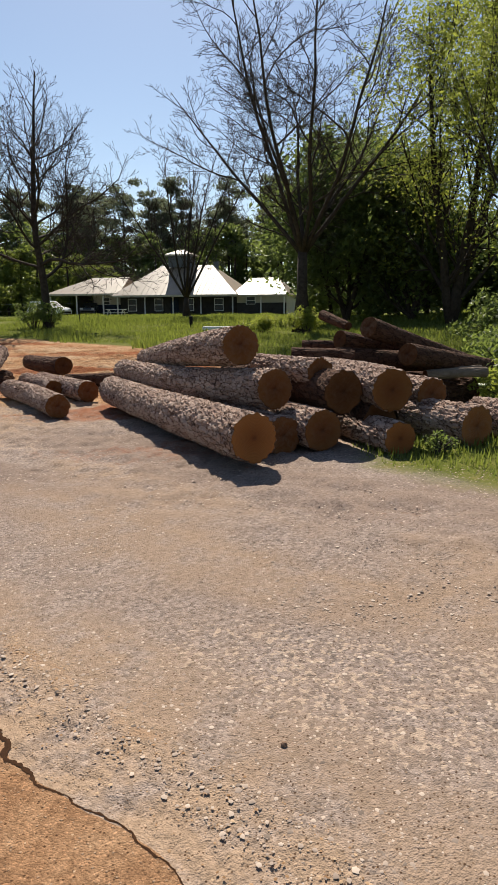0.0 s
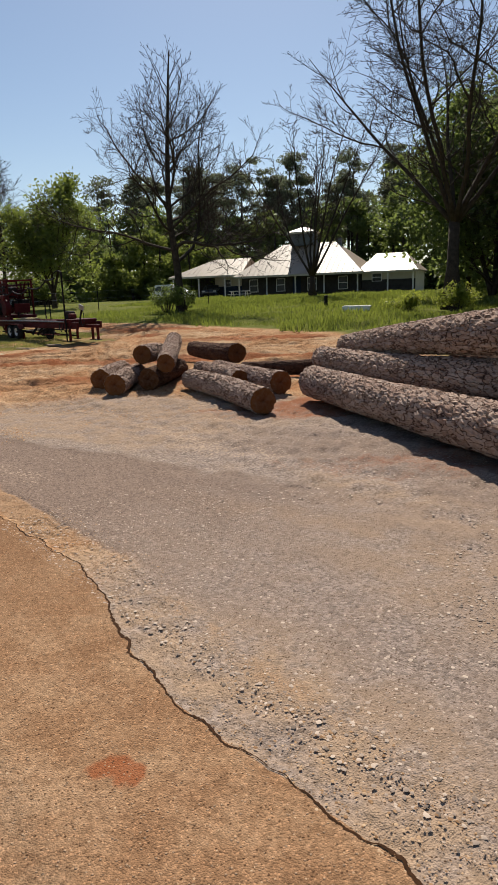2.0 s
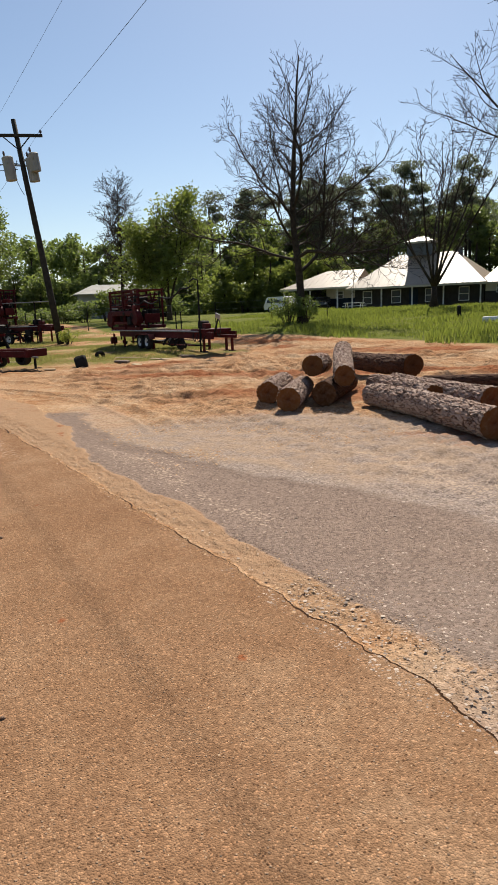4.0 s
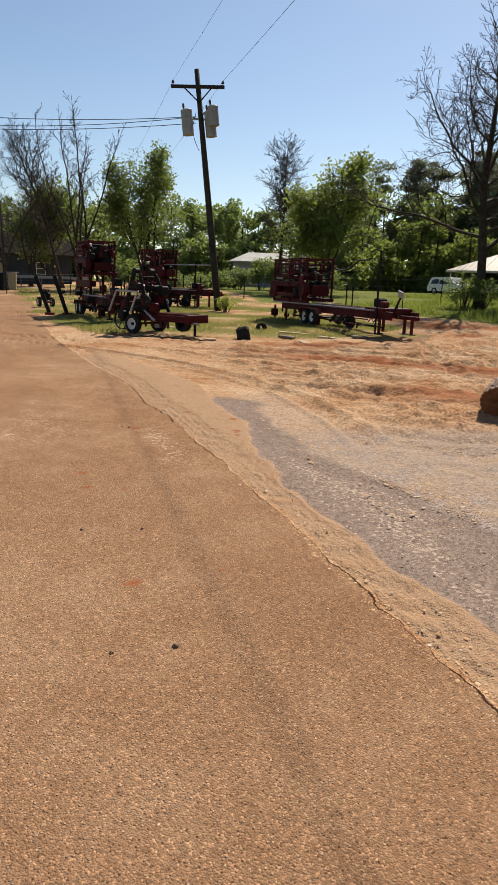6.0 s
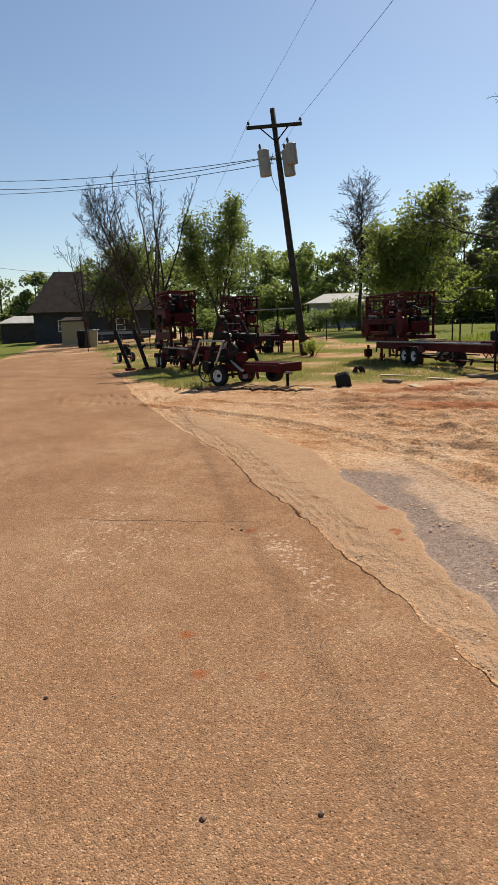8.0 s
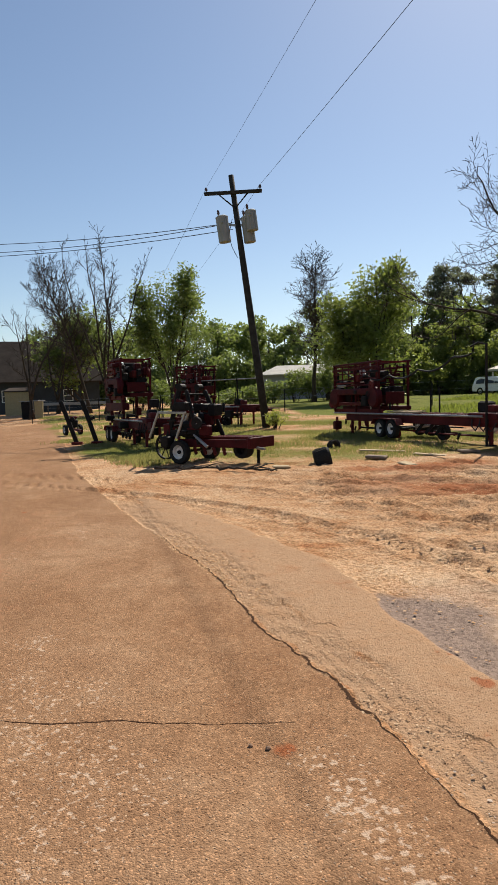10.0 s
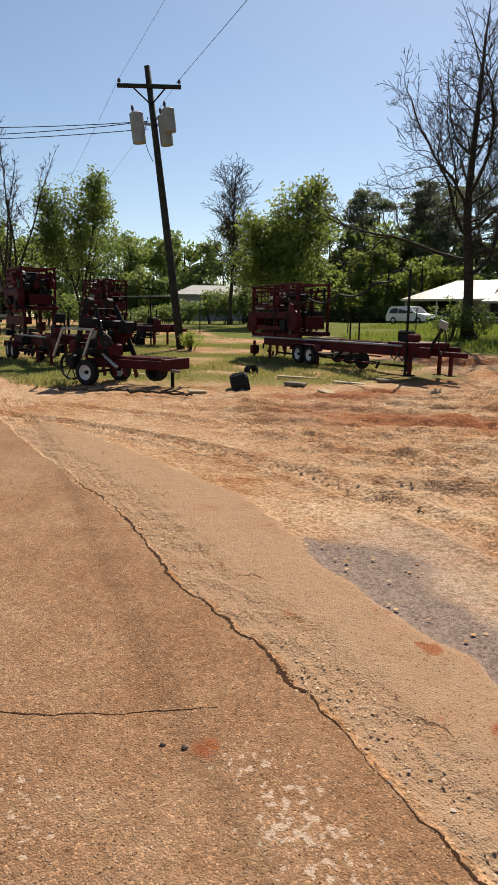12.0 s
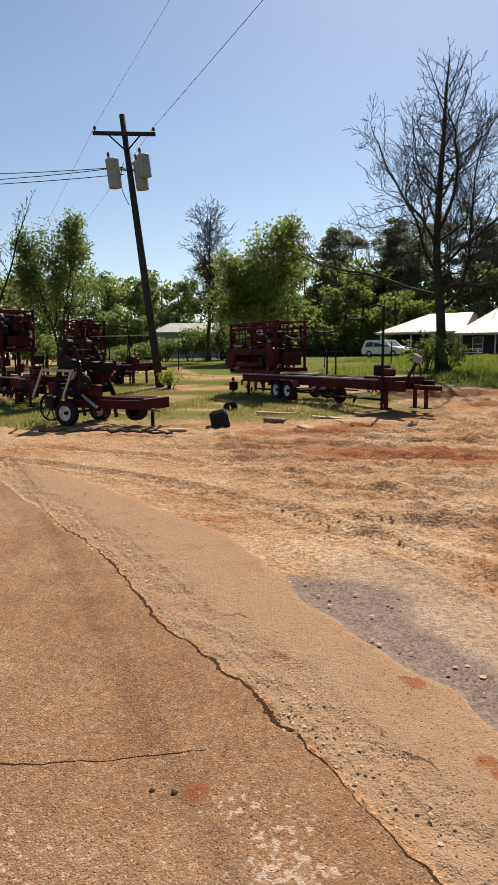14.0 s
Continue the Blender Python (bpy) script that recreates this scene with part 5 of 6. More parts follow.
def sawmill(m, label, length=8.8, head_x=(0.0, 2.7), bed=0.68, top=2.35, wheels=(2.75, 3.45), mast=None, planks=0, hose=True, bunks=9, legs=(0.15, 0.7, 4.6, 6.0, 7.8, 8.65), seed=1, console=True, extra_tyre=5.2, lifted=0.0, pipe=False):
    ob = thing("band_sawmill", m, label, "sawmill", "portable sawmills")
    for y in (-0.48, 0.48):
        part("main_rail", Build().box((length / 2 + 0.5, y, bed - 0.09), (length - 1.0, 0.09, 0.25), None, 0.012), RED, ob)
    part("carriage_track", Build().tube([(0.1, -0.55, bed + 0.05), (length - 0.9, -0.55, bed + 0.05)], 0.03, 8), STEEL, ob)
    for k in range(bunks):
        x = head_x[1] + 0.35 + (length - head_x[1] - 1.6) * k / max(1, bunks - 1)
        part("log_bunk", Build().box((x, 0, bed + 0.06), (0.09, 1.02, 0.06), None, 0.008), RED_WORN, ob)
    for x in (head_x[1] + 1.3, head_x[1] + 1.75):
        part("side_support", Build().tube([(x, 0.42, bed), (x, 0.42, bed + 0.78)], 0.025, 8), BLACK, ob)
    for k, x in enumerate(legs):
        y = -0.46 if k % 2 == 0 else 0.46
        leg = part("leg", Build().box((x, y, (bed - 0.1) / 2), (0.08, 0.08, bed - 0.1), None, 0.006), RED_WORN, ob)
        part("foot_plate", Build().box((x, y, 0.012), (0.2, 0.2, 0.024)), BLACK, leg)
        if k in (0, 2, 4):
            l2 = part("leg", Build().box((x + 0.05, -y, (bed - 0.1) / 2), (0.08, 0.08, bed - 0.1), None, 0.006), RED_WORN, ob)
            part("foot_plate", Build().box((x + 0.05, -y, 0.012), (0.2, 0.2, 0.024)), BLACK, l2)
    for x in wheels:
        for y in (-0.72, 0.72):
            wheel(ob, (x, y, 0.29), (0, -1 if y < 0 else 1, 0), 0.29, 0.18)
        part("axle", Build().tube([(x, -0.7, 0.29), (x, 0.7, 0.29)], 0.035, 8), BLACK, ob)
    if wheels:
        xc = sum(wheels) / len(wheels)
        for y in (-0.72, 0.72):
            b = Build()
            prof = [(-0.78, 0.42), (-0.62, 0.60), (0.62, 0.60), (0.78, 0.42)]
            for (ax, az), (bx, bz) in zip(prof, prof[1:]):
                b.beam((xc + ax, y, az), (xc + bx, y, bz), 0.24, 0.02)
            part("mudguard", b, RED_WORN, ob)
    if extra_tyre:
        wheel(ob, (extra_tyre, -0.2, 0.24), (0, -1, 0), 0.24, 0.16, BLACK, "jockey_wheel")
        for k in range(3):
            part("lever", Build().beam((extra_tyre - 0.7 + 0.5 * k, -0.35, bed - 0.15), (extra_tyre - 0.95 + 0.5 * k, -0.5, 0.18), 0.05, 0.08), BLACK, ob)
        part("hydraulic_cylinder", Build().tube([(extra_tyre - 1.3, -0.25, 0.35), (extra_tyre - 0.4, -0.25, 0.42)], [0.05, 0.035], 10), STEEL, ob)
    head(ob, head_x[0], head_x[1], bed + 0.1 + lifted, top, seed)
    clutter(ob, head_x[0], head_x[1], bed + 0.25 + lifted, top - 0.1, 34, seed + 40)
    clutter(ob, 0.2, length - 1.4, 0.12, bed - 0.18, 26, seed + 80)
    clutter(ob, head_x[0], head_x[1], bed + 0.2 + lifted, top - 0.25, 22, seed + 20)
    if lifted:
        clutter(ob, head_x[0] - 0.2, head_x[1] + 0.5, 0.35, bed + lifted, 26, seed + 60)
        for x in (head_x[0] + 0.15, head_x[1] - 0.2):
            for y in (-0.5, 0.5):
                part("lift_column", Build().beam((x, y, bed - 0.1), (x, y, bed + 0.2 + lifted), 0.11, 0.11, 0.01), RED, ob)
        part("side_plate", Build().box(((head_x[0] + head_x[1]) / 2, -0.6, bed + 0.16 + 0.5 * lifted), (head_x[1] - head_x[0] + 0.5, 0.06, 0.30), None, 0.01), RED, ob)
    part("front_deck", Build().box((length - 0.95, 0.0, bed + 0.06), (1.1, 1.1, 0.16), None, 0.02), RED, ob)
    part("tow_bar", Build().box((length + 0.25, 0.0, bed - 0.12), (0.9, 0.12, 0.12), None, 0.015), RED, ob)
    part("pump_block", Build().box((length - 1.3, -0.1, bed + 0.28), (0.4, 0.3, 0.3), None, 0.04), BLACK, ob)
    part("valve_bank", Build().box((length - 0.9, -0.2, bed + 0.24), (0.3, 0.22, 0.2), None, 0.03), RED_WORN, ob)
    for k in range(3):
        x = length - 1.35 + 0.3 * k
        pts = [(x, -0.50, bed + 0.1), (x + 0.05, -0.58, bed - 0.2), (x + 0.2, -0.58, bed - 0.32), (x + 0.34, -0.55, bed - 0.1)]
        part("hose", Build().tube(pts, 0.018, 6), CABLE, ob)
    if console:
        con = part("console_arm", Build().beam((length - 0.2, -0.3, bed), (length + 0.35, -0.45, bed + 0.5), 0.05), BLACK, ob)
        part("console_box", Build().box((length + 0.42, -0.5, bed + 0.58), (0.24, 0.06, 0.19), Euler((0.3, 0.35, 0.2)).to_matrix(), 0.015), GREY_PAINT, con, "grey control box with levers")
        loop = [(length + 0.40 + 0.12 * math.cos(a), -0.48, bed + 0.2 + 0.3 * math.sin(a)) for a in [0.45 * i for i in range(15)]]
        part("cable_loop", Build().tube(loop, 0.014, 5), CABLE, ob)
    if mast:
        part("hose_mast", Build().beam((mast, -0.60, 0.0), (mast, -0.60, 2.55), 0.05, 0.05, 0.006), BLACK, ob)
        part("mast_hook", Build().tube([(mast, -0.60, 2.53), (mast - 0.3, -0.6, 2.60), (mast - 0.6, -0.6, 2.52)], 0.025, 6), BLACK, ob)
    if hose and mast:
        n, pts = 60, []
        for k in range(n + 1):
            f = k / n
            x = head_x[0] + 0.9 + (mast - 0.6 - head_x[0] - 0.9) * f
            sagv = 0.16 * abs(math.sin(math.pi * 4.5 * f)) + 0.25 * math.sin(math.pi * f)
            pts.append((x, -0.60 + 0.05 * math.sin(9 * f), 2.12 + 0.38 * f ** 3 - sagv + 0.1 * (1 - f)))
        part("feed_hose", Build().tube(pts, 0.028, 7), CABLE, ob, smoothed=True)
    if pipe:
        part("top_pipe", Build().tube([(1.6, -0.3, 2.25), (length + 0.3, -0.3, 2.25)], 0.025, 8), STEEL, ob)
        for x in (length - 1.2, length + 0.25):
            part("pipe_post", Build().beam((x, -0.3, 0.0), (x, -0.3, 2.27), 0.05), BLACK, ob)
    for k in range(planks):
        part("offcut", Build().box((head_x[1] + 0.9, -0.3 + 0.2 * k, bed + 0.115 + 0.03 * (k % 2)), (1.7 - 0.2 * k, 0.17, 0.035), Euler((0, 0, 0.05 * k)).to_matrix()), PLANK, ob, "pale fresh-sawn board")
    return ob


def placed(x, y, heading, lift=0.0):
    return Matrix.Translation((x, y, gz(x, y) + lift)) @ Matrix.Rotation(radians(heading), 4, "Z")


sawmill(placed(-23.75, 26.75, -24.7), "long dark red portable band sawmill on a twin-axle trailer", length=9.3, head_x=(0.1, 3.5), top=2.45, mast=8.6, planks=2, seed=3, wheels=(3.75, 4.42), legs=(0.15, 0.8, 1.35, 7.4, 8.6, 9.05), extra_tyre=6.3, bunks=8)
sawmill(placed(-31.5, 21.7, -19), "tall dark red band sawmill with a raised head", length=6.4, head_x=(0.7, 2.9), bed=0.8, top=3.1, wheels=(1.2, 1.9), legs=(0.3, 2.6, 4.0, 5.0, 5.6, 6.2), seed=5, console=False, extra_tyre=3.4, bunks=8, lifted=0.75)
sawmill(placed(-35.1, 27.7, 8), "dark red band sawmill with boards stacked on its bed", length=5.2, head_x=(0.2, 2.0), bed=0.9, top=3.0, wheels=(2.4,), legs=(0.2, 0.9, 2.9, 3.6, 4.3, 5.0), planks=3, seed=7, console=False, extra_tyre=3.2, bunks=6, lifted=0.35, pipe=True)


def loader_trailer():
    ob = thing("log_loader", placed(-21.9, 17.75, 12), "small dark red trailer with black lifting arms and grey struts", "loader", "portable sawmills")
    for y in (-0.42, 0.42):
        part("side_rail", Build().box((1.08, y, 0.52), (2.2, 0.09, 0.20), None, 0.012), RED, ob)
    for k in range(5):
        part("slat", Build().beam((0.55 + 0.08 * k, -0.3 + 0.15 * k, 0.655), (2.05, -0.3 + 0.15 * k, 0.655), 0.07, 0.05, 0.006), RED_WORN, ob)
    part("end_beam", Build().box((2.2, 0, 0.54), (0.10, 1.06, 0.26), None, 0.012), RED, ob)
    part("hitch", Build().tube([(2.2, -0.25, 0.42), (2.5, -0.3, 0.40)], [0.035, 0.03], 8), STEEL, ob)
    wheel(ob, (0.15, -0.62, 0.30), (0, -1, 0), 0.30, 0.18)
    wheel(ob, (0.15, 0.62, 0.30), (0, 1, 0), 0.30, 0.18)
    wheel(ob, (1.75, -0.1, 0.36), (0, -1, 0), 0.22, 0.30, BLACK, "roller")
    part("axle", Build().tube([(0.15, -0.6, 0.30), (0.15, 0.6, 0.30)], 0.035, 8), BLACK, ob)
    part("prop", Build().beam((2.05, 0.1, 0.0), (2.05, 0.1, 0.45), 0.06), BLACK, ob)
    for x0_, x1_ in ((-0.68, -0.38), (0.22, 0.50)):
        part("strut", Build().beam((x0_, -0.82, 0.66), (x1_, -0.80, 1.30), 0.05, 0.06, 0.008), STEEL, ob, "grey steel strut")
    part("tie_bar", Build().beam((-0.40, -0.80, 1.31), (0.54, -0.80, 1.29), 0.05, 0.06, 0.008), STEEL, ob, "grey steel tie bar")
    for y in (-0.5, 0.5):
        part("lift_arm", Build().beam((-0.40, y * 1.1, 0.35), (0.0, y * 0.7, 1.95), 0.09, 0.12, 0.02), BLACK, ob)
        part("lift_arm", Build().beam((0.72, y * 1.1, 0.50), (0.22, y * 0.75, 1.85), 0.08, 0.11, 0.02), BLACK, ob)
        part("side_web", Build().beam((-0.25, y, 0.75), (0.62, y, 0.85), 0.05, 0.18, 0.02), BLACK, ob)
        part("knee_plate", Build().box((0.1, y * 0.85, 1.45), (0.42, 0.06, 0.30), Euler((0, 0.3, 0)).to_matrix(), 0.02), RED, ob)
        part("pivot", Build().tube([(0.05, y * 0.7 - 0.09, 1.93), (0.05, y * 0.7 + 0.09, 1.93)], 0.09, 12), BLACK, ob)
        part("ram", Build().tube([(-0.2, y * 0.5, 0.7), (0.1, y * 0.4, 1.2), (0.25, y * 0.4, 1.5)], [0.05, 0.05, 0.025], 10), STEEL, ob)
    for k in range(5):
        part("rung", Build().beam((-0.22 + 0.09 * k, -0.42, 0.95 + 0.2 * k), (-0.22 + 0.09 * k, 0.42, 0.95 + 0.2 * k), 0.05, 0.05, 0.006), (BLACK, RED_WORN)[k % 2], ob)
    clutter(ob, -0.5, 0.9, 0.35, 1.5, 26, 91)
    part("winch", Build().box((0.2, 0.0, 0.85), (0.6, 0.7, 0.42), None, 0.06), BLACK, ob)
    part("winch_drum", Build().tube([(0.35, -0.30, 1.15), (0.35, 0.30, 1.15)], 0.10, 14), BLACK, ob)
    for k in range(4):
        part("tooth", Build().beam((0.5 + 0.3 * k, -0.46, 0.42), (0.58 + 0.3 * k, -0.5, 0.25), 0.05, 0.09), RED_WORN, ob)
    b = Build()
    for k in range(15):
        a0, a1 = 2 * math.pi * k / 15, 2 * math.pi * (k + 1) / 15
        b.beam((-0.65 + 0.33 * math.cos(a0), -0.25, 0.40 + 0.33 * math.sin(a0)), (-0.65 + 0.33 * math.cos(a1), -0.25, 0.40 + 0.33 * math.sin(a1)), 0.05)
        if k % 2 == 0:
            b.beam((-0.65, -0.25, 0.40), (-0.65 + 0.33 * math.cos(a0), -0.25, 0.40 + 0.33 * math.sin(a0)), 0.02)
    part("spoked_wheel", b, BLACK, ob)
    pts = [(0.42 + 0.08 * math.sin(1.7 * k), -0.3 + 0.10 * math.cos(1.9 * k), 1.25 - 0.065 * k) for k in range(11)]
    part("rope", Build().tube(pts, 0.028, 6), PLANK, ob, "pale coiled rope")
    return ob


loader_trailer()


def arm_frame(x, y, heading, tilt, label):
    ob = thing("loading_arm", placed(x, y, heading), label, "loader arm", "loading arms")
    part("arm", Build().beam((0, 0, 0.0), (tilt, 0, 1.65), 0.10, 0.16, 0.015), BLACK, ob)
    part("stop", Build().beam((tilt * 0.55, 0.0, 0.9), (tilt * 0.55 + 0.22, 0, 1.02), 0.08, 0.10), BLACK, ob)
    part("foot", Build().box((0, 0, 0.05), (0.4, 0.3, 0.10), None, 0.01), RED_WORN, ob)
    return ob


arm_frame(-30.9, 19.4, 50, -0.55, "black steel loading arm leaning beside the sawmill")
arm_frame(-30.3, 19.9, 50, -0.5, "black steel loading arm leaning beside the sawmill")


def power_unit():
    ob = thing("engine_unit", placed(-36.4, 22.2, -10), "small black and red engine unit on a drawbar", "engine")
    part("block", Build().box((0, 0, 0.55), (0.5, 0.4, 0.4), None, 0.06), BLACK, ob)
    part("tank", Build().box((0.1, 0, 0.84), (0.35, 0.3, 0.16), None, 0.04), RED, ob)
    part("drawbar", Build().beam((0, 0, 0.3), (1.8, -0.2, 0.25), 0.08, 0.10), RED, ob)
    wheel(ob, (0.0, -0.35, 0.25), (0, -1, 0), 0.25, 0.14)
    wheel(ob, (0.0, 0.35, 0.25), (0, 1, 0), 0.25, 0.14)


power_unit()


# ---- the house on the lawn ----
def quad_slab(b, pts, thick):
    """A sheet with thickness under the given corners."""
    n = len(pts)
    lo = [(x, y, z - thick) for x, y, z in pts]
    b.add(list(pts) + lo, [tuple(range(n)), tuple(range(2 * n - 1, n - 1, -1))] + [(i, n + i, n + (i + 1) % n, (i + 1) % n) for i in range(n)])


def hip_roof(parent, x0, x1, y0, y1, rx0, rx1, z, top, name="roof", mat=ROOF):
    yc = (y0 + y1) / 2
    faces = (((x0, y0, z), (x1, y0, z), (rx1, yc, top), (rx0, yc, top)), ((x1, y1, z), (x0, y1, z), (rx0, yc, top), (rx1, yc, top)),
             ((x1, y0, z), (x1, y1, z), (rx1, yc, top)), ((x0, y1, z), (x0, y0, z), (rx0, yc, top)))
    b = Build()
    for f in faces:
        quad_slab(b, list(f), 0.10)
    roof = part(name, b, mat, parent)
    for k in range(1, int((x1 - x0) / 0.6)):
        x = x0 + 0.6 * k
        f = 0.0
        if x < rx0:
            f = (x - x0) / max(0.01, rx0 - x0)
        elif x > rx1:
            f = (x1 - x) / max(0.01, x1 - rx1)
        else:
            f = 1.0
        p, q = Vector((x, y0, z + 0.012)), Vector((x, y0 + (yc - y0) * f, z + (top - z) * f + 0.012))
        if (q - p).length > 0.3:
            part("roof_seam", Build().beam(p, q, 0.04, 0.03), mat, roof)
    part("fascia", Build().box(((x0 + x1) / 2, y0 - 0.02, z - 0.12), (x1 - x0, 0.05, 0.2)), WALL_CREAM, roof)
    return roof


def window(parent, x, y, z, w, h, frame_mat=BENCH_WHITE):
    f = Build()
    for sx in (-1, 1):
        f.box((x + sx * w / 2, y, z), (0.07, 0.08, h + 0.07))
    for sz in (-1, 0, 1):
        f.box((x, y, z + sz * h / 2), (w - 0.07, 0.08, 0.07))
    win = part("window", f, frame_mat, parent)
    part("pane", Build().box((x, y + 0.02, z), (w - 0.05, 0.02, h - 0.05)), GLASS_DARK, win)


def house():
    ob = thing("house", Matrix.Translation((0, 0, 0)), "low house with a pale metal hip roof and dark porch", "house")
    g = 1.3
    hip_roof(ob, -31.4, -16.5, 71.4, 82.4, -27.2, -20.9, 3.72, 7.25)
    hip_roof(ob, -17.3, -10.9, 72.0, 79.0, -15.9, -12.7, 3.68, 5.6)
    hip_roof(ob, -40.0, -30.6, 71.8, 79.5, -35.6, -30.9, 3.98, 5.95)
    part("main_wall", Build().box((-24, 77.5, (g + 3.7) / 2 - 0.2), (14.0, 9.0, 3.7 - g + 0.4)), WALL_DARK, ob, "dark porch wall")
    part("wing_wall", Build().box((-14.0, 75.6, (g + 3.66) / 2 - 0.2), (5.6, 6.2, 3.66 - g + 0.4)), WALL_CREAM, ob, "cream siding wall")
    part("wing_base", Build().box((-14.0, 72.44, g + 0.75), (5.6, 0.06, 1.5)), WALL_DARK, ob)
    part("carport_wall", Build().box((-33.0, 77.0, (g + 3.9) / 2 - 0.2), (4.6, 4.6, 3.9 - g + 0.4)), WALL_CREAM, ob, "cream wall over dark blue boards")
    part("blue_base", Build().box((-32.0, 74.64, g + 0.72), (6.4, 0.06, 1.45)), WALL_BLUE, ob, "dark blue boards")
    part("carport_back", Build().box((-37.5, 78.8, (g + 3.9) / 2 - 0.2), (4.6, 0.15, 3.9 - g + 0.4)), WALL_DARK, ob)
    for x in (-39.6, -36.2, -32.8, -31.0, -27.6, -24.2, -20.9, -17.2, -14.0, -11.4):
        part("porch_post", Build().box((x, 72.2, (g + 3.7) / 2), (0.13, 0.13, 3.7 - g)), BENCH_WHITE, ob)
    for x in (-29.5, -26.2, -22.5, -19.0):
        window(ob, x, 72.95, g + 1.35, 1.0, 1.35)
    window(ob, -15.2, 72.45, g + 1.75, 1.0, 0.8)
    window(ob, -33.6, 74.66, g + 1.85, 0.9, 0.8)
    part("door", Build().box((-24.3, 72.97, g + 1.05), (0.95, 0.06, 2.1), None, 0.01), WALL_BLUE, ob)
    part("tower", Build().box((-24.7, 77, 7.75), (2.6, 2.2, 1.5)), WALL_GREY, ob, "grey roof turret")
    hip_roof(ob, -26.3, -23.1, 75.6, 78.4, -25.1, -24.3, 8.48, 9.05, "turret_roof")
    part("chimney", Build().box((-20.6, 77.4, 7.2), (0.5, 0.5, 0.9)), WALL_GREY, ob)
    return ob


house()


def small_building(name, m, size, roof_h, wall, roof, label, overhang=0.4, openings=()):
    ob = thing(name, m, label, "building")
    w, dep, h = size
    part("wall", Build().box((0, 0, h / 2 - 0.3), (w, dep, h + 0.6)), wall, ob)
    b = Build()
    a, c = w / 2 + overhang, dep / 2 + overhang
    quad_slab(b, [(-a, -c, h), (a, -c, h), (a * 0.6, 0, h + roof_h), (-a * 0.6, 0, h + roof_h)], 0.12)
    quad_slab(b, [(a, c, h), (-a, c, h), (-a * 0.6, 0, h + roof_h), (a * 0.6, 0, h + roof_h)], 0.12)
    quad_slab(b, [(a, -c, h), (a, c, h), (a * 0.6, 0, h + roof_h)], 0.12)
    quad_slab(b, [(-a, c, h), (-a, -c, h), (-a * 0.6, 0, h + roof_h)], 0.12)
    part("roof", b, roof, ob)
    for x, z, ww, hh in openings:
        window(ob, x, -dep / 2 - 0.03, z, ww, hh)
    return ob


def yard(x, y, heading):
    return Matrix.Translation((x, y, gz(x, y))) @ Matrix.Rotation(radians(heading), 4, "Z")


small_building("pale_shed", yard(-66.0, 72.5, 43), (11.0, 7.0, 3.2), 1.3, GREY_PAINT, GREY_ROOF, "low pale building with a weathered grey roof", 0.5, ((-3, 1.5, 1.1, 1.1), (1.5, 1.5, 1.1, 1.1)))
small_building("dark_hut", yard(-52.3, 63.4, 40), (3.8, 3.0, 2.3), 0.5, BLACK, BLACK, "dark tarpaulin-covered hut below the trees", 0.15)
small_building("grey_house", yard(-82.5, 43.0, 62), (13.5, 9.0, 3.4), 5.0, WALL_SLATE, DARK_ROOF, "big slate-grey house under a tall brown shingle roof", 0.7, ((-3.5, 1.8, 1.0, 1.3), (3.2, 1.8, 1.0, 1.3)))
small_building("green_shed", yard(-98.0, 41.5, 66), (9.0, 6.0, 2.6), 1.0, WALL_DARK, GREY_ROOF, "long low dark shed with a pale roof edge", 0.4)
small_building("tan_shed", yard(-73.7, 36.3, 62), (2.6, 2.0, 2.5), 0.35, TAN_BOX, DARK_ROOF, "small tan garden shed beside the grey house", 0.12)


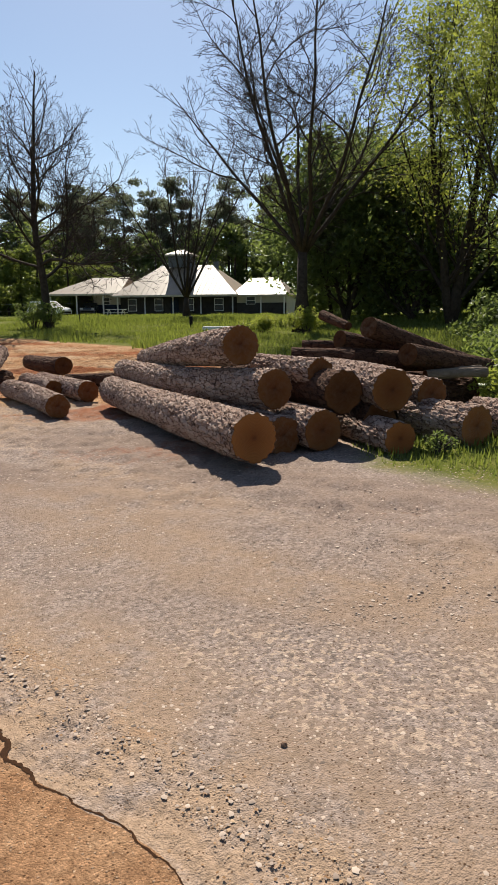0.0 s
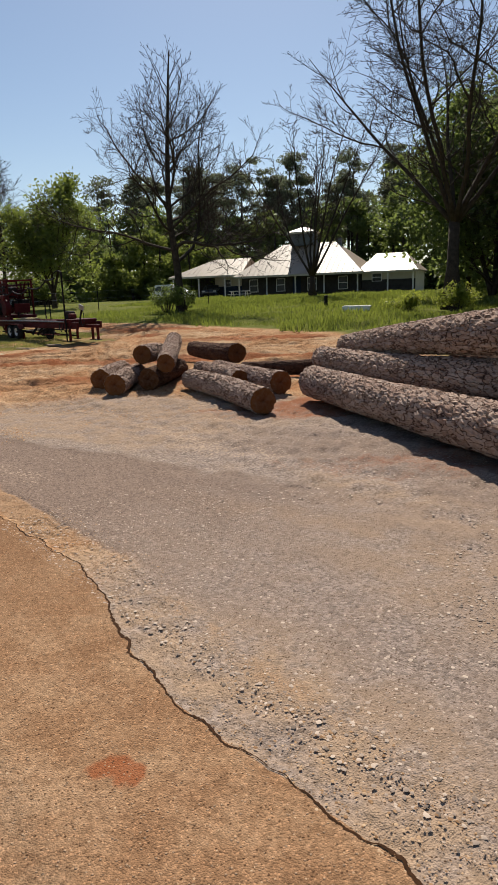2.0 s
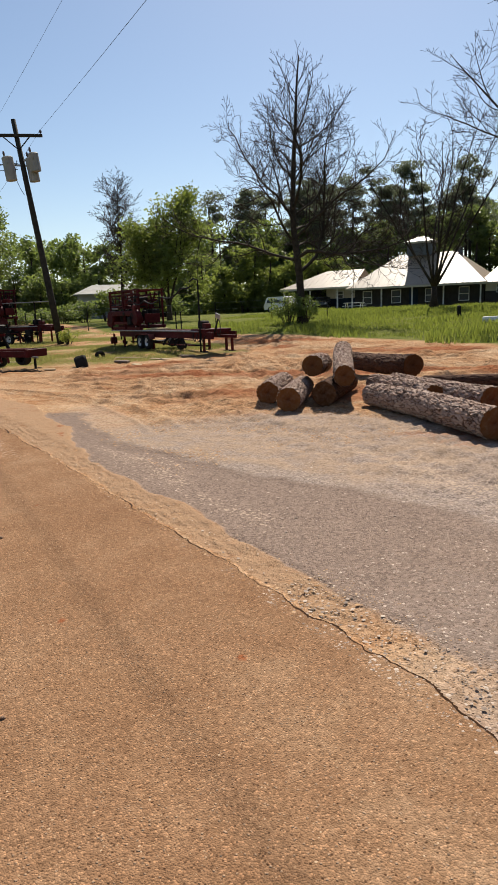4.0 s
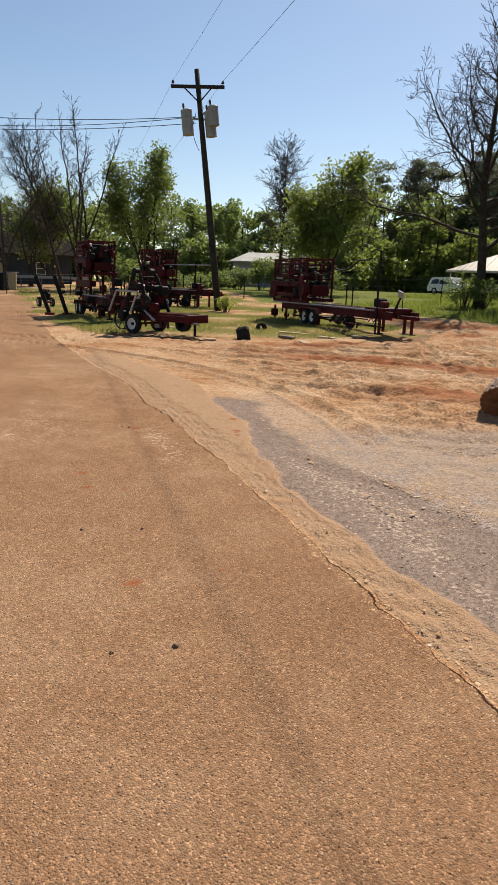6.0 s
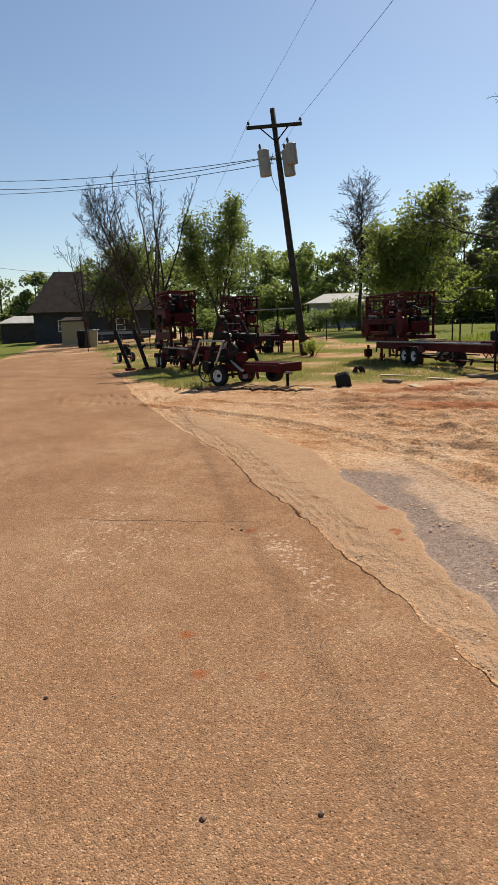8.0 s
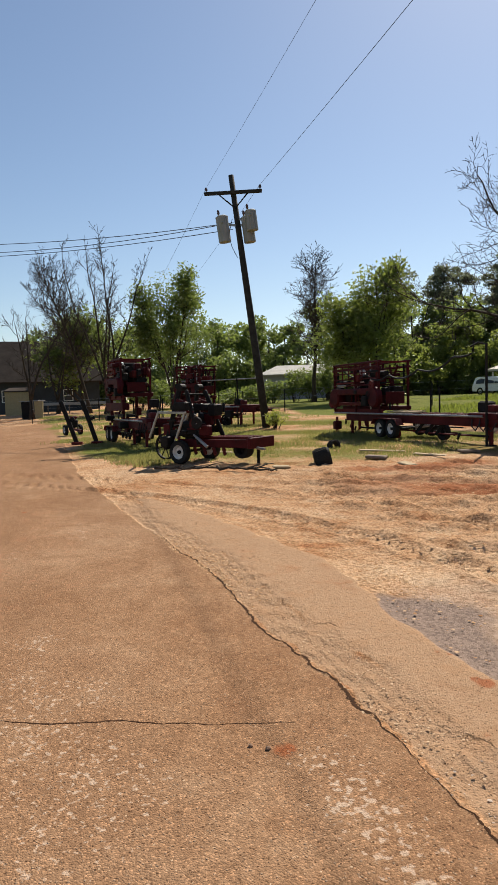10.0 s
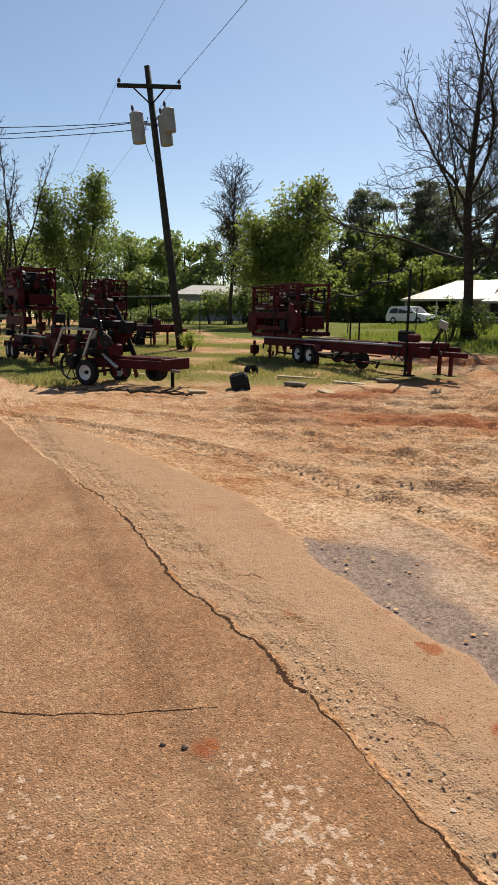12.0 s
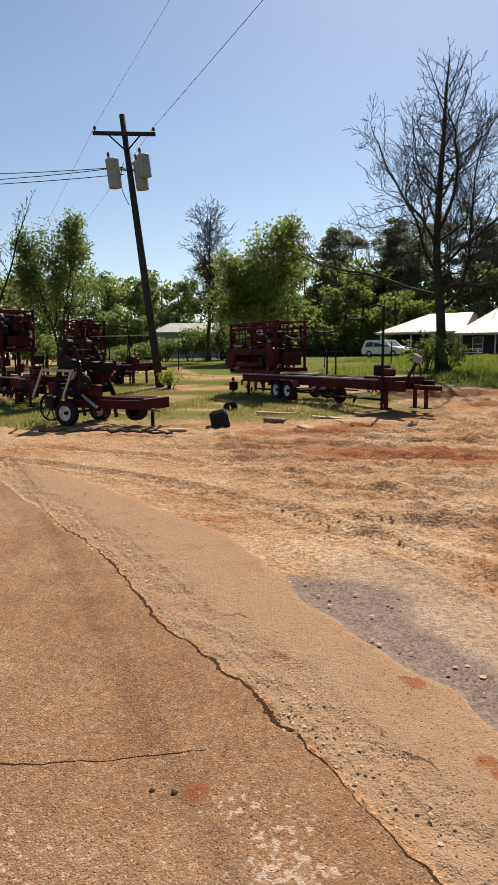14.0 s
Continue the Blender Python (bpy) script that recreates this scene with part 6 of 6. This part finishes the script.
# ---- cars, bench, bins and yard things ----
def car(m, paint, label, h=1.7, name="car"):
    ob = thing(name, m, label, "car", "parked cars")
    half = 0.9
    prof = [(-2.3, 0.35), (-2.34, 0.75), (-2.2, 1.0), (-2.05, h - 0.12), (-1.85, h), (0.35, h), (1.15, 1.08), (2.15, 0.92), (2.34, 0.7), (2.32, 0.35)]
    b = Build()
    rows = []
    for y, ins in ((-half, 0.0), (half, 0.0)):
        for x, z in prof:
            t = 0.16 if z > 1.15 else 0.0
            rows.append((x, y * (1 - t), z))
    n = len(prof)
    b.add(rows, [tuple(range(n)), tuple(range(2 * n - 1, n - 1, -1))] + [(i, n + i, n + (i + 1) % n, (i + 1) % n) for i in range(n)])
    part("body", b, paint, ob)
    for y in (-1, 1):
        for xs in (((-1.9, 1.05), (-0.95, 1.05), (-0.95, h - 0.12), (-1.8, h - 0.14)), ((-0.85, 1.05), (0.15, 1.05), (0.1, h - 0.12), (-0.85, h - 0.12)), ((0.22, 1.05), (0.95, 1.05), (0.35, h - 0.15), (0.2, h - 0.13))):
            pts = [(x, y * (half * (1 - 0.16 * (z > 1.15)) + 0.012), z) for x, z in xs]
            g = Build()
            quad = [(0, 1, 2, 3)]
            inner = [(x, yy - 0.02 * y, z) for x, yy, z in pts]
            g.add(pts + inner, quad + [(7, 6, 5, 4), (0, 4, 5, 1), (1, 5, 6, 2), (2, 6, 7, 3), (3, 7, 4, 0)])
            part("side_window", g, GLASS_DARK, ob)
    part("windscreen", Build().beam((0.42, 0, h - 0.06), (1.10, 0, 1.13), 1.35, 0.03), GLASS_DARK, ob)
    part("rear_window", Build().beam((-2.14, 0, 1.08), (-2.04, 0, h - 0.2), 1.3, 0.04), GLASS_DARK, ob)
    for x in (-1.4, 1.45):
        for y in (-0.82, 0.82):
            wheel(ob, (x, y, 0.35), (0, -1 if y < 0 else 1, 0), 0.35, 0.22, STEEL)
    for y in (-0.66, 0.66):
        part("headlight", Build().box((2.30, y, 0.78), (0.08, 0.36, 0.16), None, 0.03), RIM, ob)
        part("tail_light", Build().box((-2.30, y, 0.95), (0.08, 0.2, 0.3), None, 0.03), RED, ob)
    part("bumper", Build().box((2.33, 0, 0.48), (0.12, 1.6, 0.2), None, 0.04), BLACK, ob)
    return ob


car(yard(-35.6, 65.0, -14), CAR_WHITE, "white station wagon parked on the drive by the carport", 1.68)
car(yard(-35.6, 74.6, -75), CAR_GREY, "dark car parked under the carport", 1.5)


def picnic_bench(x, y, heading):
    ob = thing("picnic_table", yard(x, y, heading), "white painted picnic table on the grass", "table")
    part("tabletop", Build().box((0, 0, 0.74), (2.0, 0.75, 0.06), None, 0.01), BENCH_WHITE, ob)
    for s in (-1, 1):
        part("bench_seat", Build().box((0, s * 0.72, 0.44), (2.0, 0.28, 0.05), None, 0.01), BENCH_WHITE, ob)
        for k in (-1, 1):
            part("leg", Build().beam((s * 0.75, k * 0.75, 0.0), (s * 0.75, k * 0.2, 0.72), 0.06, 0.09), BENCH_WHITE, ob)


picnic_bench(-27.6, 64.5, 8)


def stone_slab(x, y):
    ob = thing("lawn_slab", yard(x, y, 5), "pale concrete slab lying in the lawn", "slab")
    part("slab", Build().box((0, 0, 0.16), (1.5, 0.7, 0.32), None, 0.04), BENCH_WHITE, ob)


stone_slab(-8.9, 38.0)


def marker_post(x, y):
    ob = thing("marker_post", yard(x, y, 0), "short dark post standing in the lawn", "post")
    part("post", Build().tube([(0, 0, -0.2), (0, 0, 0.7), (0, 0, 0.74)], [0.12, 0.11, 0.06], 10), BLACK, ob)


marker_post(-12.0, 42.6)


def bin_pair():
    for dx, lab in ((0.0, "dark rubbish bin standing by the bare tree"), (0.95, "pale rubbish bin standing by the bare tree")):
        x, y = -61.0 + dx * 0.45, 31.2 + dx
        ob = thing("rubbish_bin", yard(x, y, 60), lab, "bin", "rubbish bins")
        m = BLACK if dx == 0 else TAN_BOX
        part("body", Build().tube([(0, 0, 0), (0, 0, 0.1), (0, 0, 1.45)], [0.42, 0.44, 0.5], 4), m, ob)
        part("lid", Build().box((0, 0, 1.5), (0.8, 0.8, 0.08), Euler((0, 0, 0.78)).to_matrix(), 0.02), GREY_PAINT, ob)


bin_pair()


def guard_rail():
    ob = thing("guard_rail", yard(-66.0, 39.0, 60), "pale metal guard rail in front of the grey house", "rail")
    part("beam", Build().box((0, 0, 0.95), (7.0, 0.06, 0.28), None, 0.02), GREY_PAINT, ob)
    for k in range(4):
        part("post", Build().box((-3 + 2 * k, 0.08, 0.5), (0.1, 0.1, 1.0)), OLD_PLANK, ob)


guard_rail()


def wire_fence(points):
    ob = thing("wire_fence", Matrix.Identity(4), "thin wire fence with dark steel posts across the field", "fence")
    tops = []
    for x, y in points:
        z = gz(x, y)
        part("post", Build().tube([(x, y, z - 0.2), (x, y, z + 1.55)], 0.035, 6), BLACK, ob)
        tops.append((x, y, z))
    for h in (1.5, 1.0, 0.5):
        part("wire", Build().tube([(x, y, z + h) for x, y, z in tops], 0.005, 4), STEEL, ob)


wire_fence([(-52, 27.5), (-48, 30.5), (-44.5, 33.2), (-41.2, 35.6), (-37.8, 38.4), (-34.0, 41.2), (-30.2, 44.0), (-26.6, 46.2), (-23.0, 48.2)])


def old_tyre(x, y, r, tilt, label):
    m = Matrix.Translation((x, y, gz(x, y) + r * 0.38)) @ Matrix.Rotation(tilt, 4, "Z") @ Matrix.Rotation(1.35, 4, "X")
    ob = thing("old_tyre", m, label, "tyre", "old tyres")
    w = r * 1.5
    part("casing", Build().ring((0, 0, 0), (0, 0, 1), [(r * 0.55, -w * 0.42), (r * 0.9, -w * 0.5), (r, -w * 0.35), (r, w * 0.35), (r * 0.9, w * 0.5), (r * 0.55, w * 0.42), (r * 0.62, 0)], 30), RUBBER, ob)
    b = Build()
    for k in range(24):
        a = 2 * math.pi * k / 24
        b.box((r * 1.005 * math.cos(a), r * 1.005 * math.sin(a), 0), (0.02, r * 0.13, w * 0.66), Euler((0.25, 0, a)).to_matrix())
    part("tread", b, RUBBER, ob)


old_tyre(-18.45, 18.95, 0.26, 2.35, "worn wide black tyre half sunk in the grass")
old_tyre(-20.4, 21.8, 0.17, 1.2, "small black tyre standing in the weeds")


def board(x, y, heading, size, mat, label):
    ob = thing("loose_board", Matrix.Translation((x, y, gz(x, y) + size[2] / 2 + 0.01)) @ Euler((0.03, 0.04, radians(heading))).to_matrix().to_4x4(), label, "board", "loose boards")
    part("plank", Build().box((0, 0, -0.2 * size[2]), (size[0], size[1], 0.6 * size[2]), None, min(0.02, size[2] * 0.3)), mat, ob)


for x, y, hd, size, mat, lab in (
    (-17.8, 20.2, 20, (0.5, 0.28, 0.12), OLD_PLANK, "weathered grey wood block in the grass"),
    (-16.5, 19.5, -30, (0.55, 0.22, 0.07), PLANK, "pale offcut board on the dirt"),
    (-17.0, 21.3, 15, (0.8, 0.2, 0.05), PLANK, "pale offcut board on the dirt"),
    (-18.6, 21.6, 35, (1.2, 0.18, 0.05), PLANK, "pale offcut board on the dirt"),
    (-16.4, 22.1, 60, (0.5, 0.3, 0.12), OLD_PLANK, "weathered grey wood block in the grass"),
    (-18.7, 17.8, 55, (0.4, 0.25, 0.08), PLANK, "pale offcut board on the dirt"),
    (-22.6, 19.6, 25, (1.6, 0.3, 0.06), PLANK, "pale offcut board on the dirt"),
    (-24.0, 21.6, 30, (1.8, 0.25, 0.06), OLD_PLANK, "weathered board in the grass"),
    (-4.2, 16.9, 6, (2.2, 0.3, 0.09), PLANK, "fresh sawn board beside the small log pile"),
    (3.3, 15.9, 5, (1.0, 0.25, 0.1), BENCH_WHITE, "pale board lying in the weeds"),
):
    board(x, y, hd, size, mat, lab)


def fallen_branch(x, y, heading, length, seed):
    rng = random.Random(seed)
    ob = thing("fallen_branch", Matrix.Translation((x, y, gz(x, y) + 0.03)) @ Matrix.Rotation(radians(heading), 4, "Z"), "dark crooked branch lying at the edge of the grass", "branch", "fallen branches")
    pts = [(length * k / 9, 0.10 * rng.uniform(-1, 1), 0.03 + 0.05 * rng.random()) for k in range(10)]
    part("stick", Build().tube(pts, [0.032 * (1 - 0.07 * k) for k in range(10)], 6), TREE_BARK, ob)
    for k in (3, 5, 7):
        p = Vector(pts[k])
        q = p + Vector((0.25, rng.choice((-1, 1)) * rng.uniform(0.15, 0.35), 0.05))
        part("side_twig", Build().tube([p, p.lerp(q, 0.5) + Vector((0.03, 0, 0.03)), q], [0.018, 0.012, 0.006], 5), TREE_BARK, ob)


fallen_branch(-20.9, 15.9, 35, 1.5, 1)
fallen_branch(-19.6, 16.6, 28, 1.3, 2)
fallen_branch(-18.9, 17.0, -5, 0.9, 3)


# ---- bushes, grass and stones ----
def bush(x, y, h, r, leaf, label, seed, count=2600, size=0.06):
    rng = random.Random(seed)
    ob = thing("bush", yard(x, y, 0), label, "bush", "bushes")
    stems, crown, tips = Build(), Build(), []
    for k in range(22):
        a, q = rng.uniform(0, 6.28), rng.uniform(0.1, 1) * r
        tip = Vector((math.cos(a) * q, math.sin(a) * q, h * rng.uniform(0.45, 1) * (1.1 - 0.4 * q / r)))
        stems.tube([(tip.x * 0.2, tip.y * 0.2, -0.05), (tip.x * 0.55, tip.y * 0.55, tip.z * 0.6), tuple(tip)], [0.018, 0.012, 0.004], 4, False)
        tips += [tip, tip * 0.7]
    leaf_cloud(crown, [(t.x, t.y, t.z, r * 0.28) for t in tips], count // len(tips), size, rng)
    tagged(part("stalk_mass", stems, TWIG, ob), kind="stuff")
    tagged(part("foliage", crown, leaf, ob), kind="stuff")
    return ob


bush(-21.9, 40.0, 2.2, 1.1, LEAF_GREEN, "straggly green bush round the foot of the bare tree", 1, 1500, 0.075)
bush(-20.8, 40.0, 2.0, 1.0, LEAF_GREEN, "straggly green bush round the foot of the bare tree", 2, 1200, 0.075)
bush(2.2, 9.62, 0.26, 0.2, LEAF_GREEN, "low green weeds growing between the logs", 3, 420, 0.022)
bush(3.6, 13.4, 0.9, 0.7, LEAF_SPRING, "tall leafy weeds behind the short logs", 4, 2000, 0.045)
bush(3.9, 16.0, 1.3, 1.3, LEAF_GREEN, "tall leafy weeds at the edge of the woods", 5, 3600, 0.06)
bush(5.4, 18.5, 1.7, 1.6, LEAF_GREEN, "tall leafy weeds at the edge of the woods", 6, 3600, 0.07)
bush(5.0, 24.0, 1.8, 1.9, LEAF_DARK, "dark bush at the edge of the woods", 7, 3600, 0.08)
bush(-3.6, 36.6, 1.3, 1.2, LEAF_SPRING, "tall weeds round the foot of the big bare tree", 8, 2400, 0.06)
bush(-6.0, 37.5, 0.9, 1.3, LEAF_SPRING, "tall weeds round the foot of the big bare tree", 9, 2400, 0.06)
bush(-27.7, 27.0, 0.8, 0.7, LEAF_SPRING, "tuft of weeds at the foot of the pole", 10, 1200, 0.04)
for i in range(13):
    f = i / 12
    bush(-46.0 - 13 * f, 58.0 - 14 * f + 2.5 * math.sin(5 * f), 2.6 + 1.3 * math.sin(7 * f), 2.2, LEAF_GREEN if i % 3 else LEAF_DARK, "scrubby bush at the edge of the field", 20 + i, 1500, 0.13)


def grass_field(name, label, zones, seed, blade, poly):
    """Blades in bent tufts, thickest inside the grassy zones."""
    rng = np.random.default_rng(seed)
    vs, fs = [], []
    for (x0, x1, y0, y1), count, h, keep in zones:
        x, y = rng.uniform(x0, x1, count), rng.uniform(y0, y1, count)
        sd = inside(poly, x, y)
        patchy = waves(x, y, 31, 0.9, 3)
        ok = sd + 0.9 * patchy > rng.uniform(keep, keep + 0.8, count)
        x, y = x[ok], y[ok]
        n = len(x)
        z = ground_z(x, y) - 0.02
        a, hh = rng.uniform(0, 6.28, n), h * rng.uniform(0.4, 1.2, n) * np.clip(1 + 0.5 * patchy[ok], 0.5, 1.6)
        w = hh * rng.uniform(0.05, 0.12, n) + 0.004
        bx, by = np.cos(a) * hh * rng.uniform(0.1, 0.6, n), np.sin(a) * hh * rng.uniform(0.1, 0.6, n)
        px, py = -np.sin(a) * w, np.cos(a) * w
        k = len(vs) and sum(len(v) for v in vs)
        vs.append(np.stack([np.stack([x - px, y - py, z], -1), np.stack([x + px, y + py, z], -1), np.stack([x + bx, y + by, z + hh], -1)], 1).reshape(-1, 3))
        fs.append(k + np.arange(3 * n).reshape(-1, 3))
    v, f = np.concatenate(vs), np.concatenate(fs)
    me = bpy.data.meshes.new(name)
    me.vertices.add(len(v))
    me.vertices.foreach_set("co", v.ravel())
    me.loops.add(f.size)
    me.loops.foreach_set("vertex_index", f.ravel())
    me.polygons.add(len(f))
    me.polygons.foreach_set("loop_start", np.arange(0, f.size, 3))
    me.update(calc_edges=True)
    me.materials.append(blade)
    return tagged(new(name, me), label, "grass", kind="stuff")


grass_field("lawn_grass", "bright green lawn grass in tufts", [((-28, 8, 24, 62), 120000, 0.22, 0.1), ((-34, -8, 50, 72), 40000, 0.25, 0.1), ((1.2, 7, 7.2, 22), 45000, 0.10, -0.1)], 1, GRASS_BLADE, LAWN)
grass_field("yard_grass", "patchy short grass and dry stalks round the sawmills", [((-34, -14.5, 15, 31), 210000, 0.085, 0.5), ((-60, -28, 24, 60), 70000, 0.12, 0.6)], 2, DRY_BLADE, PATCH_GRASS)


def pebbles(name, label, count, region, sizes, mat, seed, bias=1.0, clump=0.0, follow=False, inner=None):
    rng = np.random.default_rng(seed)
    (s0, s1), (d0, d1) = region
    s, d = rng.uniform(s0, s1, count), d0 + (d1 - d0) * rng.uniform(0, 1, count) ** bias
    x, y = to_xy(s, d + (edge_wander(s) if follow else 0))
    if clump:
        ok = waves(x, y, seed, 0.8, 3) > rng.uniform(-0.6, clump, count)
        x, y = x[ok], y[ok]
    s_, d_ = to_sd(x, y)
    strip = (d_ > (eased(s_, APRON_RUN, APRON_OUT) - 0.3 if inner is None else inner)) & (d_ < eased(s_, OLD_RUN, OLD_OUT)) & (s_ > 6.5)
    ok = ~strip | (rng.uniform(0, 1, len(x)) < 0.12)
    x, y = x[ok], y[ok]
    n = len(x)
    r = sizes[0] * (sizes[1] / sizes[0]) ** (rng.uniform(0, 1, n) ** 2.2)
    base = np.array([(1, 0, 0), (0.3, 0.95, 0), (-0.8, 0.6, 0), (-0.8, -0.6, 0), (0.3, -0.95, 0), (0.1, 0.1, 0.75)])
    tri = np.array([(0, 1, 5), (1, 2, 5), (2, 3, 5), (3, 4, 5), (4, 0, 5)])
    p = base[None] * rng.uniform(0.6, 1.3, (n, 6, 1)) * r[:, None, None] * np.array([1, 1, 0.45])
    a = rng.uniform(0, 6.28, n)
    ca, sa = np.cos(a)[:, None], np.sin(a)[:, None]
    vx = p[..., 0] * ca - p[..., 1] * sa + x[:, None]
    vy = p[..., 0] * sa + p[..., 1] * ca + y[:, None]
    vz = p[..., 2] + (ground_z(x, y) - 0.05 * r)[:, None]
    v = np.stack([vx, vy, vz], -1).reshape(-1, 3)
    f = (np.arange(n)[:, None, None] * 6 + tri[None]).reshape(-1, 3)
    me = bpy.data.meshes.new(name)
    me.vertices.add(len(v))
    me.vertices.foreach_set("co", v.ravel())
    me.loops.add(f.size)
    me.loops.foreach_set("vertex_index", f.ravel())
    me.polygons.add(len(f))
    me.polygons.foreach_set("loop_start", np.arange(0, f.size, 3))
    me.update(calc_edges=True)
    me.materials.append(mat)
    return tagged(new(name, me), label, "gravel", kind="stuff")


def stone_material(name, dark, mid, light):
    m, nt, b = material(name, 0.9)
    g = node(nt, "NewGeometry")
    nt.links.new(ramp(nt, g.outputs["Random Per Island"], (0.0, dark), (0.5, mid), (1.0, light)), b.inputs["Base Color"])
    return m


GRIT = stone_material("grit", (0.197, 0.111, 0.057), (0.344, 0.213, 0.119), (0.492, 0.353, 0.230))
GREY_GRIT = stone_material("grey_grit", (0.145, 0.112, 0.090), (0.33, 0.258, 0.208), (0.52, 0.42, 0.34))
CLOD = stone_material("clod", (0.246, 0.119, 0.049), (0.377, 0.217, 0.107), (0.508, 0.344, 0.205))
pebbles("lot_gravel", "loose grey and tan gravel on the lot", 60000, ((-3.5, 13), (0.1, 6.0)), (0.0035, 0.015), GREY_GRIT, 1, 1.25, inner=0.0)
pebbles("edge_rubble", "crumbled asphalt and grit along the road's edge", 26000, ((-3, 19), (-0.02, 0.50)), (0.0025, 0.010), GRIT, 2, 1.0, 0.9, True)
pebbles("road_grit", "scattered grit and pebbles on the road", 28000, ((-3, 18), (-2.6, 0.0)), (0.002, 0.0065), GRIT, 3)
pebbles("dirt_stones", "small stones and clods in the red dirt", 62000, ((9.5, 26), (1.0, 10.5)), (0.006, 0.021), CLOD, 4, 1.3, 0.2)
pebbles("edge_clods", "broken lumps of asphalt and clay beside the crack", 9000, ((6, 18.5), (-0.05, 0.34)), (0.004, 0.018), CLOD, 8, 1.4, 0.9, True)


def stone(x, y, r, seed):
    rng = random.Random(seed)
    b = bmesh.new()
    bmesh.ops.create_icosphere(b, subdivisions=2, radius=r)
    for v in b.verts:
        v.co *= 1 + 0.35 * noise.noise(v.co * (1.4 / r) + Vector((seed, 0, 0)))
        v.co.z *= 0.7
    me = bpy.data.meshes.new("stone")
    b.to_mesh(me)
    b.free()
    me.materials.append(STONE)
    ob = new("stone", me)
    ob.location = (x, y, gz(x, y) + r * 0.42)
    ob.rotation_euler = (0, 0, rng.uniform(0, 6))
    return tagged(ob, "small dark stone lying on the dusty road", "stone", "stones on the road")


for i, (x, y, r) in enumerate(((-6.79, 6.78, 0.016), (-6.95, 6.52, 0.011), (-7.92, 6.29, 0.012), (-10.93, 9.34, 0.012), (-10.85, 9.38, 0.014), (-4.76, 5.23, 0.011), (1.38, 4.49, 0.015), (-8.13, 7.57, 0.012), (-8.39, 7.24, 0.012), (-9.51, 7.12, 0.012))):
    stone(x, y, r, i)
